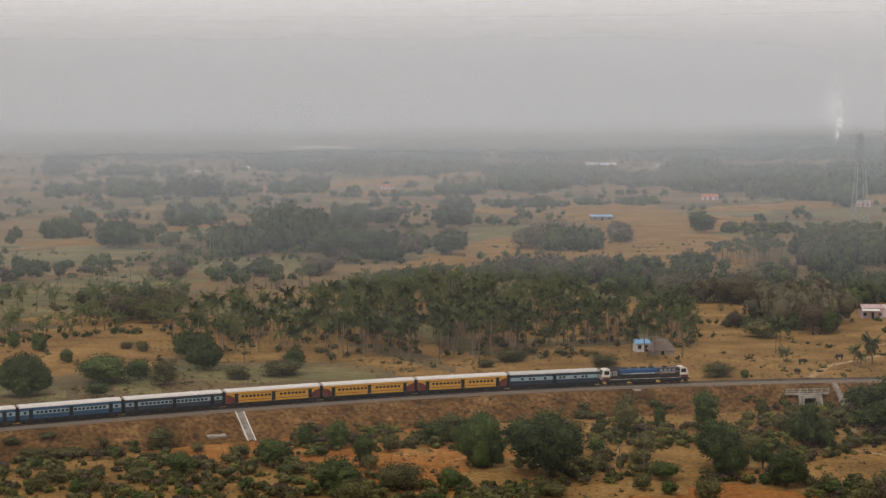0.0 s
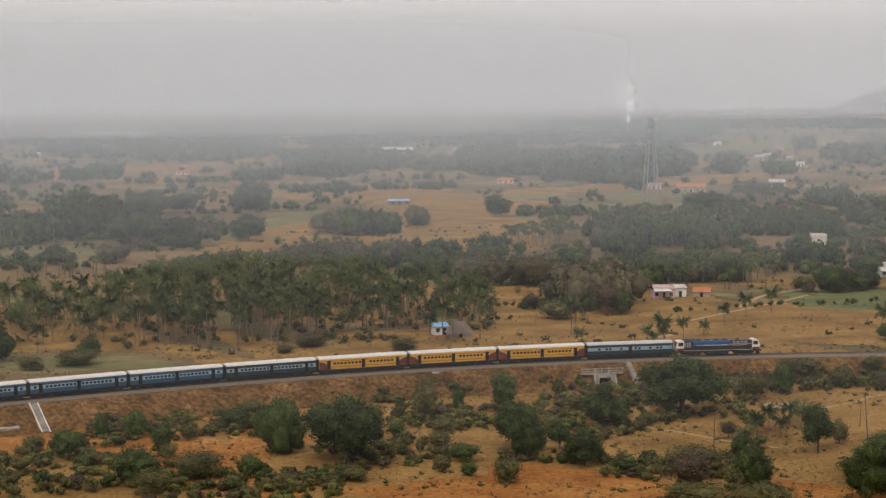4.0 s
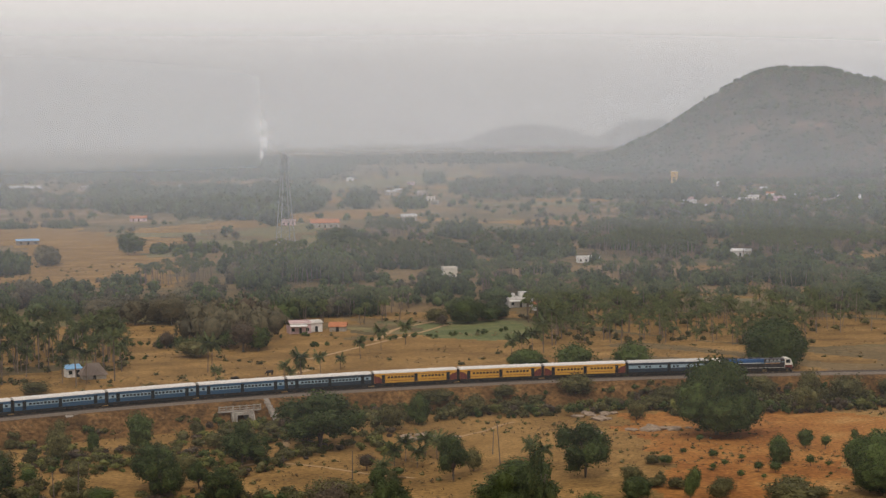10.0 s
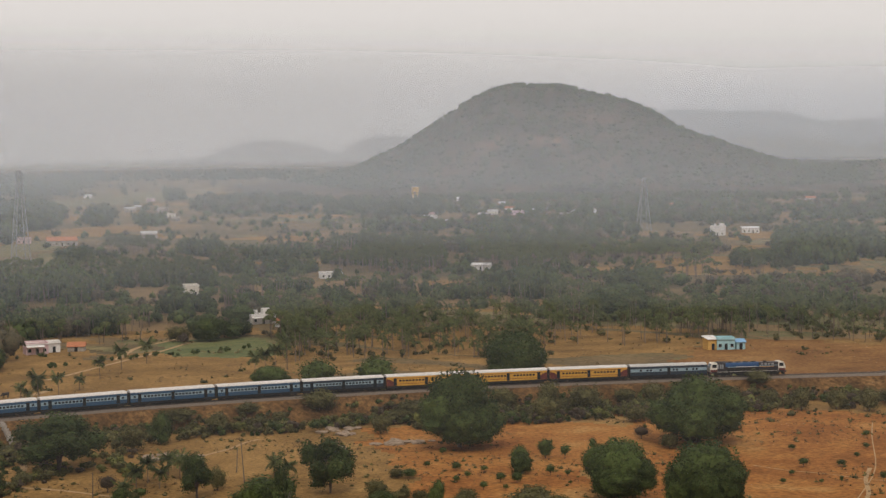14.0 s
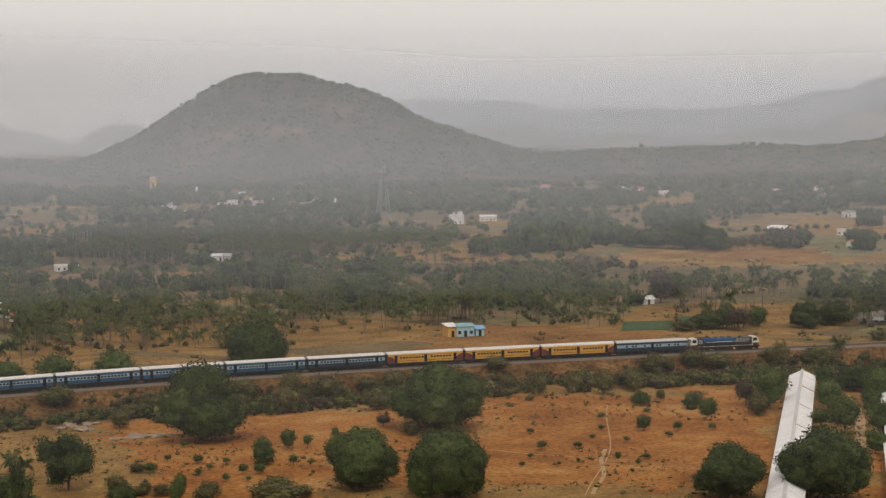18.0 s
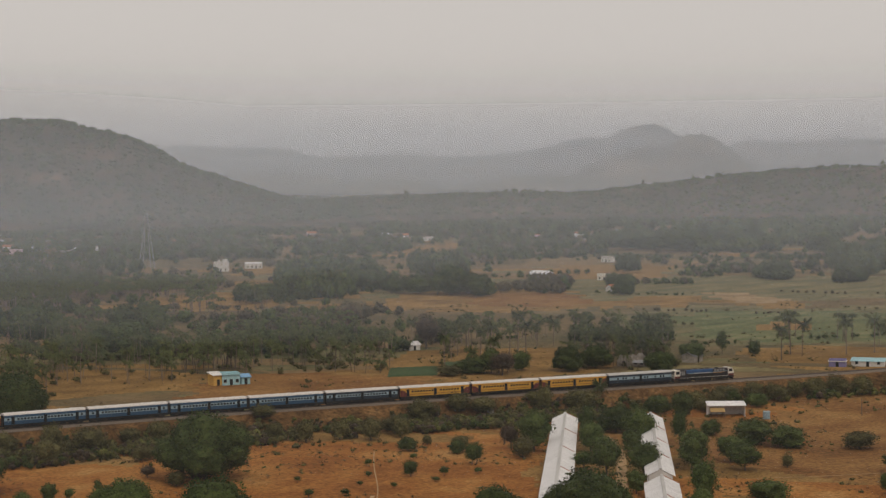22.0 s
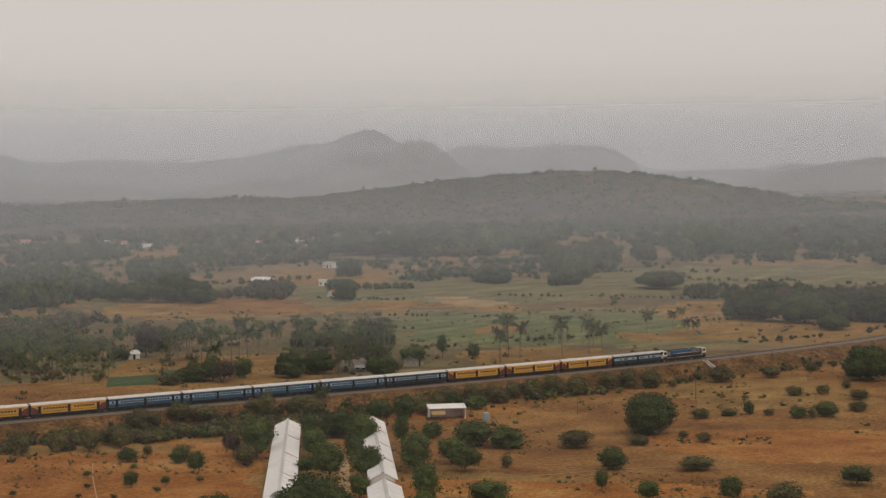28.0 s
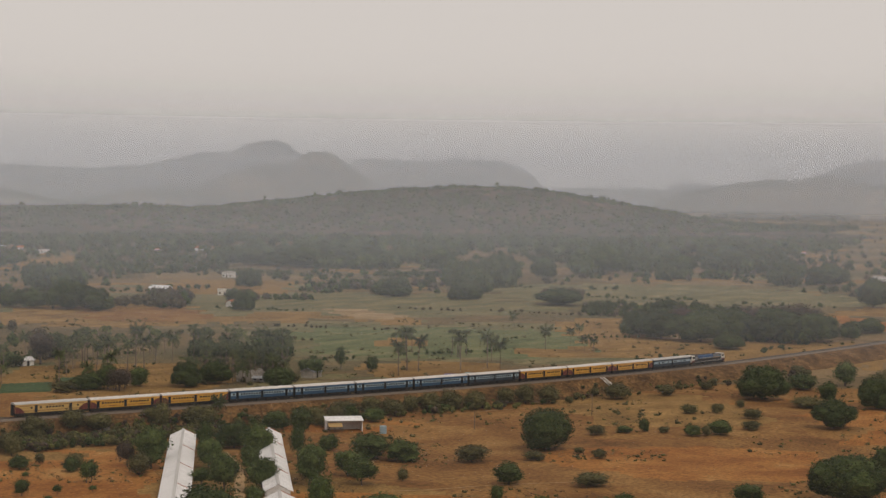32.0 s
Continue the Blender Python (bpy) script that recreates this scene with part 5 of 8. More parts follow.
def water_tower(x, y):
    root = tagged(new("water_tower"), "ochre concrete water tower on legs", "water tower")
    root.matrix_basis = pose(x, y, gz(x, y) - 0.2, 0, 0, facing(x, y, 10))
    for sx in (-1, 1):
        for sy in (-1, 1):
            part("leg", made(tube, (sx * 3.0, sy * 3.0, 0), (sx * 2.6, sy * 2.6, 10), 0.45, 0.4), M_YWALL, root)
    for z in (4.0, 7.6):
        part("ring_beam", boxed(-3.1, 3.1, -3.1, 3.1, z, z + 0.5), M_YWALL, root)
    part("tank", made(tube, (0, 0, 10), (0, 0, 16), 4.3, 4.5, 16), M_YWALL, root)
    part("roof", made(tube, (0, 0, 16), (0, 0, 17), 4.6, 1.0, 16), M_CONC, root)


def bank_stair(s, o0, o1, z0, z1, width, label, worn=False):
    """Concrete steps between two low kerbs, down the side of the embankment."""
    root = tagged(new("embankment_stair"), label, "steps", "steps on the embankment")
    x, y, h = on_line(s, o0)
    root.matrix_basis = pose(x, y, 0, 0, 0, h - 90)
    n = int((z0 - z1) / 0.2)
    for i in range(n):
        a0, a1 = (o1 - o0) * i / n, (o1 - o0) * (i + 1) / n
        z = z0 + (z1 - z0) * i / n
        side = 0.22 * math.sin(2.3 * i) if worn else 0.0
        part("step", boxed(a0, a1 - (0.08 if worn else 0.0), side - width / 2, side + width / 2, z - 0.75, z + (0.2 + 0.08 * math.sin(5.1 * i) if worn else 0.12)), M_CONC, root)
    for q in () if worn else (-1, 1):
        part("kerb", made(prism, [(0, z0 - 0.4), (o1 - o0, z1 - 0.5), (o1 - o0, z1 + 0.35), (0, z0 + 0.35)], q * width / 2 - 0.1 + 0.1 * q, q * width / 2 + 0.1 + 0.1 * q, "y"), M_WHITE, root, "whitewashed kerb")


def culvert():
    root = tagged(new("culvert"), "concrete box culvert with white parapet under the line", "culvert")
    x, y, h = on_line(CULVERT_S, 10.6)
    root.matrix_basis = pose(x, y, 0, 0, 0, h)
    for x0, x1 in ((-2.7, -1.4), (1.4, 2.7)):
        part("head_wall", boxed(x0, x1, 0, 0.6, -6.2, -2.3), M_CONC, root, "pale concrete head wall")
    part("lintel", boxed(-1.4, 1.4, 0, 0.6, -2.95, -2.3), M_CONC, root, "pale concrete lintel")
    for s in (-1, 1):
        part("barrel_wall", boxed(*sorted((s * 1.5, s * 1.8)), 0.6, 12.0, -6.2, -2.6), M_CONC, root)
        part("wing_wall", made(prism, [(0, -6.2), (-1.6, -6.2), (-1.6, -5.2), (0, -2.5)], *sorted((s * 2.7, s * 2.4)), "x"), M_CONC, root)
    part("barrel_roof", boxed(-1.5, 1.5, 0.6, 12.0, -2.95, -2.7), M_CONC, root)
    part("barrel_floor", boxed(-1.5, 1.5, 0.0, 12.0, -6.2, -5.75), M_CONC, root)
    part("parapet_slab", boxed(-5.2, 5.2, 2.4, 3.4, -2.5, -2.2), M_CONC, root)
    for z in (-1.85, -1.3):
        part("parapet_rail", boxed(-5.2, 5.2, 2.5, 2.7, z, z + 0.22), M_CONC, root, "pale concrete rail")
    for i in range(7):
        cx = -5.1 + i * 1.7
        part("parapet_post", boxed(cx - 0.14, cx + 0.14, 2.46, 2.74, -2.2, -0.95), M_CONC, root)


def slab(s, off, w, d):
    x, y, h = on_line(s, off)
    ob = part("concrete_slab", boxed(-w / 2, w / 2, -d / 2, d / 2, -0.3, 0.2), M_CONC)
    ob.matrix_basis = pose(x, y, -0.85 - max(0.0, off - 3.4) * 0.57 + 0.15, 8, 0, h)
    tagged(ob, "pale concrete slab beside the track", "slab", "slabs beside the track")


def rocks(x, y, w, n, seed):
    """Boulders lying together, each its own."""
    r = random.Random(seed)
    for _ in range(n):
        bx, by = x + r.gauss(0, w * 0.35), y + r.gauss(0, w * 0.2)
        s = r.uniform(0.7, 1.9)
        v, f = [], []
        core(v, f, (0, 0, 0), (s * 2.4, s * 1.7, s * 0.55), r)
        ob = part("boulder", pymesh("boulder", v, f, M_ROCK))
        ob.matrix_basis = pose(bx, by, gz(bx, by) + s * 0.12, 0, 0, r.uniform(0, 360))
        tagged(ob, "weathered grey-brown granite boulder", "rock", "boulders in the field")


def cow(x, y, turn):
    root = tagged(new("cow"), "dark cow grazing in the dry field", "cow", "grazing cattle")
    root.matrix_basis = pose(x, y, gz(x, y), 0, 0, turn)
    part("body", made(prism, [(-0.35, 0.75), (0.35, 0.75), (0.42, 1.1), (0.25, 1.45), (-0.25, 1.45), (-0.42, 1.1)], -0.95, 0.85), M_COW, root)
    part("head", made(tube, (0.85, 0, 1.2), (1.55, 0, 0.55), 0.25, 0.15, 7), M_COW, root)
    for lx in (-0.75, 0.65):
        for ly in (-0.22, 0.22):
            part("leg", made(tube, (lx, ly, 0), (lx, ly, 0.85), 0.08, 0.13), M_COW, root)
    part("tail", made(tube, (-0.93, 0, 1.3), (-1.1, 0, 0.5), 0.05, 0.03), M_COW, root)


def crop(corners):
    """A green field of close young plants, straight-edged, a hand's height over the soil."""
    p, n, rows = [Vector(c) for c in corners], 14, []
    for i in range(n + 1):
        row = []
        for j in range(n + 1):
            q = p[0].lerp(p[1], i / n).lerp(p[3].lerp(p[2], i / n), j / n)
            up = 0.35 + 0.12 * math.sin(9 * q.x) if 0 < i < n and 0 < j < n else -0.2
            row.append((q.x, q.y, gz(q.x, q.y) + up))
        rows.append(row)
    tagged(new("crop_field", grid_mesh("crop_field", np.array(rows), M_CROP)), "green crop of close young plants", "crop", kind="stuff")


def field(x, y, hw, hd, turn, slot):
    FIELDS.append((x, y, hw, hd, turn, slot))


def sector(a0, a1, r0, r1, n, seed):
    r = random.Random(seed)
    out = []
    for _ in range(n):
        a, d = radians(r.uniform(a0, a1)), math.sqrt(r.uniform(r0 * r0, r1 * r1))
        out.append((d * math.sin(a), d * math.cos(a), r))
    return out


def in_field(x, y):
    """True on the bare fields, where no wood grows."""
    for fx, fy, hw, hd, turn, k in FIELDS:
        if k in (2, 3, 4, 6, 7) and abs(x - fx) + abs(y - fy) < 1.5 * (hw + hd):
            c, s = math.cos(radians(turn)), math.sin(radians(turn))
            if abs((x - fx) * c + (y - fy) * s) < 0.9 * hw and abs((y - fy) * c - (x - fx) * s) < 0.9 * hd:
                return True
    return False


def grove(a0, a1, r0, r1, n, h):
    spots = sector(a0, a1, r0, r1, n, int(r0 + n))
    if r0 < 500 or n < 25 and r0 < 612:
        for x, y, r in spots:
            palm(x, y, h * r.uniform(0.6, 1.12), r.uniform(2.2, 3.0))
        spots = sector(a0, a1, r0 + 25, r1, int(n * 0.8), int(r0 + n + 1))
    else:
        spots += sector(a0, a1, r0, r1, int(n * 0.8), int(r0 + n + 1))
    palm_wood("coconut_grove", "dense grove of coconut palms", [(x, y, h * r.uniform(0.4, 1.08)) for x, y, r in spots])
    wood("grove_undergrowth", "low scrub under the palms", M_SCRUB, [(x, y, r.uniform(2, 5), r.uniform(1.2, 3.2)) for x, y, r in sector(a0, a1, r0, r1, n, int(r1 + n))], 0.5, 20, 2)


def tufts(name, label, a0, a1, r0, r1, n, seed, material, lo, hi):
    """Low tufts of growth, joined."""
    v, f = [], []
    for x, y, r in sector(a0, a1, r0, r1, n, seed):
        d = float(side_of(x, y))
        if -9 < d < 4.5:
            continue
        z = stand_z(x, y)
        if noise.noise((x / 30, y / 30, 1.5)) < -0.05:
            continue
        s = r.uniform(lo, hi)
        if hi > 0.8:
            core(v, f, (x, y, z + s * 0.2), (s, s, s * 0.6), r)
        leaf_cloud(v, f, (x, y, z + s * 0.3), (s, s, s * 0.6), 9, s * 0.42, r)
    tagged(new(name, pymesh(name, v, f, material)), label, "scrub", kind="stuff")


def thickets():
    """Close scrub between the hill's foot and the line, thickest along the toe of the bank."""
    spots, spots2, spots3, spots4 = [], [], [], []
    for x, y, r in sector(-16, 17, 292, 400, 2700, 51):
        d = float(side_of(x, y))
        if d > 9.5 and noise.noise((x / 24, y / 24, 7.5)) > -0.12:
            k, h = r.random(), r.uniform(0.7, 3.0)
            (spots if k < 0.4 else spots2 if k < 0.5 else spots3 if k < 0.66 else spots4).append((x, y, h * r.uniform(1.2, 2.0), h * (1.0 if k < 0.5 else 0.7)))
    r = random.Random(52)
    for x0, x1, n, deep in ((70, 190, 420, 18), (190, 300, 900, 25), (300, 385, 900, 22), (385, 480, 170, 15), (480, 640, 110, 13)):
        s0, s1 = float(np.interp(x0, LX, LS)), float(np.interp(x1, LX, LS))
        for _ in range(n):
            s, off = r.uniform(s0, s1), 6.5 + deep * r.random() ** 0.9
            x, y, _h = on_line(s, off + 3 * noise.noise((s / 15, 0.5, 2.2)))
            if noise.noise((x / 14, y / 14, 6.5)) < -0.28 or math.hypot(x - 392, y - 298) < 12:
                continue
            h = r.uniform(0.9, 3.3) * min(1.0, 0.35 + (off - 5) * 0.1)
            r.choice((spots, spots, spots, spots2, spots3, spots4)).append((x, y, h * r.uniform(1.0, 1.7), h))
    wood("yellow_thicket", "yellow-green shrubs on the dry slope", M_YELLEAF, spots4, 0.26, 44, 3)
    wood("dry_thicket", "brown leafless thicket below the embankment", M_DRY, spots3, 0.26, 44, 3)
    wood("thorn_thicket", "grey-green thorn thicket below the embankment", M_SCRUB, spots, 0.29, 42, 3)
    wood("green_thicket", "dark green thicket below the embankment", M_LEAF, spots2, 0.29, 42, 3)


def hedge(x0, y0, x1, y1, gap, lo, hi):
    """A broken line of scrub along a field's edge."""
    r = random.Random(int(x0 + y1))
    spots, n = [], int(math.hypot(x1 - x0, y1 - y0) / gap)
    for i in range(n):
        u = (i + r.random()) / n
        if noise.noise((u * n * 0.12, x0, 0.3)) < -0.12:
            continue
        k = 5 * noise.noise((u * 6, y0, 4.1)) + r.gauss(0, 1.5)
        h = r.uniform(lo, hi)
        spots.append((x0 + (x1 - x0) * u + k * 0.5, y0 + (y1 - y0) * u + k, h * r.uniform(1.0, 2.0), h))
    wood("field_hedge", "broken line of scrub along a field edge", r.choice((M_SCRUB, M_WOOD, M_LEAF)), spots, 0.4, 34, 2)


def path(x0, y0, x1, y1, w, bend=0.0):
    """A trodden dirt path, a little proud of the ground."""
    n = 24
    rows = []
    for i in range(n + 1):
        u = i / n
        dx, dy = x1 - x0, y1 - y0
        ln = math.hypot(dx, dy)
        k = bend * math.sin(math.pi * u) + 0.5 * math.sin(9 * u + x0)
        cx, cy = x0 + dx * u - dy / ln * k, y0 + dy * u + dx / ln * k
        rows.append([(cx - dy / ln * s, cy + dx / ln * s, gz(cx - dy / ln * s, cy + dx / ln * s) + 0.07) for s in (-w / 2, 0, w / 2)])
    tagged(new("dirt_path", grid_mesh("dirt_path", np.array(rows), M_PATH)), "pale trodden dirt path", "path", kind="structure")


def hill_scrub(hill, n, lo, hi, seed, crest=False):
    """Bushes dotted over a hillside, or trees along its crest."""
    r = random.Random(seed)
    v, f = [], []
    me = bpy.data.objects[hill].data
    for _ in range(n):
        row = len(me.polygons) // 36
        q = [me.vertices[i].co for i in me.polygons[r.randrange(16 * row, 20 * row) if crest else r.randrange(len(me.polygons))].vertices]
        u, w = r.random(), r.random()
        p = q[0].lerp(q[1], u).lerp(q[3].lerp(q[2], u), w)
        if p.z < 5:
            continue
        s = r.uniform(lo, hi) * r.uniform(0.6, 1.0)
        c = (p.x, p.y, p.z + s * 0.25)
        core(v, f, c, (s * 1.3, s * 1.3, s), r)
        leaf_cloud(v, f, c, (s, s, s * 0.8), 3, s * 0.7, r)
    tagged(new("hillside_scrub", pymesh("hillside_scrub", v, f, M_DARKLEAF)), "thorn bushes dotted over the hillside", "scrub", kind="stuff")


def place_plants():
    # scrub, trees and orchard between the hill and the line
    plant('acacia', 105.9, 281.0, 7.7, 10.0, 0.00)
    plant('acacia', 112.9, 283.5, 6.6, 13.1, 0.00)
    plant('acacia', 135.2, 313.0, 10.2, 11.0, 0.00)
    plant('dry', 77.7, 292.0, 10.1, 8.3, 0.10)
    plant('acacia', 88.8, 289.9, 6.7, 8.5, 0.00)
    plant('acacia', 110.9, 322.6, 6.8, 9.0, 0.00)
    plant('bush', 117.5, 329.0, 4.2, 5.1, 0.00)
    plant('bright', 94.4, 319.7, 3.8, 4.9, 0.00)
    plant('dry', 97.9, 339.3, 4.8, 4.0, 0.10)
    plant('acacia', 94.5, 363.4, 18.6, 12.6, 0.00)
    plant('acacia', 75.1, 353.7, 9.3, 9.3, 0.00)
    plant('acacia', 64.1, 319.2, 7.0, 7.4, 0.00)
    plant('bush', 115.6, 380.3, 7.1, 7.1, 0.00)
    plant('greenbush', 124.1, 385.8, 5.9, 7.9, 0.00)
    plant('bush', 141.4, 394.9, 8.1, 5.4, 0.00)
    plant('bush', 170.9, 401.7, 9.9, 5.6, 0.00)
    plant('acacia', 19.2, 324.7, 15.9, 13.1, 0.00)
    plant('bright', 7.2, 335.8, 10.1, 10.4, 0.00)
    plant('greenbush', -21.8, 355.1, 5.8, 6.2, 0.00)
    plant('greenbush', -15.8, 338.0, 4.9, 6.0, 0.00)
    plant('greenbush', -19.5, 313.5, 10.1, 6.6, 0.00)
    plant('bush', -7.9, 315.5, 9.7, 5.6, 0.00)
    plant('bush', -16.1, 304.6, 7.9, 4.6, 0.00)
    plant('greenbush', -1.3, 358.4, 7.5, 5.2, 0.00)
    plant('bush', 38.8, 368.5, 6.6, 8.6, 0.00)
    plant('greenbush', 47.5, 377.9, 3.3, 5.2, 0.00)
    plant('greenbush', 58.1, 381.7, 6.9, 8.1, 0.00)
    plant('bright', 30.9, 347.5, 4.1, 3.4, 0.00)
    plant('bush', 38.5, 336.5, 5.5, 4.1, 0.00)
    plant('bright', 42.1, 325.1, 6.1, 3.4, 0.00)
    plant('acacia', 54.3, 326.4, 6.4, 8.6, 0.00)
    plant('bush', 36.7, 316.5, 4.1, 3.1, 0.00)
    plant('greenbush', 41.2, 312.9, 3.6, 2.6, 0.00)
    plant('bush', 47.1, 305.6, 7.0, 5.0, 0.00)
    plant('greenbush', 1.2, 314.4, 4.6, 4.6, 0.00)
    plant('bush', 76.5, 285.6, 12.3, 3.5, 0.00)
    plant('bush', 87.5, 282.0, 12.3, 3.6, 0.00)
    plant('bright', 121.8, 279.7, 5.9, 5.1, 0.00)
    plant('dry', 88.7, 284.3, 9.6, 3.3, 0.10)
    plant('greenbush', 300.3, 218.1, 11.7, 5.0, 0.00)
    plant('bush', 297.0, 202.4, 7.2, 2.8, 0.00)
    plant('tree', 286.6, 201.9, 4.1, 3.4, 0.00)
    plant('bright', 322.3, 203.2, 3.3, 4.7, 0.00)
    plant('bright', 316.5, 187.8, 5.5, 5.0, 0.00)
    plant('tree', 326.9, 173.7, 5.2, 5.4, 0.00)
    plant('bush', 328.4, 161.7, 10.0, 5.5, 0.00)
    plant('dry', 281.0, 208.3, 3.9, 3.2, 0.10)
    plant('bush', 355.4, 198.2, 10.2, 3.4, 0.00)
    plant('bush', -58.7, 357.2, 7.1, 4.8, 0.00)
    plant('bush', -82.9, 347.1, 7.0, 1.6, 0.00)
    plant('bush', -77.4, 349.0, 9.3, 1.6, 0.00)
    plant('bush', -68.8, 352.0, 7.0, 1.8, 0.00)
    plant('greenbush', -50.8, 331.6, 7.0, 4.4, 0.00)
    plant('bush', -82.3, 336.0, 2.0, 1.6, 0.00)
    plant('bush', -73.0, 326.1, 2.8, 2.9, 0.00)
    plant('bush', -75.1, 318.0, 4.9, 2.6, 0.00)
    plant('bush', -65.9, 326.8, 3.2, 3.3, 0.00)
    plant('bright', -66.7, 311.2, 3.1, 3.4, 0.04)
    plant('bush', -77.9, 311.2, 1.7, 1.9, 0.00)
    plant('bush', -57.6, 327.1, 6.5, 2.4, 0.00)
    plant('bush', -50.8, 324.5, 3.6, 2.2, 0.00)
    plant('greenbush', -36.5, 321.5, 2.1, 1.4, 0.00)
    plant('bush', -38.0, 334.4, 3.3, 1.6, 0.00)
    plant('bush', -40.9, 345.4, 5.6, 3.2, 0.00)
    plant('greenbush', -33.9, 338.3, 7.7, 5.4, 0.00)
    plant('greenbush', -28.8, 357.3, 3.5, 5.3, 0.00)
    plant('bush', -28.7, 329.5, 4.3, 2.7, 0.00)
    plant('bush', -29.0, 322.8, 2.1, 1.3, 0.00)
    plant('bush', -14.2, 332.7, 4.3, 3.3, 0.00)
    plant('bush', -10.9, 349.4, 4.5, 3.5, 0.00)
    plant('bush', 30.4, 333.4, 3.3, 2.2, 0.00)
    plant('bush', 30.8, 390.0, 3.2, 2.6, 0.00)
    plant('bush', 41.4, 354.3, 5.8, 2.9, 0.00)
    plant('acacia', 53.2, 336.9, 8.9, 9.2, 0.00)
    plant('bush', 38.9, 343.0, 4.5, 2.3, 0.00)
    plant('bush', 72.7, 391.7, 3.9, 3.7, 0.00)
    plant('bush', 70.4, 401.0, 2.6, 1.3, 0.00)
    plant('bush', 62.9, 350.7, 5.8, 4.1, 0.00)
    plant('bush', 57.9, 335.0, 4.4, 3.9, 0.00)
    plant('acacia', 62.3, 335.1, 4.4, 5.6, 0.00)
    plant('bush', 73.0, 373.2, 4.9, 3.8, 0.00)
    plant('bush', 42.3, 395.9, 3.1, 3.4, 0.00)
    plant('bush', 1.9, 377.6, 7.4, 3.7, 0.00)
    plant('bush', -4.9, 379.0, 3.7, 2.5, 0.00)
    plant('bush', -50.6, 353.6, 3.5, 1.9, 0.00)
    plant('bush', -64.9, 356.0, 3.1, 1.4, 0.00)
    plant('bush', -87.6, 348.4, 4.7, 1.7, 0.00)
    plant('bush', -81.1, 352.9, 4.7, 1.4, 0.00)
    plant('bush', 26.4, 356.7, 7.0, 5.9, 0.00)
    plant('bush', 33.5, 370.1, 3.6, 3.1, 0.00)
    plant('greenbush', 59.3, 357.4, 4.7, 4.3, 0.00)
    plant('bush', 19.9, 310.5, 6.1, 2.5, 0.00)
    plant('bush', 7.6, 309.4, 5.0, 2.0, 0.00)
    plant('bush', 83.0, 309.3, 11.6, 5.5, 0.00)
    plant('acacia', 113.4, 294.1, 13.8, 8.9, 0.00)
    plant('bush', 152.1, 394.9, 8.2, 3.6, 0.00)
    plant('bush', 176.1, 376.7, 5.4, 5.5, 0.00)
    plant('bush', 186.9, 387.9, 8.4, 4.2, 0.00)
    plant('bush', 159.7, 401.0, 5.6, 2.0, 0.00)
    plant('bush', 83.3, 356.1, 2.4, 1.9, 0.00)
    plant('tree', 183.5, 350.0, 19.0, 17.5, 0.03)
    plant('bush', 219.2, 389.8, 6.5, 4.4, 0.00)
    plant('bush', 227.0, 382.8, 7.2, 8.7, 0.00)
    plant('greenbush', 136.2, 291.2, 6.3, 4.8, 0.00)
    plant('bush', 143.6, 299.5, 4.3, 2.2, 0.00)
    plant('greenbush', 145.9, 288.8, 2.6, 4.8, 0.00)
    plant('bush', 150.6, 286.3, 5.3, 3.4, 0.00)
    plant('bush', 160.7, 277.7, 12.5, 4.5, 0.00)
    plant('greenbush', 178.3, 312.2, 5.3, 4.7, 0.00)
    plant('bush', 134.8, 404.4, 9.7, 3.9, 0.00)
    plant('bush', 152.6, 404.1, 7.0, 3.1, 0.00)
    plant('bush', 195.8, 394.0, 5.7, 3.5, 0.00)
    plant('bush', 178.2, 392.8, 4.2, 2.5, 0.00)
    plant('bush', 190.9, 388.8, 11.3, 5.7, 0.00)
    plant('sapling', 175.2, 342.2, 2.2, 1.8, 0.20)
    plant('sapling', 163.9, 327.8, 2.1, 1.7, 0.20)
    plant('sapling', 167.8, 321.6, 2.8, 2.1, 0.20)
    plant('sapling', 166.0, 313.2, 2.1, 1.6, 0.20)
    plant('sapling', 172.4, 317.8, 2.1, 1.4, 0.20)
    plant('bright', 155.3, 318.3, 3.5, 2.1, 0.04)
    plant('bush', 153.2, 320.3, 3.5, 2.1, 0.00)
    plant('tree', 179.1, 314.4, 4.2, 5.5, 0.03)
    plant('sapling', 169.7, 305.9, 2.7, 2.3, 0.20)
    plant('bright', 172.4, 303.9, 3.2, 2.3, 0.04)
    plant('tree', 192.5, 326.6, 3.9, 4.2, 0.03)
    plant('sapling', 195.9, 324.0, 3.0, 3.5, 0.20)
    plant('sapling', 206.4, 329.2, 2.5, 3.3, 0.20)
    plant('sapling', 183.0, 308.4, 2.6, 2.4, 0.20)
    plant('sapling', 185.9, 306.4, 1.6, 1.4, 0.20)
    plant('sapling', 181.6, 298.3, 1.1, 0.9, 0.20)
    plant('sapling', 163.1, 301.0, 2.4, 1.8, 0.20)
    plant('sapling', 161.4, 309.3, 2.0, 1.8, 0.20)
    plant('sapling', 166.7, 298.4, 1.6, 1.4, 0.20)
    plant('bush', 140.8, 303.1, 5.4, 4.0, 0.00)
    plant('bush', 145.4, 300.5, 3.0, 2.4, 0.00)
    plant('bush', 147.0, 296.7, 4.7, 2.4, 0.00)
    plant('greenbush', 150.2, 295.4, 2.8, 4.4, 0.00)
    plant('bush', 154.6, 292.1, 5.4, 2.8, 0.00)
    plant('bush', 164.5, 283.6, 7.5, 4.3, 0.00)
    plant('bush', 168.3, 280.8, 5.3, 2.4, 0.00)
    plant('bush', 218.6, 370.7, 8.4, 7.1, 0.00)
    plant('bush', 217.8, 391.9, 7.3, 4.4, 0.00)
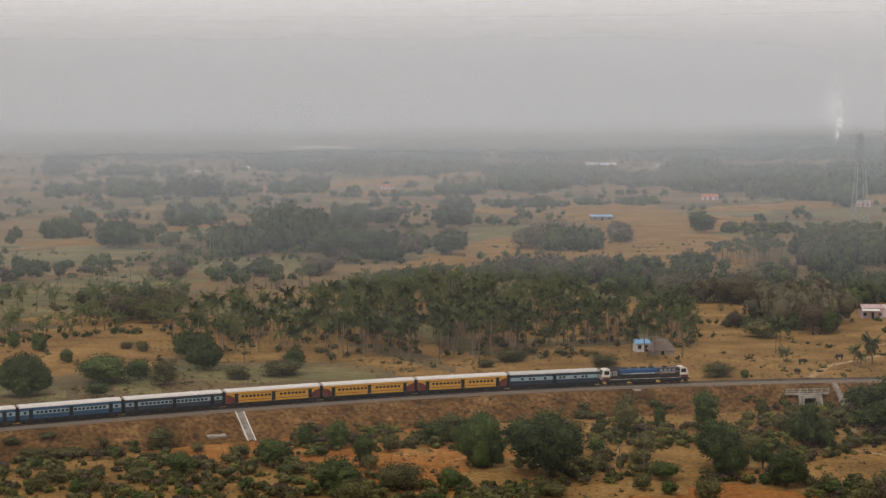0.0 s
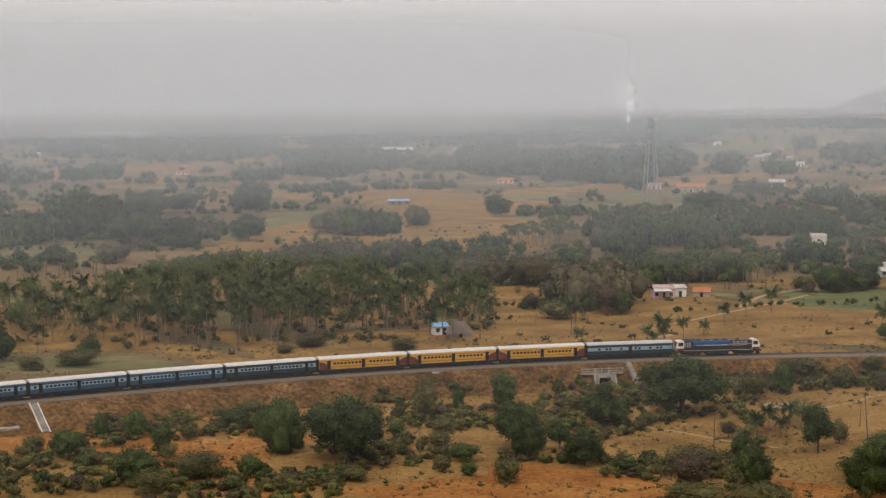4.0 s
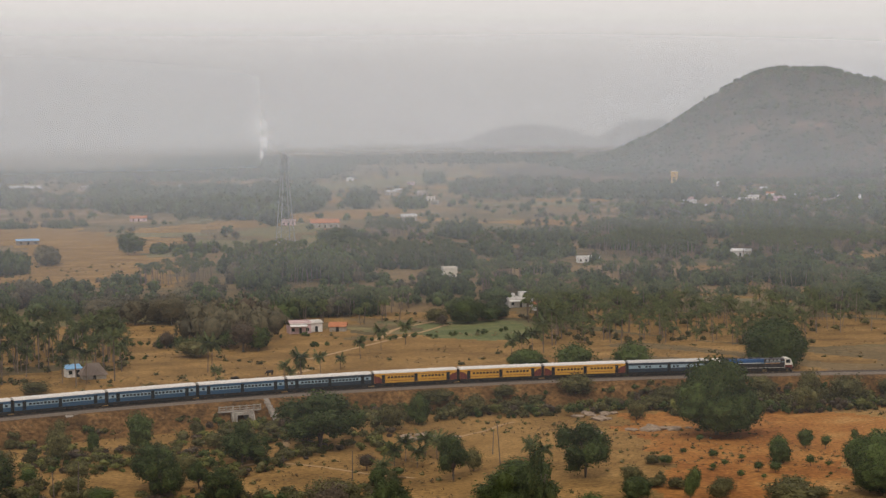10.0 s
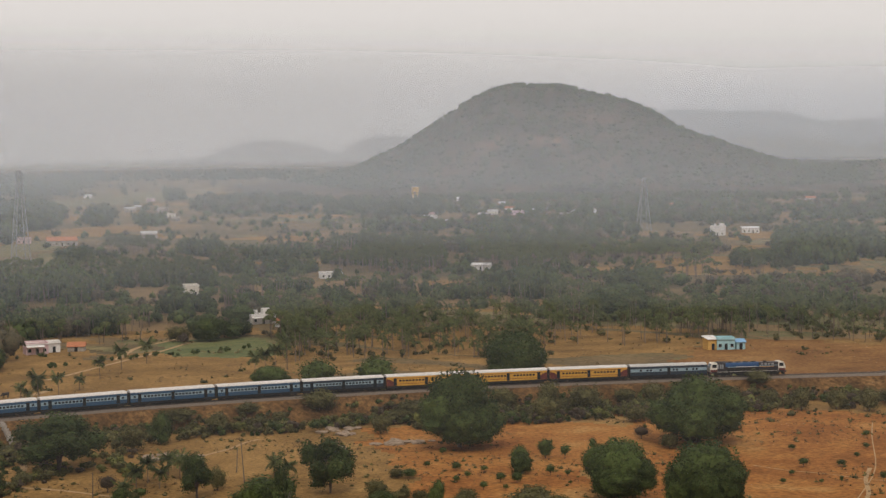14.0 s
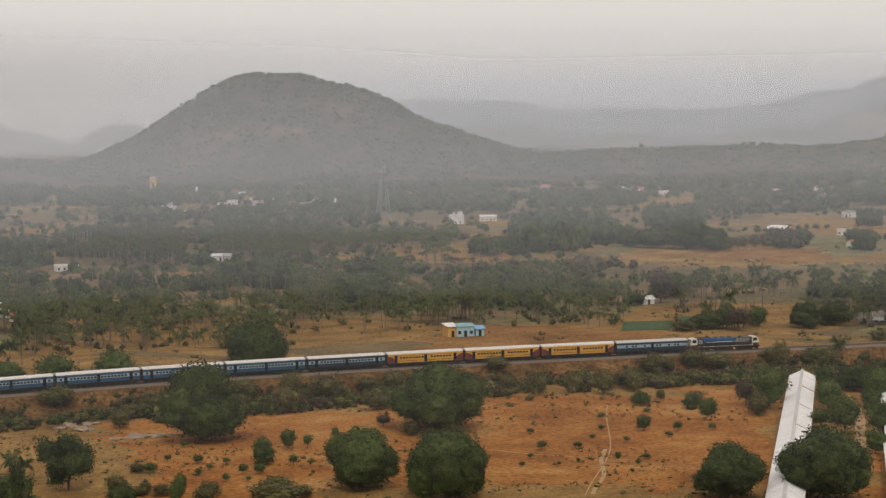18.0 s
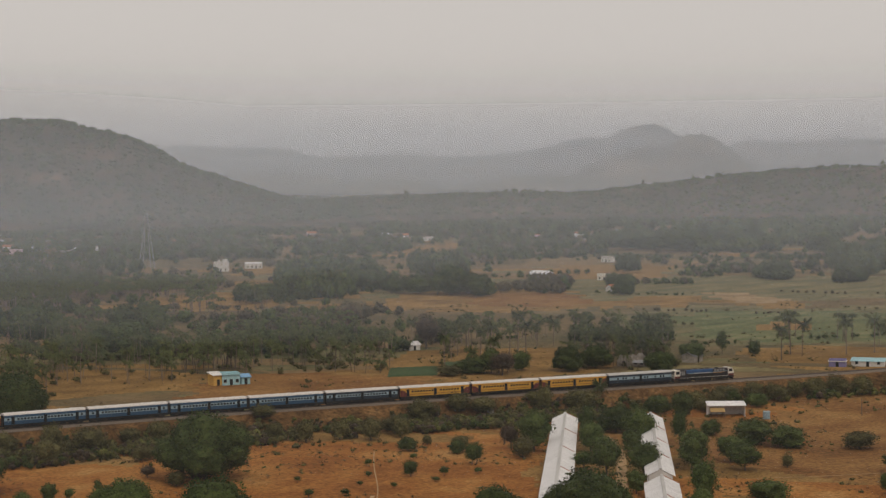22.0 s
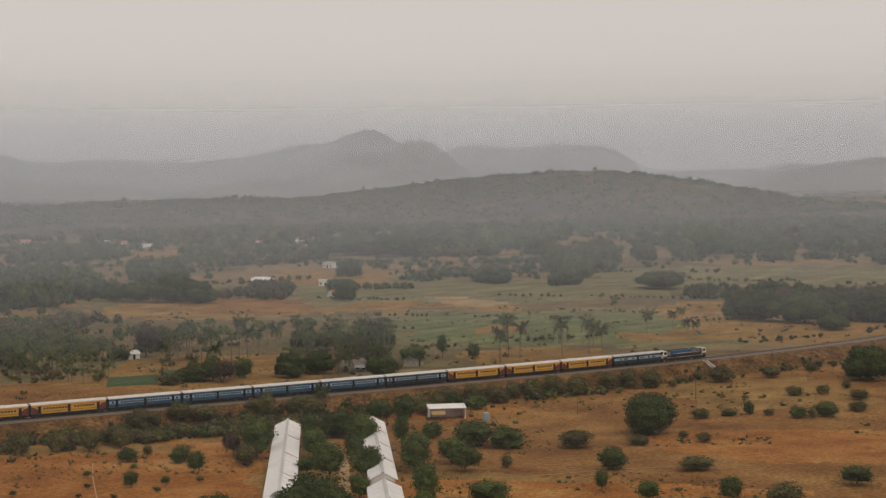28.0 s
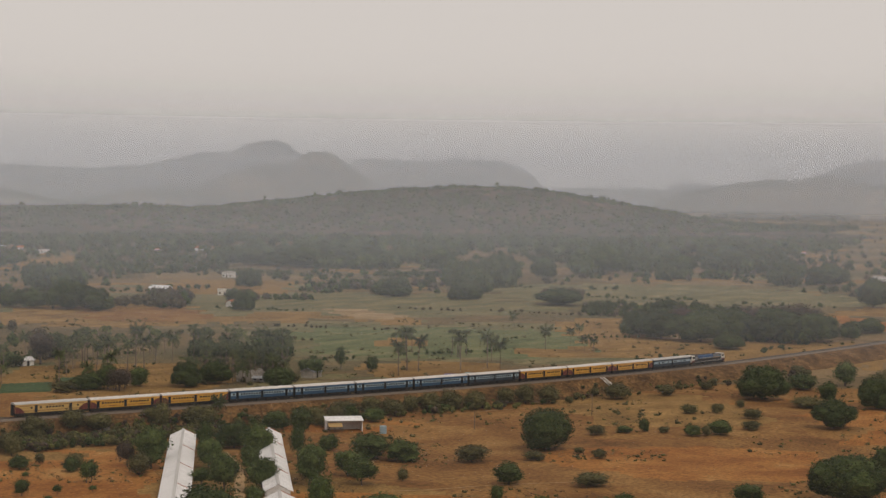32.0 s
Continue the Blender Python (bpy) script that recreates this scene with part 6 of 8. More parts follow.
    plant('bush', 232.8, 375.0, 11.5, 8.0, 0.00)
    plant('bush', 236.6, 357.4, 7.0, 4.2, 0.00)
    plant('bright', 182.8, 281.6, 14.4, 11.5, 0.04)
    plant('bright', 189.6, 263.3, 16.0, 13.3, 0.04)
    plant('tree', 232.7, 325.6, 21.6, 15.5, 0.03)
    plant('dry', 224.8, 337.3, 5.3, 3.3, 0.10)
    plant('bush', 224.0, 324.5, 5.1, 3.9, 0.00)
    plant('dry', 229.6, 324.6, 5.2, 3.9, 0.10)
    plant('sapling', 231.1, 345.4, 1.3, 1.9, 0.20)
    plant('bush', 278.4, 358.8, 5.9, 5.4, 0.00)
    plant('bush', 282.8, 351.1, 6.4, 6.8, 0.00)
    plant('bush', 292.5, 348.9, 5.9, 6.0, 0.00)
    plant('bush', 297.6, 342.3, 6.8, 6.5, 0.00)
    plant('bush', 306.6, 340.8, 6.0, 6.0, 0.00)
    plant('bush', 347.6, 349.8, 6.4, 3.9, 0.00)
    plant('greenbush', 297.4, 309.7, 5.0, 3.7, 0.00)
    plant('dry', 310.7, 303.8, 5.6, 7.1, 0.10)
    plant('bush', 330.1, 314.5, 8.9, 6.0, 0.00)
    plant('bush', 302.6, 292.1, 8.2, 5.8, 0.00)
    plant('greenbush', 292.3, 322.2, 5.9, 3.7, 0.00)
    plant('sapling', 246.7, 309.5, 2.1, 1.6, 0.20)
    plant('sapling', 236.9, 293.3, 3.2, 2.2, 0.20)
    plant('sapling', 244.0, 289.3, 2.9, 1.7, 0.20)
    plant('sapling', 261.9, 302.3, 2.3, 1.6, 0.20)
    plant('sapling', 271.4, 313.2, 2.7, 1.9, 0.20)
    plant('sapling', 253.7, 295.8, 1.8, 1.3, 0.20)
    plant('sapling', 256.8, 287.8, 2.0, 1.5, 0.20)
    plant('sapling', 228.8, 287.1, 1.7, 1.2, 0.20)
    plant('sapling', 221.3, 280.5, 1.9, 1.2, 0.20)
    plant('sapling', 227.7, 276.3, 1.4, 1.2, 0.20)
    plant('sapling', 231.9, 275.0, 1.2, 1.7, 0.20)
    plant('tree', 268.7, 295.3, 3.9, 3.7, 0.03)
    plant('sapling', 273.9, 289.5, 3.1, 2.4, 0.20)
    plant('bright', 288.1, 294.8, 3.7, 5.4, 0.04)
    plant('sapling', 280.6, 285.2, 2.6, 1.6, 0.20)
    plant('sapling', 267.8, 285.8, 2.5, 1.3, 0.20)
    plant('sapling', 240.6, 266.1, 1.6, 1.2, 0.20)
    plant('sapling', 246.2, 269.7, 2.6, 1.4, 0.20)
    plant('sapling', 239.9, 271.6, 1.6, 2.4, 0.20)
    plant('sapling', 233.2, 259.7, 1.4, 1.2, 0.20)
    plant('sapling', 284.5, 311.6, 2.5, 1.7, 0.20)
    plant('bush', 302.5, 326.0, 2.9, 2.9, 0.00)
    plant('tree', 230.2, 229.8, 13.9, 10.3, 0.03)
    plant('tree', 244.4, 218.7, 18.1, 13.4, 0.03)
    plant('bush', 272.9, 367.5, 7.4, 5.4, 0.00)
    plant('bush', 287.5, 375.4, 9.2, 4.0, 0.00)
    plant('bush', 256.3, 379.0, 8.9, 6.0, 0.00)
    plant('bush', 249.3, 381.8, 7.4, 4.5, 0.00)
    plant('bush', 264.7, 377.9, 6.0, 4.5, 0.00)
    plant('bright', 330.8, 296.4, 5.5, 9.6, 0.04)
    plant('tree', 320.8, 286.2, 7.3, 7.3, 0.03)
    plant('bright', 299.6, 269.5, 5.8, 4.5, 0.04)
    plant('tree', 299.1, 262.0, 7.7, 8.1, 0.03)
    plant('tree', 351.8, 304.8, 10.6, 7.3, 0.03)
    plant('tree', 338.6, 285.3, 8.6, 9.3, 0.03)
    plant('tree', 303.0, 254.2, 8.0, 8.1, 0.03)
    plant('tree', 287.3, 243.2, 4.9, 5.2, 0.03)
    plant('bright', 345.1, 277.8, 4.6, 9.0, 0.04)
    plant('tree', 317.3, 251.8, 5.8, 8.2, 0.03)
    plant('bright', 287.5, 224.9, 7.1, 10.1, 0.04)
    plant('tree', 270.5, 211.9, 6.9, 8.2, 0.03)
    plant('tree', 380.8, 305.4, 7.9, 8.3, 0.03)
    plant('tree', 387.3, 319.8, 8.8, 5.3, 0.03)
    plant('tree', 311.2, 296.4, 8.7, 10.1, 0.03)
    plant('dry', 316.9, 312.2, 3.6, 5.2, 0.10)
    plant('bush', 299.8, 310.7, 5.6, 4.5, 0.00)
    plant('bright', 289.8, 294.9, 3.4, 5.2, 0.04)
    plant('bush', 363.7, 342.1, 6.5, 8.2, 0.00)
    plant('bush', 373.4, 337.7, 9.8, 5.9, 0.00)
    plant('bush', 346.5, 350.1, 9.6, 4.8, 0.00)
    plant('tree', 321.5, 273.3, 5.5, 6.9, 0.03)
    plant('bright', 316.8, 279.3, 5.5, 5.5, 0.04)
    plant('bush', 398.6, 311.5, 6.6, 4.3, 0.00)
    plant('bush', 420.6, 320.0, 10.3, 5.2, 0.00)
    plant('tree', 280.0, 251.9, 6.1, 5.0, 0.03)
    plant('bush', 403.4, 318.5, 7.7, 5.7, 0.00)
    plant('bush', 410.8, 316.8, 8.4, 5.1, 0.00)
    plant('bush', 429.9, 317.2, 7.6, 5.2, 0.00)
    plant('bush', 435.7, 314.9, 5.2, 4.6, 0.00)
    plant('bush', 443.4, 311.8, 6.3, 5.3, 0.00)
    plant('bush', 450.4, 309.1, 7.1, 6.1, 0.00)
    plant('bush', 457.4, 306.4, 7.9, 6.5, 0.00)
    plant('bush', 462.4, 300.1, 9.0, 6.1, 0.00)
    plant('bush', 479.6, 299.4, 7.3, 6.3, 0.00)
    plant('bush', 485.5, 295.5, 8.1, 6.7, 0.00)
    plant('bush', 491.2, 290.0, 8.9, 6.3, 0.00)
    plant('bush', 516.5, 278.4, 11.8, 5.7, 0.00)
    plant('bush', 519.2, 288.4, 3.9, 2.7, 0.00)
    plant('bush', 495.3, 284.4, 3.0, 2.6, 0.00)
    plant('greenbush', 365.4, 283.5, 6.3, 4.5, 0.00)
    plant('greenbush', 360.9, 266.4, 13.1, 6.8, 0.00)
    plant('greenbush', 362.7, 257.5, 10.1, 6.1, 0.00)
    plant('tree', 333.4, 252.9, 8.4, 6.3, 0.03)
    plant('tree', 326.3, 243.3, 8.2, 6.4, 0.03)
    plant('bush', 336.4, 238.7, 3.3, 3.4, 0.00)
    plant('tree', 324.2, 256.5, 8.1, 8.4, 0.03)
    plant('greenbush', 417.4, 306.9, 7.7, 4.4, 0.00)
    plant('bush', 373.4, 243.2, 11.0, 5.3, 0.00)
    plant('greenbush', 346.8, 215.4, 8.0, 5.6, 0.00)
    plant('greenbush', 329.4, 207.6, 3.3, 3.2, 0.00)
    plant('bush', 384.9, 231.5, 7.3, 2.6, 0.00)
    plant('round', 404.3, 239.2, 15.1, 11.5, 0.00)
    plant('bush', 435.2, 241.1, 6.5, 3.3, 0.00)
    plant('greenbush', 443.4, 236.4, 5.9, 2.1, 0.00)
    plant('greenbush', 448.7, 232.8, 3.9, 4.0, 0.00)
    plant('bush', 450.5, 227.3, 4.1, 2.1, 0.00)
    plant('greenbush', 450.5, 218.3, 5.9, 3.4, 0.00)
    plant('greenbush', 458.2, 213.1, 7.5, 4.5, 0.00)
    plant('bush', 453.4, 215.3, 3.3, 3.3, 0.00)
    plant('bush', 472.8, 210.0, 6.7, 3.4, 0.00)
    plant('bush', 396.9, 218.9, 4.7, 2.7, 0.00)
    plant('bush', 402.4, 228.0, 3.8, 1.8, 0.00)
    plant('bush', 493.6, 240.3, 7.1, 3.2, 0.00)
    plant('bush', 500.6, 234.0, 5.4, 3.6, 0.00)
    plant('bush', 495.8, 219.9, 7.0, 3.5, 0.00)
    plant('bush', 522.1, 236.0, 3.7, 2.8, 0.00)
    plant('tree', 550.5, 240.6, 18.5, 11.8, 0.03)
    plant('bush', 539.2, 219.6, 15.5, 3.8, 0.00)
    plant('tree', 493.3, 192.8, 13.4, 8.7, 0.03)
    plant('tree', 604.4, 232.2, 8.4, 8.9, 0.03)
    plant('tree', 556.2, 219.6, 7.8, 7.0, 0.03)
    plant('tree', 548.7, 199.7, 13.7, 10.3, 0.03)
    plant('tree', 375.5, 142.8, 19.0, 11.1, 0.03)
    plant('tree', 359.4, 160.0, 7.9, 4.4, 0.03)
    plant('tree', 425.7, 151.7, 8.8, 6.2, 0.03)
    plant('bush', 466.6, 303.0, 7.2, 5.8, 0.00)
    plant('bush', 457.7, 305.8, 8.9, 5.8, 0.00)
    plant('bush', 449.6, 308.9, 7.1, 5.3, 0.00)
    plant('bush', 432.6, 309.9, 7.9, 5.2, 0.00)
    plant('bush', 428.2, 316.3, 6.2, 4.5, 0.00)
    plant('greenbush', 418.6, 316.6, 6.1, 4.5, 0.00)
    plant('bush', 364.0, 346.1, 6.9, 3.6, 0.00)
    plant('bush', 375.3, 338.0, 13.1, 5.9, 0.00)
    plant('bush', 340.2, 353.3, 9.6, 5.8, 0.00)
    plant('bush', 327.9, 355.6, 11.0, 6.3, 0.00)
    plant('bush', 310.2, 347.0, 9.1, 5.5, 0.00)
    plant('bush', 638.8, 265.1, 6.7, 3.2, 0.00)
    plant('bush', 561.6, 267.0, 6.1, 2.8, 0.00)
    plant('bush', 537.0, 270.1, 7.8, 3.5, 0.00)
    plant('greenbush', 586.7, 241.2, 12.4, 6.2, 0.00)
    plant('bush', 601.8, 217.5, 10.4, 7.1, 0.00)
    # trees and bushes beyond the line
    plant('greenbush', 410.8, 410.7, 8.2, 9.1, 0.00)
    plant('dry', 417.8, 409.9, 6.7, 6.7, 0.10)
    plant('greenbush', 425.5, 410.9, 7.9, 6.9, 0.00)
    plant('bush', 394.0, 413.8, 10.7, 3.8, 0.00)
    plant('tree', -100.1, 411.2, 12.6, 10.0, 0.03)
    plant('bright', -81.4, 405.5, 6.7, 3.8, 0.04)
    plant('greenbush', -84.0, 427.9, 14.4, 7.1, 0.00)
    plant('greenbush', -76.4, 432.5, 7.4, 5.5, 0.00)
    plant('bush', -68.4, 422.4, 8.6, 6.7, 0.00)
    plant('tree', -62.1, 449.1, 9.1, 9.5, 0.03)
    plant('bush', -51.4, 430.7, 7.3, 3.7, 0.00)
    plant('bush', -40.9, 438.9, 12.0, 4.6, 0.00)
    plant('tree', -39.1, 452.4, 6.2, 4.8, 0.03)
    plant('greenbush', -101.8, 467.0, 4.0, 3.8, 0.00)
    plant('greenbush', -113.8, 487.2, 4.9, 5.2, 0.00)
    plant('greenbush', -122.4, 492.9, 4.9, 5.3, 0.00)
    plant('dry', -104.3, 556.3, 6.6, 7.8, 0.10)
    plant('dry', -105.9, 596.7, 7.1, 7.1, 0.10)
    plant('bush', -93.5, 556.8, 15.4, 8.5, 0.00)
    plant('bush', -90.0, 491.9, 4.9, 2.1, 0.00)
    plant('bush', -84.7, 486.8, 4.8, 3.2, 0.00)
    plant('bush', 69.2, 435.0, 10.3, 3.8, 0.00)
    plant('greenbush', 75.7, 432.8, 2.7, 2.2, 0.00)
    plant('dry', 110.9, 518.3, 13.0, 10.5, 0.10)
    plant('bush', 94.8, 512.0, 14.2, 5.4, 0.00)
    plant('dry', 91.1, 539.5, 7.1, 5.7, 0.10)
    plant('tree', 115.4, 517.8, 6.9, 7.6, 0.03)
    plant('bush', 18.3, 463.0, 9.0, 3.6, 0.00)
    plant('bush', 11.3, 453.9, 5.9, 2.4, 0.00)
    plant('dry', 17.0, 488.5, 4.8, 2.6, 0.10)
    plant('bush', 42.3, 451.4, 8.8, 3.6, 0.00)
    plant('greenbush', 182.7, 430.2, 12.4, 9.2, 0.00)
    plant('greenbush', 197.1, 425.0, 12.4, 9.6, 0.00)
    plant('bright', 176.8, 450.2, 11.3, 5.4, 0.04)
    plant('round', 239.7, 423.8, 17.5, 13.4, 0.00)
    plant('tree', 199.3, 563.2, 11.6, 8.8, 0.03)
    plant('greenbush', 205.7, 596.7, 8.2, 6.2, 0.00)
    plant('bush', 189.4, 567.4, 9.7, 5.9, 0.00)
    plant('dry', 187.6, 556.0, 5.0, 4.2, 0.10)
    plant('greenbush', 230.6, 616.3, 12.8, 7.7, 0.00)
    plant('bush', 229.4, 552.4, 5.8, 3.9, 0.00)
    plant('tree', 251.4, 443.4, 18.9, 11.3, 0.03)
    plant('tree', 360.8, 554.4, 31.1, 14.2, 0.03)
    plant('dry', 409.1, 403.8, 9.3, 8.6, 0.10)
    plant('tree', 453.3, 373.2, 11.4, 7.7, 0.03)
    plant('greenbush', 408.1, 414.7, 9.4, 5.7, 0.00)
    plant('bush', 425.1, 359.0, 7.2, 3.3, 0.00)
    plant('bush', 431.6, 353.1, 5.4, 2.6, 0.00)
    plant('dry', 492.0, 578.6, 12.3, 11.1, 0.10)
    plant('tree', 381.6, 664.2, 22.4, 12.5, 0.03)
    plant('greenbush', 368.8, 607.9, 7.9, 5.1, 0.00)
    plant('dry', 411.7, 408.0, 7.5, 6.4, 0.10)
    plant('dry', 455.1, 490.2, 13.9, 14.4, 0.10)
    plant('tree', 450.5, 399.4, 11.7, 7.9, 0.03)
    plant('tree', 436.6, 399.7, 11.5, 8.5, 0.03)
    plant('greenbush', 513.5, 378.8, 5.8, 5.8, 0.00)
    plant('tree', 487.4, 385.0, 8.5, 6.9, 0.03)
    plant('bright', 510.3, 390.7, 4.2, 9.2, 0.04)
    plant('bush', 473.9, 383.4, 5.9, 2.8, 0.00)
    plant('greenbush', 496.7, 396.6, 6.2, 5.0, 0.00)
    plant('tree', 404.0, 414.5, 9.4, 4.9, 0.03)
    # tree belts across the eastern fields
    plant('tree', 722.4, 378.5, 18.5, 12.0, 0.03)
    plant('tree', 711.2, 361.1, 20.7, 13.0, 0.03)
    plant('dry', 769.1, 379.8, 19.5, 12.6, 0.10)
    plant('tree', 709.9, 340.6, 23.0, 14.1, 0.03)
    plant('tree', 737.0, 339.4, 23.7, 15.9, 0.03)
    plant('dry', 766.2, 341.2, 24.5, 15.0, 0.10)
    plant('tree', 739.2, 318.0, 26.1, 15.7, 0.03)
    plant('dry', 783.1, 325.4, 24.8, 16.6, 0.10)
    plant('tree', 751.2, 303.9, 23.7, 13.2, 0.03)
    plant('tree', 690.1, 317.7, 14.8, 7.4, 0.03)
    plant('tree', 996.5, 366.4, 20.7, 17.3, 0.03)
    plant('tree', 817.7, 301.8, 14.2, 7.4, 0.03)
    plant('tree', 1257.1, 532.4, 31.0, 17.8, 0.03)
    plant('tree', 1222.5, 484.4, 29.9, 16.2, 0.03)
    plant('tree', 1383.5, 643.5, 44.6, 22.3, 0.03)
    plant('tree', 1258.1, 624.5, 31.9, 18.3, 0.03)
    plant('tree', 1254.4, 689.3, 41.8, 23.3, 0.03)
    plant('tree', 1184.0, 706.5, 20.6, 15.2, 0.03)
    plant('tree', 1121.3, 709.2, 34.5, 19.4, 0.03)
    plant('tree', 903.3, 591.9, 17.5, 11.2, 0.03)
    plant('tree', 887.6, 517.8, 30.0, 10.0, 0.03)
    plant('tree', 1193.5, 810.4, 28.1, 18.8, 0.03)
    plant('tree', 889.3, 638.0, 21.3, 11.4, 0.03)
    plant('tree', 1221.5, 925.7, 59.7, 22.4, 0.03)
    plant('tree', 1162.2, 929.0, 58.0, 19.3, 0.03)
    plant('tree', 1164.5, 981.2, 44.5, 17.8, 0.03)
    plant('tree', 677.9, 708.8, 22.3, 16.0, 0.03)
    plant('tree', 666.8, 675.8, 18.5, 12.4, 0.03)
    plant('tree', 663.1, 719.6, 19.1, 9.6, 0.03)
    plant('tree', 728.4, 625.5, 12.5, 9.4, 0.03)
    plant('tree', 850.3, 428.5, 18.6, 9.3, 0.03)
    # palms that stand apart
    palm(121.2, 465.3, 6.1, 2.2)
    palm(109.4, 451.8, 4.0, 1.8)
    palm(114.0, 457.7, 5.0, 1.8)
    palm(139.7, 489.7, 6.1, 2.2)
    palm(150.2, 503.4, 7.3, 2.6)
    palm(160.7, 512.0, 7.5, 2.7)
    palm(128.9, 472.5, 4.2, 1.8)
    palm(178.1, 465.6, 7.6, 2.7)
    palm(183.5, 471.0, 7.7, 2.8)
    palm(193.4, 478.8, 10.6, 3.2)
    palm(191.9, 484.0, 6.9, 2.5)
    palm(91.5, 474.7, 9.9, 3.2)
    palm(107.8, 344.2, 5.5, 2.3)
    palm(114.1, 350.1, 4.9, 2.3)
    palm(97.1, 326.2, 4.7, 2.3)
    palm(132.4, 335.6, 4.5, 2.3)
    palm(108.2, 337.7, 4.7, 2.3)
    palm(114.8, 344.5, 5.3, 2.3)
    palm(104.4, 341.2, 4.7, 2.3)
    palm(131.9, 326.7, 4.9, 2.3)
    palm(108.3, 454.3, 5.3, 1.9)
    palm(112.9, 454.7, 7.8, 2.8)
    palm(92.8, 475.5, 9.6, 3.2)
    palm(69.9, 507.1, 11.9, 3.2)
    palm(383.9, 338.9, 7.8, 2.8)
    palm(442.6, 442.8, 13.7, 3.2)
    palm(444.8, 454.9, 13.1, 3.2)
    palm(443.5, 434.0, 13.6, 3.2)
    palm(447.8, 430.0, 14.4, 3.2)
    palm(455.5, 441.6, 16.8, 3.2)
    palm(490.3, 456.1, 10.6, 3.2)
    palm(485.9, 460.7, 9.8, 3.2)
    palm(508.5, 363.2, 12.4, 3.2)
    palm(524.3, 370.6, 15.3, 3.2)
    palm(522.9, 364.5, 13.1, 3.2)
    palm(538.7, 356.4, 13.3, 3.2)
    palm(551.1, 352.5, 13.4, 3.2)
    palm(574.9, 365.7, 9.0, 3.2)
    palm(550.0, 346.1, 11.2, 3.2)
    palm(637.3, 378.4, 9.8, 3.2)
    palm(664.6, 381.6, 7.6, 2.7)
    palm(691.2, 392.5, 6.8, 2.5)
    palm(637.3, 359.1, 7.3, 2.6)
    palm(639.2, 356.1, 6.3, 2.3)
    palm(452.5, 476.8, 10.9, 3.2)
    palm(472.8, 517.8, 9.3, 3.2)
    palm(729.4, 451.0, 7.4, 2.7)
    palm(53.9, 461.5, 11.5, 3.0)
    palm(57.2, 466.5, 9.5, 2.8)
    palm(64.6, 466.0, 13.5, 3.2)
    palm(51.0, 467.0, 8.0, 2.8)
    palm(202.7, 494.8, 12.4, 3.2)
    palm(210.1, 508.2, 10.9, 3.2)
    palm(89.4, 453.4, 4.6, 1.8)
    # coconut groves: bearings, distances, how many, height
    grove(-4.2, 5.2, 466, 568, 120, 12.5)
    grove(-8.4, -4.2, 464, 571, 34, 11.0)
    grove(-14.4, -8.4, 525, 641, 40, 9.0)
    grove(5.2, 8.3, 482, 550, 22, 13.0)
    grove(-3.4, 4.0, 566, 633, 60, 12.0)
    grove(21.8, 31.2, 537, 652, 120, 11.0)
    grove(30.6, 37.5, 568, 726, 70, 11.0)
    grove(37.7, 41.8, 584, 683, 42, 11.0)
    grove(43.3, 45.3, 591, 691, 12, 12.0)
    grove(47.7, 50.9, 610, 709, 24, 12.0)
    grove(47.5, 50.7, 597, 653, 28, 11.0)
    # stands of trees: bearings, distances, how many, height
    stand("mixed", 14.3, 23.2, 3057, 3587, 510, 10)
    stand("mixed", 55.0, 69.2, 2831, 3322, 1079, 9)
    stand("mixed", 9.0, 14.3, 2634, 3557, 532, 10)
    stand("mixed", 13.8, 15.8, 2571, 3407, 180, 10)
    stand("mixed", -12.8, -3.4, 2539, 2808, 334, 9)
    stand("mixed", 1.4, 15.7, 2347, 2897, 1127, 10)
    stand("mango", 18.1, 18.7, 2108, 2432, 35, 10)
    stand("mixed", 55.0, 69.3, 2066, 2590, 1331, 9)
    stand("mixed", 25.4, 37.5, 2014, 2391, 642, 8)
    stand("mixed", -6.2, -3.5, 1954, 2471, 157, 9)
    stand("mango", -12.8, -11.8, 1915, 2731, 147, 10)
    stand("mango", -11.2, -9.5, 1894, 2086, 68, 9)
    stand("mango", -9.1, -8.5, 1881, 2069, 25, 9)
    stand("mixed", -3.5, 1.4, 1833, 2931, 725, 10)
    stand("mixed", 42.4, 48.3, 1804, 2074, 266, 8)
    stand("mango", 66.6, 67.4, 1745, 2048, 34, 11)
    stand("mixed", 18.9, 23.2, 1650, 2235, 342, 10)
    stand("mango", 23.2, 25.4, 1629, 1850, 65, 10)
    stand("mixed", 27.2, 32.7, 1605, 1873, 207, 8)
    stand("mixed", 58.3, 69.3, 1601, 1827, 245, 8)
    stand("mango", 25.2, 27.2, 1571, 1835, 92, 10)
    stand("mango", 48.3, 51.6, 1519, 1794, 97, 12)
    stand("mixed", 5.5, 7.5, 1518, 1819, 82, 10)
    stand("mango", -4.9, -3.9, 1517, 1545, 7, 12)
    stand("mango", 54.4, 56.7, 1509, 2036, 96, 13)
    stand("mango", 61.4, 63.4, 1464, 1920, 104, 11)
    stand("mixed", 38.2, 42.4, 1462, 1796, 246, 9)
    stand("mango", 15.5, 16.5, 1460, 1635, 15, 14)
    stand("mango", 64.9, 66.3, 1453, 1897, 76, 12)
    stand("mango", 17.3, 18.1, 1447, 1516, 11, 10)
    stand("mixed", 31.6, 35.6, 1438, 1798, 159, 9)
    stand("mixed", -5.7, -3.8, 1435, 1579, 35, 10)
    stand("mango", 13.3, 14.7, 1433, 1933, 72, 13)
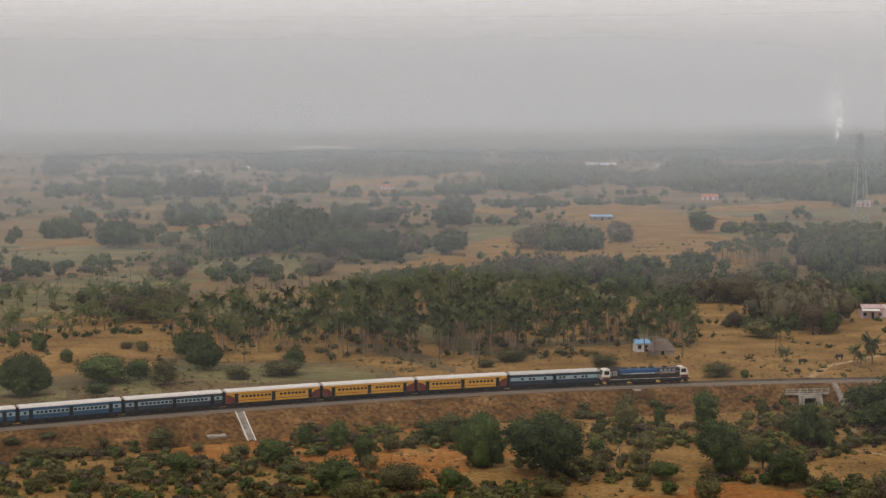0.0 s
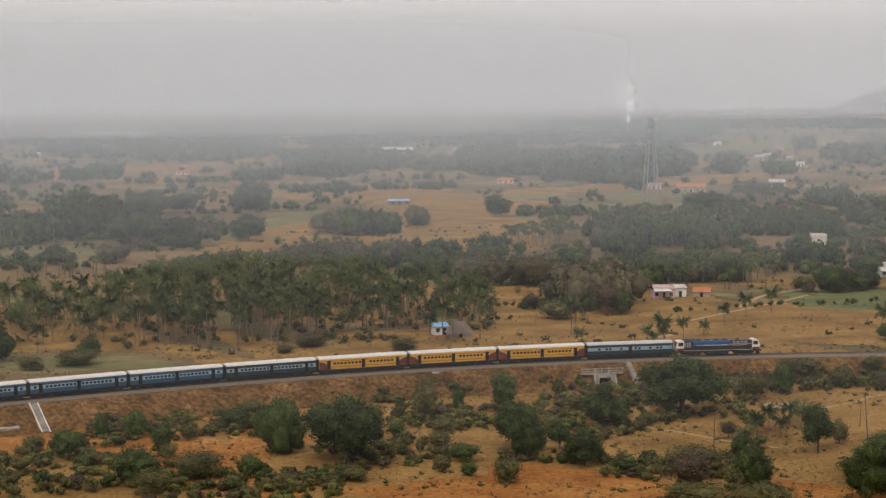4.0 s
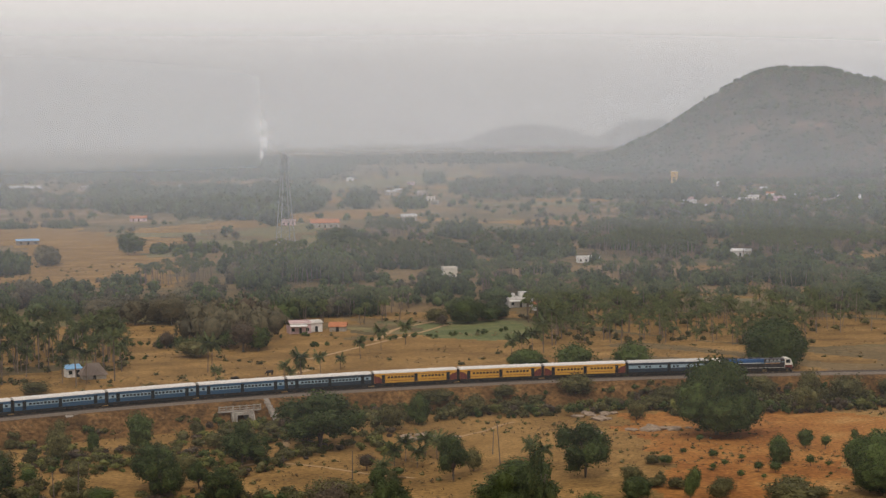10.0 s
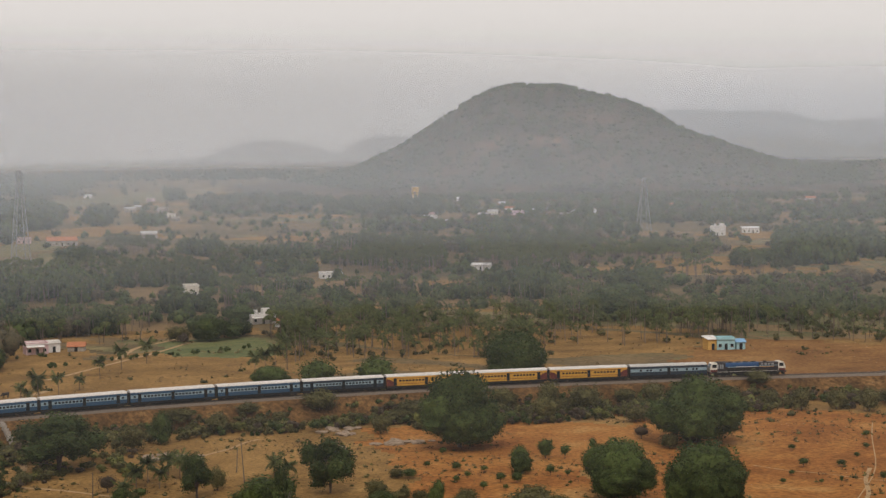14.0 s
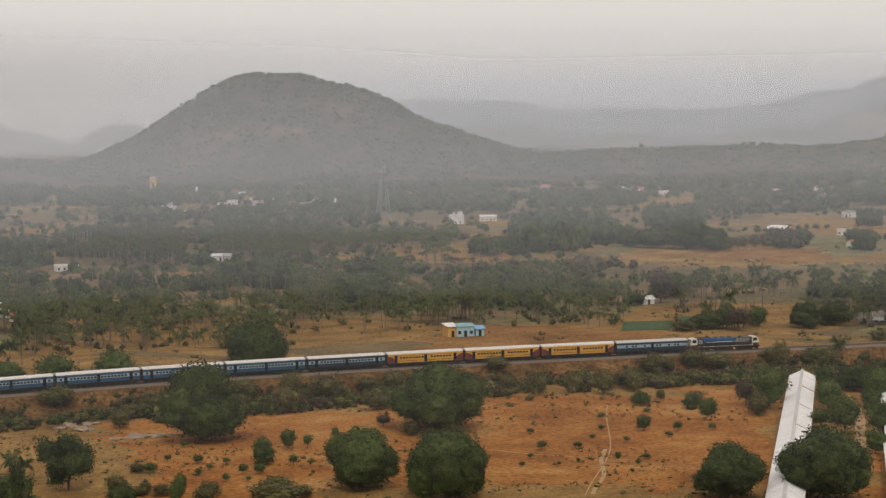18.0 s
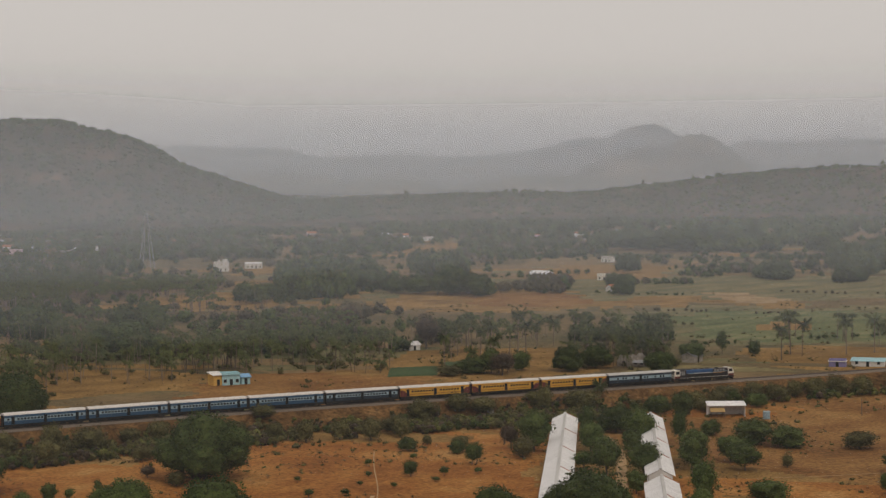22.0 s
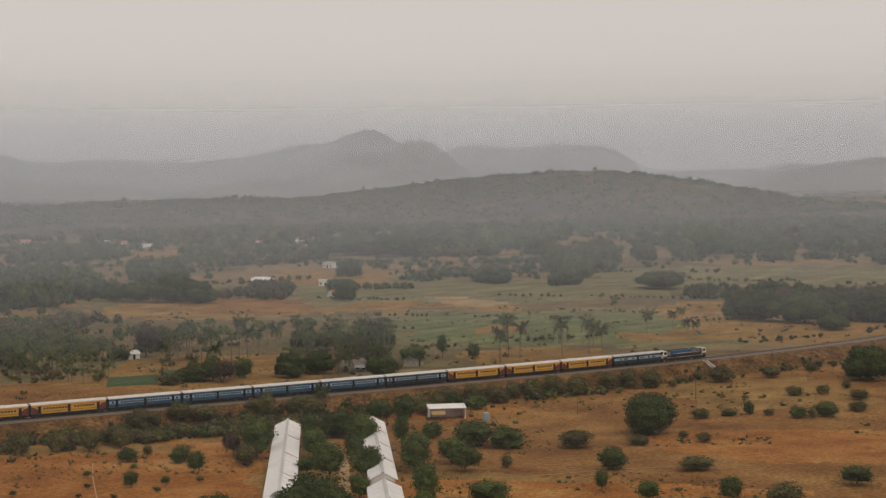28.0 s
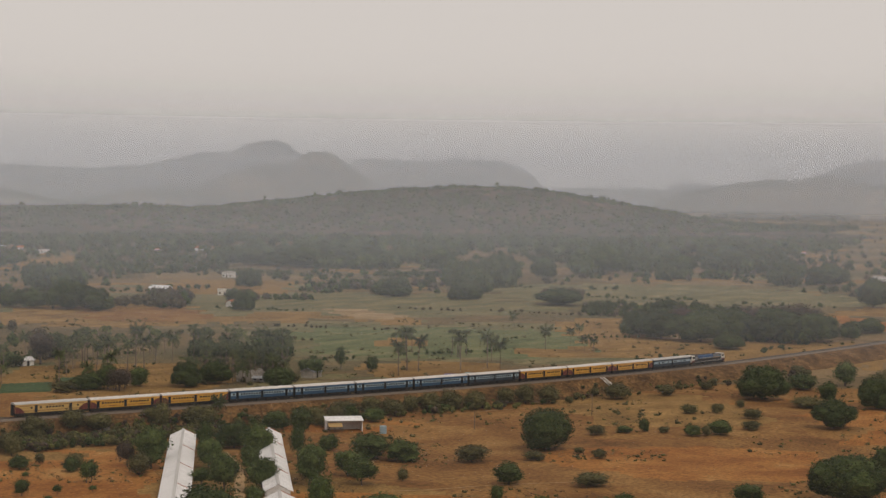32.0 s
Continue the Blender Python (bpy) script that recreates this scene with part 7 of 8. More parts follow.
    stand("mango", 51.6, 54.4, 1430, 1659, 67, 13)
    stand("mango", 8.9, 10.7, 1421, 1944, 126, 10)
    stand("mango", 13.2, 14.8, 1418, 1874, 75, 13)
    stand("mango", 7.3, 9.3, 1418, 2070, 157, 12)
    stand("mango", 1.4, 5.3, 1416, 1993, 314, 11)
    stand("mango", -9.0, -7.3, 1404, 1646, 49, 12)
    stand("mixed", -12.8, -8.9, 1403, 1621, 114, 10)
    stand("mixed", -7.6, -5.7, 1396, 1575, 57, 9)
    stand("mango", -0.1, 1.4, 1391, 1482, 28, 9)
    stand("mixed", 35.6, 38.2, 1390, 1839, 180, 9)
    stand("mixed", -3.8, -2.7, 1382, 1460, 9, 8)
    stand("mixed", -2.5, -0.1, 1377, 1403, 47, 5)
    stand("mango", 64.5, 65.3, 1376, 1402, 14, 7)
    stand("mango", 10.3, 13.9, 1371, 1974, 246, 11)
    stand("mango", 60.1, 61.4, 1366, 1816, 51, 14)
    stand("mango", 59.0, 59.6, 1364, 1404, 8, 8)
    stand("mixed", 32.7, 37.5, 1364, 1949, 392, 8)
    stand("mango", 63.0, 64.0, 1354, 1388, 13, 9)
    stand("mixed", 46.4, 48.8, 1351, 1728, 100, 9)
    stand("mango", 9.1, 11.5, 1332, 1853, 147, 12)
    stand("mixed", 48.3, 56.7, 1324, 1401, 141, 5)
    stand("mixed", 23.2, 27.2, 1317, 1431, 76, 9)
    stand("palm", 23.2, 27.2, 1317, 1407, 33, 10)
    stand("mixed", 27.2, 32.7, 1306, 1417, 136, 8)
    stand("mango", 67.9, 68.8, 1305, 1411, 13, 11)
    stand("mango", 66.5, 67.4, 1284, 1411, 12, 13)
    stand("mixed", 44.0, 46.4, 1276, 1747, 176, 9)
    stand("mixed", 4.2, 7.3, 1247, 1290, 51, 6)
    stand("mango", 32.7, 33.6, 1229, 1265, 5, 13)
    stand("mango", 11.1, 13.5, 1222, 1671, 79, 15)
    stand("mixed", 1.4, 4.2, 1211, 1249, 63, 6)
    stand("mango", 55.3, 55.7, 1191, 1214, 3, 9)
    stand("mango", 49.3, 49.8, 1180, 1226, 8, 10)
    stand("mixed", 51.7, 53.7, 1151, 1185, 48, 6)
    stand("mango", 56.0, 58.3, 1140, 1418, 59, 12)
    stand("mango", 42.4, 44.2, 1131, 1296, 60, 12)
    stand("mixed", 28.1, 32.6, 1096, 1483, 234, 9)
    stand("mango", 53.7, 54.9, 1093, 1142, 17, 10)
    stand("dry", 59.2, 60.5, 1082, 1147, 67, 6)
    stand("mango", 56.2, 57.3, 1081, 1124, 16, 9)
    stand("palm", 16.1, 17.9, 1079, 1174, 81, 10)
    stand("mixed", -11.9, -11.3, 1071, 1141, 10, 10)
    stand("mango", 56.3, 56.7, 1062, 1127, 9, 9)
    stand("mango", 34.0, 34.9, 1057, 1093, 11, 9)
    stand("mixed", 27.2, 32.4, 1046, 1148, 149, 9)
    stand("palm", 27.2, 32.4, 1046, 1129, 139, 10)
    stand("mango", -9.0, -7.5, 1045, 1120, 23, 12)
    stand("mixed", 49.7, 51.7, 1044, 1066, 25, 4)
    stand("mango", -0.3, 1.0, 1034, 1096, 13, 13)
    stand("mango", -3.8, -1.2, 1028, 1049, 9, 13)
    stand("mango", 17.7, 19.8, 1019, 1093, 42, 10)
    stand("mango", 48.8, 49.8, 1010, 1031, 6, 9)
    stand("mango", 14.7, 15.6, 993, 1033, 8, 11)
    stand("dry", 45.3, 46.0, 977, 1002, 4, 8)
    stand("mango", 41.6, 42.4, 976, 997, 4, 9)
    stand("dry", 46.2, 47.5, 966, 1057, 36, 8)
    stand("mixed", 9.1, 11.7, 962, 983, 31, 6)
    stand("mango", 8.1, 9.1, 959, 980, 3, 12)
    stand("mango", -12.9, -11.9, 955, 1008, 16, 9)
    stand("mango", 43.2, 44.6, 953, 994, 10, 12)
    stand("mango", 36.9, 37.8, 948, 968, 4, 10)
    stand("mixed", 60.5, 62.3, 948, 1031, 143, 4)
    stand("mango", 38.0, 41.6, 939, 1224, 125, 12)
    stand("palm", 38.0, 41.6, 939, 1246, 184, 11)
    stand("dry", 65.3, 68.1, 938, 970, 28, 7)
    stand("mango", 62.3, 63.6, 929, 992, 30, 5)
    stand("mixed", 23.2, 27.2, 922, 1157, 182, 9)
    stand("palm", 30.9, 36.3, 920, 1061, 255, 10)
    stand("mango", 36.7, 37.5, 917, 953, 6, 10)
    stand("dry", 5.2, 6.1, 891, 911, 4, 10)
    stand("mixed", 19.8, 23.2, 889, 1037, 135, 9)
    stand("palm", 23.2, 27.2, 883, 1118, 352, 11)
    stand("mango", -11.1, -10.1, 870, 924, 9, 12)
    stand("mango", 63.4, 65.1, 867, 1015, 52, 6)
    stand("dry", 2.5, 3.6, 854, 887, 6, 11)
    stand("palm", 28.1, 31.2, 841, 1091, 240, 11)
    stand("mango", 3.4, 5.3, 840, 887, 16, 11)
    stand("palm", -10.2, -5.7, 837, 862, 31, 11)
    stand("palm", 16.1, 19.8, 828, 926, 121, 10)
    stand("mixed", 16.1, 19.8, 828, 934, 80, 8)
    stand("mango", -7.6, -5.7, 823, 886, 19, 12)
    stand("dry", -2.2, -0.3, 823, 851, 19, 8)
    stand("mango", 68.8, 69.3, 820, 868, 10, 7)
    stand("mango", -5.8, -3.9, 819, 1015, 42, 15)
    stand("mango", -3.9, -2.0, 816, 846, 5, 14)
    stand("palm", 35.1, 36.0, 815, 921, 14, 12)
    stand("palm", 33.4, 38.2, 814, 889, 23, 11)
    stand("mango", -0.3, 0.6, 812, 830, 2, 14)
    stand("mango", 64.7, 66.7, 792, 920, 43, 6)
    stand("mango", 66.3, 68.8, 791, 912, 51, 6)
    stand("dry", 40.0, 41.0, 785, 806, 4, 10)
    stand("palm", 11.5, 16.1, 780, 945, 241, 10)
    stand("mango", 28.3, 30.6, 775, 819, 16, 10)
    stand("mixed", 14.1, 16.4, 775, 906, 67, 9)
    stand("palm", 8.6, 11.3, 771, 805, 40, 10)
    stand("palm", 23.2, 32.8, 753, 770, 43, 11)
    stand("dry", 38.2, 39.7, 746, 802, 12, 8)
    stand("mixed", 23.2, 28.3, 728, 791, 44, 7)
    stand("mixed", 11.0, 15.8, 725, 861, 80, 12)
    stand("palm", 11.0, 15.8, 725, 836, 103, 11)
    stand("mango", 32.0, 34.3, 724, 741, 2, 16)
    stand("mango", 28.2, 30.9, 722, 786, 16, 12)
    stand("dry", -4.5, -3.7, 714, 731, 4, 8)
    stand("palm", 28.0, 32.5, 712, 728, 24, 10)
    stand("palm", -9.4, -8.3, 705, 721, 4, 11)
    stand("dry", -9.4, -8.3, 705, 721, 2, 8)
    stand("mango", -6.5, -5.7, 699, 715, 2, 9)
    stand("palm", 38.2, 40.8, 695, 744, 21, 11)
    stand("mango", 17.9, 19.8, 694, 712, 12, 7)
    stand("palm", -12.9, -10.1, 668, 703, 11, 11)
    stand("dry", 1.4, 5.5, 668, 730, 71, 8)
    stand("palm", 19.8, 23.2, 663, 779, 108, 11)
    stand("palm", -7.5, -3.9, 654, 670, 16, 10)
    stand("dry", 12.8, 15.8, 640, 655, 3, 9)
    stand("mixed", 5.5, 8.8, 629, 692, 37, 9)
    stand("mixed", 12.8, 15.8, 621, 653, 16, 9)
    stand("dry", 8.8, 10.6, 614, 655, 12, 9)
    stand("mango", 20.0, 20.7, 610, 630, 5, 6)
    stand("mixed", -11.9, -9.4, 608, 691, 29, 4)
    stand("dry", 7.3, 8.8, 608, 632, 5, 10)
    stand("mango", 18.9, 19.8, 604, 628, 5, 7)
    stand("dry", 8.8, 10.3, 604, 619, 2, 11)
    stand("dry", -9.1, -8.1, 603, 618, 2, 8)
    stand("mango", 19.7, 20.7, 603, 618, 6, 6)
    stand("mixed", 12.0, 17.9, 599, 685, 90, 8)
    stand("palm", 13.3, 17.9, 597, 671, 70, 9)
    stand("palm", 34.2, 37.1, 590, 670, 44, 10)
    stand("palm", 21.4, 23.2, 587, 685, 42, 11)
    stand("mixed", 21.8, 23.2, 586, 691, 18, 6)
    stand("dry", -10.8, -9.0, 573, 604, 6, 9)
    stand("mixed", 6.4, 7.7, 561, 583, 16, 3)
    stand("mixed", 9.2, 11.2, 546, 560, 39, 3)
    stand("dry", 10.3, 12.8, 544, 594, 12, 12)
    stand("mango", 11.2, 12.8, 531, 545, 5, 7)
    stand("mango", -8.5, -7.5, 467, 480, 2, 9)
    stand("mixed", 40.0, 69.0, 2150, 2420, 900, 9)
    stand("mango", 40.0, 69.0, 1800, 2300, 320, 11)
    stand("mixed", 20.0, 40.0, 1950, 2150, 450, 8)
    stand("mango", 47.6, 50.8, 686, 712, 22, 7)
    stand("palm", 47.6, 50.8, 686, 716, 22, 11)
    stand("palm", 43.6, 46.9, 687, 706, 16, 12)
    stand("mixed", 42.5, 43.8, 678, 744, 12, 8)
    stand("palm", 54.3, 55.0, 713, 723, 6, 11)
    stand("palm", 56.2, 56.7, 692, 705, 5, 11)
    farm_scrub()
    tufts("brown_weeds", "dark brown dry weeds over the soil", -16, 72, 290, 430, 3800, 36, M_DRY, 0.2, 0.6)
    tufts("dry_scrub_tufts", "low grey-green tufts over the dry ground", -16, 72, 290, 470, 2200, 31, M_SCRUB, 0.3, 0.9)
    thickets()
    hedge(734.0, 826.7, 978.3, 731.3, 4, 1.5, 5)
    hedge(649.1, 543.0, 680.3, 481.2, 3, 0.7, 2)
    hedge(804.7, 577.3, 832.2, 436.2, 3, 0.7, 2.4)
    hedge(981.1, 568.2, 975.3, 380.9, 4, 1, 4)
    hedge(584.0, 545.2, 603.7, 475.8, 3, 0.8, 2.4)
    hedge(529.7, 417.4, 621.4, 386.9, 3, 0.7, 2.2)
    hedge(985.9, 737.0, 1057.2, 567.5, 4, 1.2, 4.5)
    hedge(665.9, 414.7, 743.8, 351.2, 3, 0.6, 1.8)
    hedge(722.8, 696.7, 741.3, 584.5, 3, 0.7, 2.5)
    hedge(612.3, 320.6, 747.8, 286.4, 3, 0.8, 2.6)
    hedge(720.4, 516.7, 736.3, 426.1, 3, 0.4, 1.2)
    hedge(503.9, 525.1, 501.6, 450.3, 3, 0.8, 2.6)
    hedge(506.5, 721.6, 560.9, 607.8, 4, 1.2, 4.5)
    hedge(504.1, 568.1, 526.5, 486.0, 4, 1, 4)
    hedge(72.1, 548.7, 130.2, 546.4, 3, 0.6, 2)
    hedge(131.3, 520.8, 203.2, 532.5, 3, 0.6, 2.2)
    hedge(190.1, 602.0, 240.5, 548.8, 3, 0.8, 3)
    hedge(65.7, 507.1, 138.5, 545.9, 3, 0.6, 2.2)
    hedge(-128.5, 501.3, -79.2, 533.7, 3, 0.8, 3)
    hedge(33.6, 763.7, 116.6, 785.3, 4, 1, 4.5)
    hedge(-35.6, 763.1, 56.4, 797.4, 4, 1.2, 5)
    hedge(-197.5, 773.9, -57.7, 794.3, 4, 1.2, 5)
    tufts("field_weeds", "small dark scrub over the eastern fields", 38, 72, 470, 1000, 3000, 37, M_SCRUB, 0.3, 0.8)
    tufts("dark_field_scrub", "dark low scrub over the brown field", 46, 72, 300, 560, 420, 35, M_SCRUB, 0.4, 1.2)
    tufts("brown_grass_tufts", "straw-coloured dry grass tufts", -16, 72, 290, 480, 8500, 32, M_TUFT, 0.2, 0.6)
    tufts("field_scrub", "low scrub among the far fields", -16, 72, 430, 900, 2600, 33, M_SCRUB, 0.5, 1.5)
    tufts("field_grass", "straw-coloured grass tufts in the far fields", -16, 72, 425, 640, 3600, 34, M_TUFT, 0.3, 0.8)
    hill_scrub("cone_hill", 9500, 2.2, 5.8, 41)
    hill_scrub("long_ridge", 11000, 2.2, 5.4, 42)
    hill_scrub("cone_hill", 200, 4.5, 8.0, 43, True)
    hill_scrub("long_ridge", 520, 4.5, 8.5, 44, True)
    hill_scrub("range_spur", 5000, 3.5, 8.0, 45)
    hill_scrub("far_range", 4500, 3.5, 9.0, 46)


def place_works():
    poultry_shed(347.7, 319.3, 217.6, 204.3, 7.0, 2.7, 4.3, "long white sheet-roofed poultry shed")
    poultry_shed(362.0, 301.3, 293.6, 241.6, 6.6, 2.7, 4.3, "long white sheet-roofed poultry shed among trees", 8)
    poultry_shed(289.9, 238.3, 222.2, 179.3, 7.6, 3.0, 4.8, "nearer white sheet-roofed poultry shed among trees", 8)
    open_shed(397.5, 303.1, 10.4, 4.6, 3.4)
    t = part("water_tank", made(tube, (0, 0, 0), (0, 0, 2.2), 1.0, 1.0, 14), M_PALE)
    t.matrix_basis = pose(400.8, 291.4, gz(400.8, 291.4) - 0.05)
    tagged(t, "pale green plastic water tank on the ground", "water tank")
    bank_stair(float(np.interp(-45.5, LX, LS)), 3.5, 12.4, -0.75, -5.6, 1.5, "concrete steps with white kerbs down the embankment")
    bank_stair(CULVERT_S + 8.0, 3.5, 14.5, -0.75, -5.6, 1.1, "worn concrete steps beside the culvert", True)
    bank_stair(float(np.interp(533, LX, LS)), 3.5, 13.0, -0.75, -5.6, 1.5, "narrow concrete drain steps down the embankment")
    bank_stair(float(np.interp(352, LX, LS)), 3.5, 12.5, -0.75, -5.6, 1.4, "broken pale steps down the embankment", True)
    culvert()
    for x, off, w in ((45, 3.9, 3.0), (-52, 9.6, 4.0), (214, 4.4, 3.4), (262, 4.6, 3.0), (366, 4.0, 3.2), (352, 4.2, 2.6)):
        slab(float(np.interp(x, LX, LS)), off, w, 1.3)
    crop(((377.3, 426.2), (392.2, 416.7), (415.3, 440.7), (399.9, 450.2)))
    crop(((412.9, 438.1), (426.8, 432.3), (437.0, 442.6), (424.0, 449.8)))
    path(228.1, 299.9, 238.9, 274.5, 0.4, 0.6)
    path(285.7, 327.6, 210.8, 247.5, 0.28, 2.2)
    path(217.4, 368.6, 238.6, 360.4, 0.4, 0.6)
    path(238.9, 274.5, 249.7, 242.6, 0.4, 0.6)
    path(432.3, 315.7, 470.4, 298.9, 0.4, 0.6)
    path(441.4, 303.3, 479.8, 285.6, 0.4, 0.6)
    path(490.8, 281.5, 524.3, 255.4, 0.4, 0.6)
    path(323.5, 233.1, 361.1, 202.2, 0.4, 0.6)
    path(91.1, 392.5, 83.8, 356.4, 1.6, 1.5)
    path(83.2, 356.4, 61.6, 343.9, 1.4, -1.0)
    path(126.1, 364.5, 147.1, 382.2, 0.9, 0.4)
    path(79.9, 357.3, 104.2, 327.5, 1.0, 0.6)
    path(344.4, 301.6, 269.7, 232.0, 2.4, 2.0)
    path(91.7, 433.2, 122.2, 476.2, 2.0, 3.0)
    path(124.6, 494.4, 194.8, 565.1, 1.6, -4.0)
    path(247.5, 284.8, 212.7, 247.3, 0.9, 0.5)
    path(154.2, 524.2, 193.0, 578.4, 2.0, 3.0)
    for x, y, h, lean in ((38.5, 331.0, 7.5, 2), (34.0, 330.0, 6.0, -3), (92.6, 331.5, 6.0, 1), (124.0, 331.0, 9.0, -4), (127.5, 345.0, 5.0, 3), (470.0, 262.0, 6.5, 1), (425.0, 276.0, 5.0, -1)):
        pole = part("wooden_pole", made(tube, (0, 0, -0.3), (0, 0, h), 0.13, 0.08, 6), M_BARK)
        pole.matrix_basis = pose(x, y, gz(x, y), 0, lean, 0)
        tagged(pole, "bare weathered wooden pole in scrub", "pole", "poles in the scrub")
    rocks(166.8, 382.2, 11, 12, 1)
    rocks(173.2, 363.0, 11, 12, 2)
    rocks(120.5, 369.6, 8, 7, 3)
    cow(95, 456, 20), cow(107, 466, 200), cow(90, 438, 110)
    house("village_house", "pink-walled house with a flat roof", 138.5, 559.4, 7.2, 6.0, 3.4, M_PINK, "flat", M_WHITE, 10, 3, veranda=True)
    house("village_house", "small white house beside the pink one", 144.5, 560.5, 4.0, 4.0, 3.2, M_WHITE, "flat", M_WHITE, 10, 1)
    house("tiled_hut", "low hut with an orange tiled roof", 151.6, 557.9, 5.4, 4.2, 1.9, M_CONC, "gable", M_TILE, -6, 1, cat="hut")
    house("hut", "white hut with a blue sheet roof", 55.0, 478.4, 4.0, 3.6, 2.4, M_WHITE, "lean", M_BLUEROOF, 14, 2, cat="hut")
    thatched_hut(59.8, 473.0, 7.4, 5.4, 4.3)
    house("white_house", "white flat-roofed house with a roof tank", 237.3, 612.8, 9.5, 6.0, 3.2, M_WHITE, "flat", M_WHITE, 18, 3, tank=True, veranda=True)
    house("tiled_hut", "hut with a faded tiled roof", 240, 597, 6.0, 4.2, 2.0, M_WHITE, "gable", M_TILE, 14, 2, cat="hut")
    house("tiled_house", "long house with orange tiled roofs", 310.7, 1176.0, 20, 9, 3.8, M_CONC, "gable", M_TILE, 6, 5)
    house("tiled_house", "house with an orange tiled roof", 285.5, 1050.5, 15, 8, 3.6, M_CONC, "gable", M_TILE, -12, 4)
    house("white_house", "small white two-storey house among trees", 254.7, 744.3, 6.5, 5.5, 4.8, M_CREAM, "flat", M_WHITE, 12, 2)
    house("village_house", "pale yellow house with a flat roof", 369.9, 1017, 8.4, 6, 4.2, M_CREAM, "flat", M_WHITE, 0, 3)
    house("white_house", "low white flat-roofed house", 346, 797, 11, 6, 2.8, M_WHITE, "flat", M_SHEET, 10, 4)
    house("white_house", "white house with a pale roof", 435, 803, 10, 6, 3.0, M_WHITE, "lean", M_SHEET, -10, 3)
    house("farm_building", "open farm building with a blue sheet roof", 99, 1080, 13, 7, 2.6, M_THATCH, "lean", M_BLUEROOF, 8, 3, cat="shed")
    house("painted_house", "turquoise house with a pale roof", 335.0, 454.5, 5.8, 4.6, 3.4, M_TURQ, "flat", M_TURQ, 12, 3)
    house("painted_house", "yellow house wing with a lean-to roof", 330.9, 456.6, 3.4, 4.4, 3.4, M_YWALL, "lean", M_WHITE, 24, 1)
    house("porch", "blue-roofed porch beside the turquoise house", 339.2, 452.0, 2.8, 3.2, 2.4, M_TURQ, "lean", M_BLUEROOF, 12, 1, cat="shed")
    house("white_hut", "small white hut with a pitched roof", 449.6, 492.4, 4.8, 4.2, 2.2, M_WHITE, "gable", M_SHEET, 30, 1, cat="hut")
    ruin(466.7, 395.4, 11.0, 7.0, 4.4, -14)
    house("grey_shed", "grey shed with a pitched sheet roof", 487, 386, 6, 5, 2.4, M_CONC, "gable", M_STEEL, 60, 1, cat="shed")
    house("village_house", "pale green village house with flat roof", 618, 763, 9, 6, 3.8, M_TURQ, "flat", M_WHITE, 0, 3)
    house("village_house", "white columned house under construction", 630, 755, 9, 6, 4.6, M_WHITE, "flat", M_CONC, 8, 4)
    house("white_house", "tall white two-storey house on the plain", 732.8, 1002, 10, 7, 6.2, M_WHITE, "flat", M_WHITE, -8, 3, tank=True)
    house("white_house", "white house with a sheet roof", 766.9, 1009.6, 12, 7, 3.6, M_WHITE, "lean", M_SHEET, 6, 4)
    house("farm_building", "long white farm building", 817.7, 771.2, 14, 6, 3.6, M_WHITE, "gable", M_SHEET, -35, 4, cat="shed")
    house("tiled_house", "white house with a red tiled roof", 752.8, 652.7, 8, 6, 2.6, M_WHITE, "gable", M_TILE, 40, 2)
    house("village_house", "yellow flat-roofed house by the fields", 817.8, 717.5, 8.5, 5, 3.4, M_CREAM, "flat", M_WHITE, 0, 3)
    house("painted_shed", "shed with a turquoise roof beside the line", 516, 332.5, 11.0, 5, 1.9, M_WHITE, "lean", M_TURQ, -6, 3, cat="shed")
    house("painted_shed", "violet-walled shed beside the line", 508.0, 339.5, 5.6, 4.4, 2.0, M_PURPLE, "flat", M_WHITE, -6, 1, cat="shed")
    house("warehouse", "long low white warehouse far out on the plain", -205, 2930, 92, 12, 5.0, M_CONC, "gable", M_ROOF2, 4, 6)
    house("warehouse", "long pale factory shed far out on the plain", 190, 2080, 36, 10, 3.6, M_CONC, "gable", M_ROOF2, -6, 6)
    water_tower(894.5, 1811)
    lattice_tower(236.9, 985.6, 54, 9)
    lattice_tower(725.3, 1084.3, 40, 9)
    r = random.Random(77)
    for k in range(78):
        # loose farms, then the villages at the foot of the hills
        a, d = ((r.uniform(-14, 70), r.uniform(1150, 2250)) if k < 30 else (r.uniform(26.5, 36), r.gauss(1700, 60)) if k < 54 else (r.uniform(41, 50), r.gauss(1880, 60)) if k < 68 else (r.uniform(15, 23), r.uniform(1500, 2300)))
        a = radians(a)
        x, y = d * math.sin(a), d * math.cos(a)
        house("far_house", "small pale house out on the plain", x, y, r.uniform(6, 12), 6, r.uniform(2.6, 4.0), r.choice((M_WHITE, M_CONC, M_CONC, M_CREAM, M_PINK)), r.choice(("flat", "lean", "gable")), r.choice((M_CONC, M_ROOF2, M_TILE)), r.uniform(-40, 40), 3)


def place_things():
    place_works()
    place_plants()


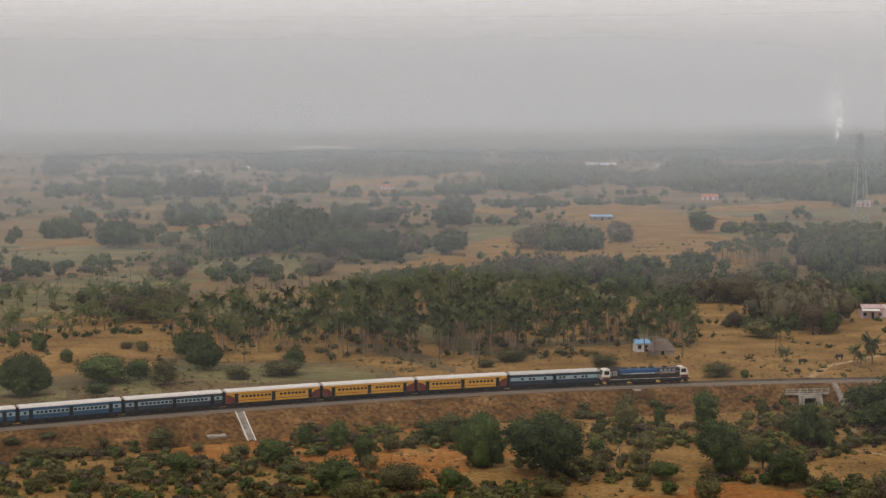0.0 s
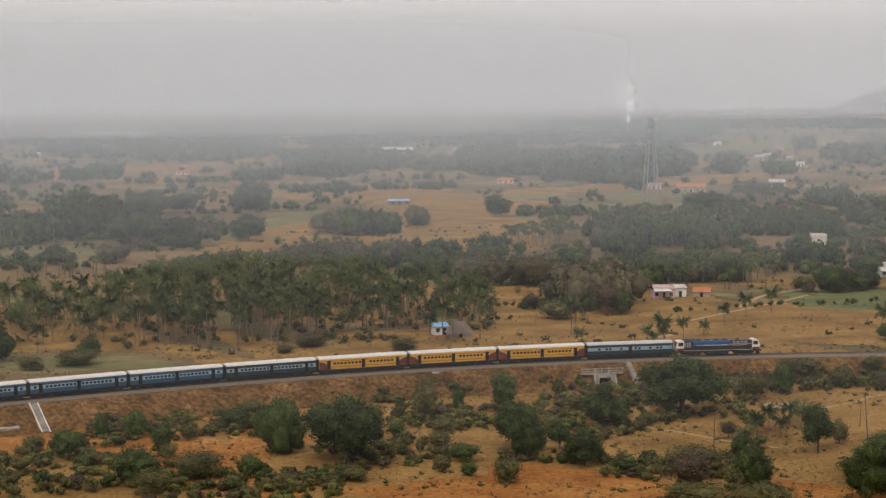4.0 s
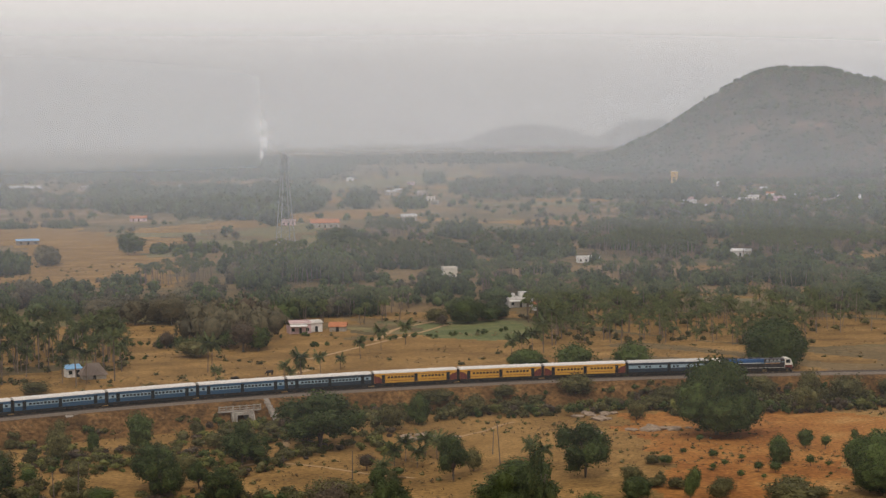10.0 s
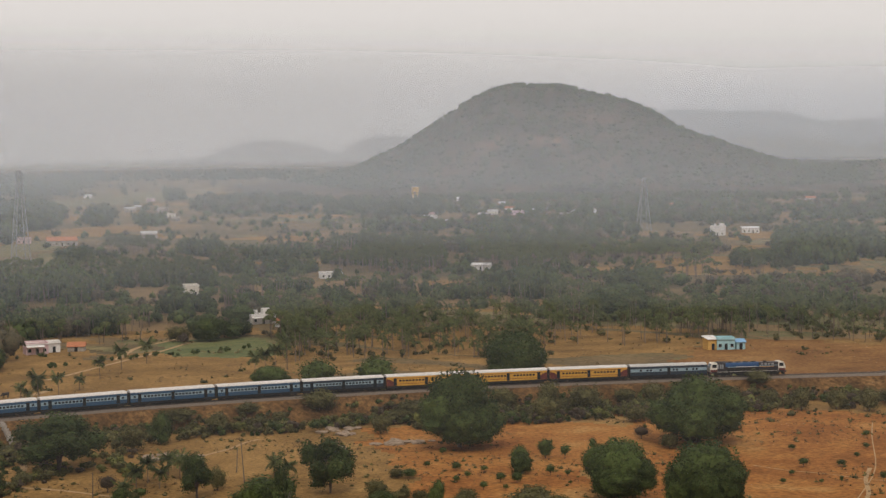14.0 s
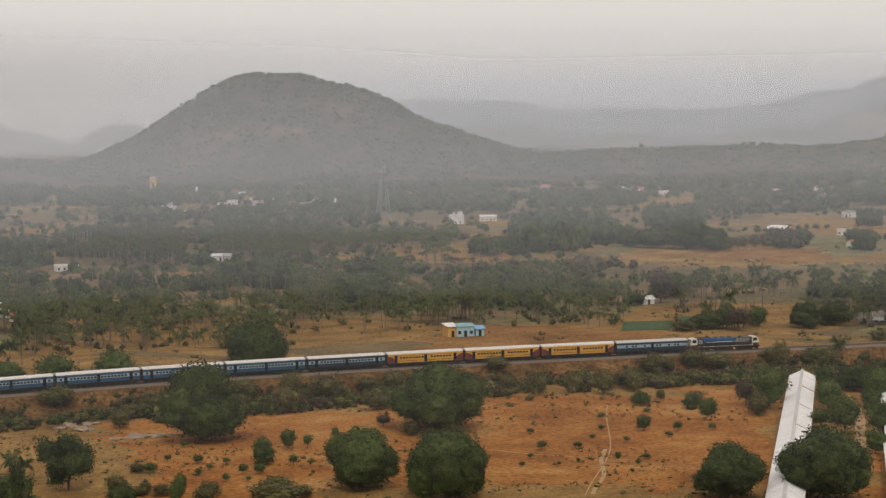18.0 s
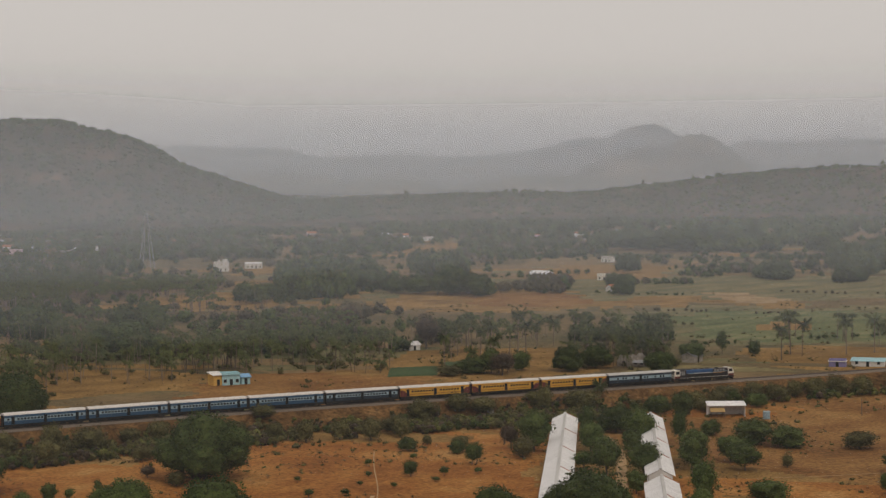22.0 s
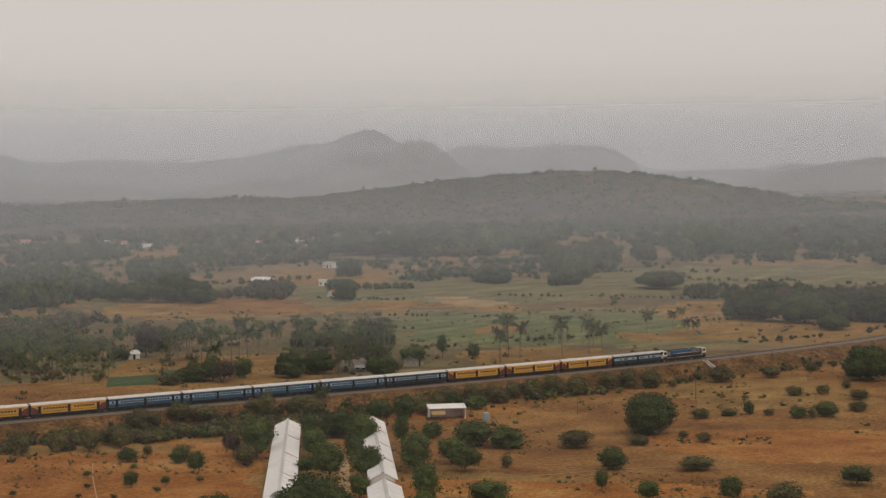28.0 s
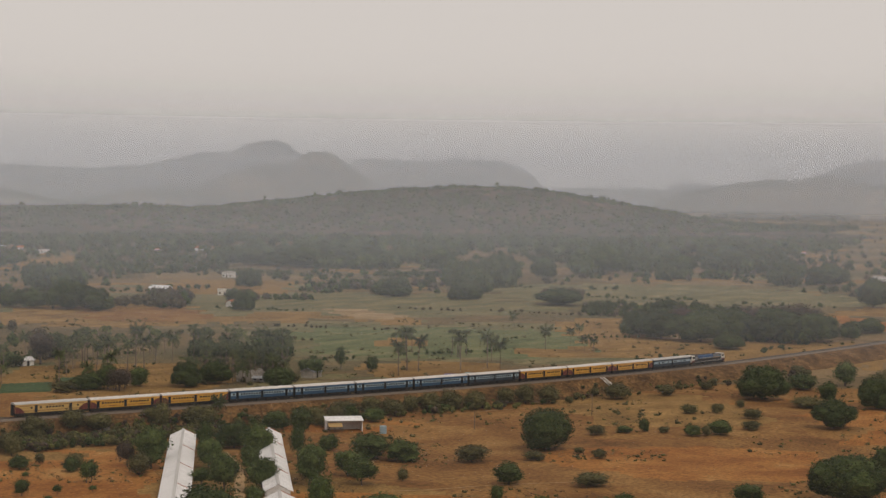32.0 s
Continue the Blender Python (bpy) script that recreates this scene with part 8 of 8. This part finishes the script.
# the fields of the plain
field(256, 285, 30, 59, -45, 1)
field(180, 336, 26, 50, -41, 1)
field(241, 303, 46, 63, -41, 1)
field(175, 332, 23, 56, -17, 1)
field(89, 333, 19, 26, -22, 2)
field(140, 347, 23, 58, -22, 2)
field(-54, 328, 30, 18, -4, 2)
field(26, 326, 22, 19, 3, 2)
field(77, 338, 10, 30, -3, 2)
field(435, 228, 69, 99, -51, 5)
field(409, 194, 38, 31, -48, 1)
field(500, 260, 30, 53, -49, 2)
field(304, 303, 14, 39, -58, 1)
field(97, 505, 32, 70, 2, 2)
field(106, 520, 38, 58, -22, 2)
field(171, 492, 46, 46, -22, 2)
field(196, 545, 19, 30, -15, 3)
field(197, 543, 15, 24, -14, 3)
field(-70, 532, 31, 47, 3, 2)
field(-93, 498, 18, 53, 2, 2)
field(30, 556, 27, 46, 4, 2)
field(12, 762, 32, 37, -5, 2)
field(121, 1012, 34, 255, -0, 2)
field(37, 897, 26, 117, 1, 4)
field(-34, 1455, 42, 83, 0, 2)
field(91, 813, 30, 63, -20, 2)
field(105, 1228, 27, 109, -5, 2)
field(-179, 829, 36, 55, -16, 4)
field(-83, 762, 27, 43, -3, 4)
field(-130, 646, 35, 72, -2, 4)
field(343, 424, 38, 40, -47, 5)
field(422, 453, 16, 40, -57, 2)
field(421, 457, 12, 41, -52, 2)
field(646, 438, 88, 106, -49, 4)
field(644, 431, 80, 77, -50, 3)
field(747, 562, 22, 52, -35, 2)
field(685, 618, 60, 58, -49, 2)
field(785, 644, 162, 106, -46, 4)
field(1019, 526, 131, 127, -49, 4)
field(743, 391, 34, 84, -51, 2)
field(872, 327, 13, 61, -53, 1)
field(534, 364, 28, 27, -47, 2)
field(687, 318, 70, 54, -52, 2)
field(667, 663, 40, 109, -49, 2)
field(633, 689, 17, 64, -52, 2)
field(374, 709, 13, 45, -12, 2)
field(188, 1001, 25, 71, -37, 4)
field(259, 1010, 17, 116, -24, 4)
field(51, 854, 44, 113, -15, 2)
field(153, 1050, 35, 81, -19, 2)
field(-68, 1707, 40, 248, -24, 2)
field(668, 2161, 68, 303, -35, 4)
field(273, 1155, 27, 75, -24, 4)
field(307, 1286, 38, 169, -45, 2)
field(976, 2367, 67, 286, -53, 2)
field(550, 763, 37, 64, -46, 2)
field(892, 783, 44, 90, -52, 2)
field(1107, 1133, 62, 123, -64, 2)
field(750, 562, 16, 41, -32, 7)
field(763, 381, 20, 67, -51, 7)
field(622, 443, 12, 15, -59, 2)
field(628, 370, 18, 17, -48, 2)
field(581, 480, 17, 21, -41, 4)
field(714, 587, 19, 21, -57, 2)
field(672, 646, 33, 44, -46, 5)

build_ground()
build_bank()
build_hills()
build_haze()
build_smoke()
build_train()
build_plant_kinds()
build_palm_kinds()
build_kits()
place_things()
motions()
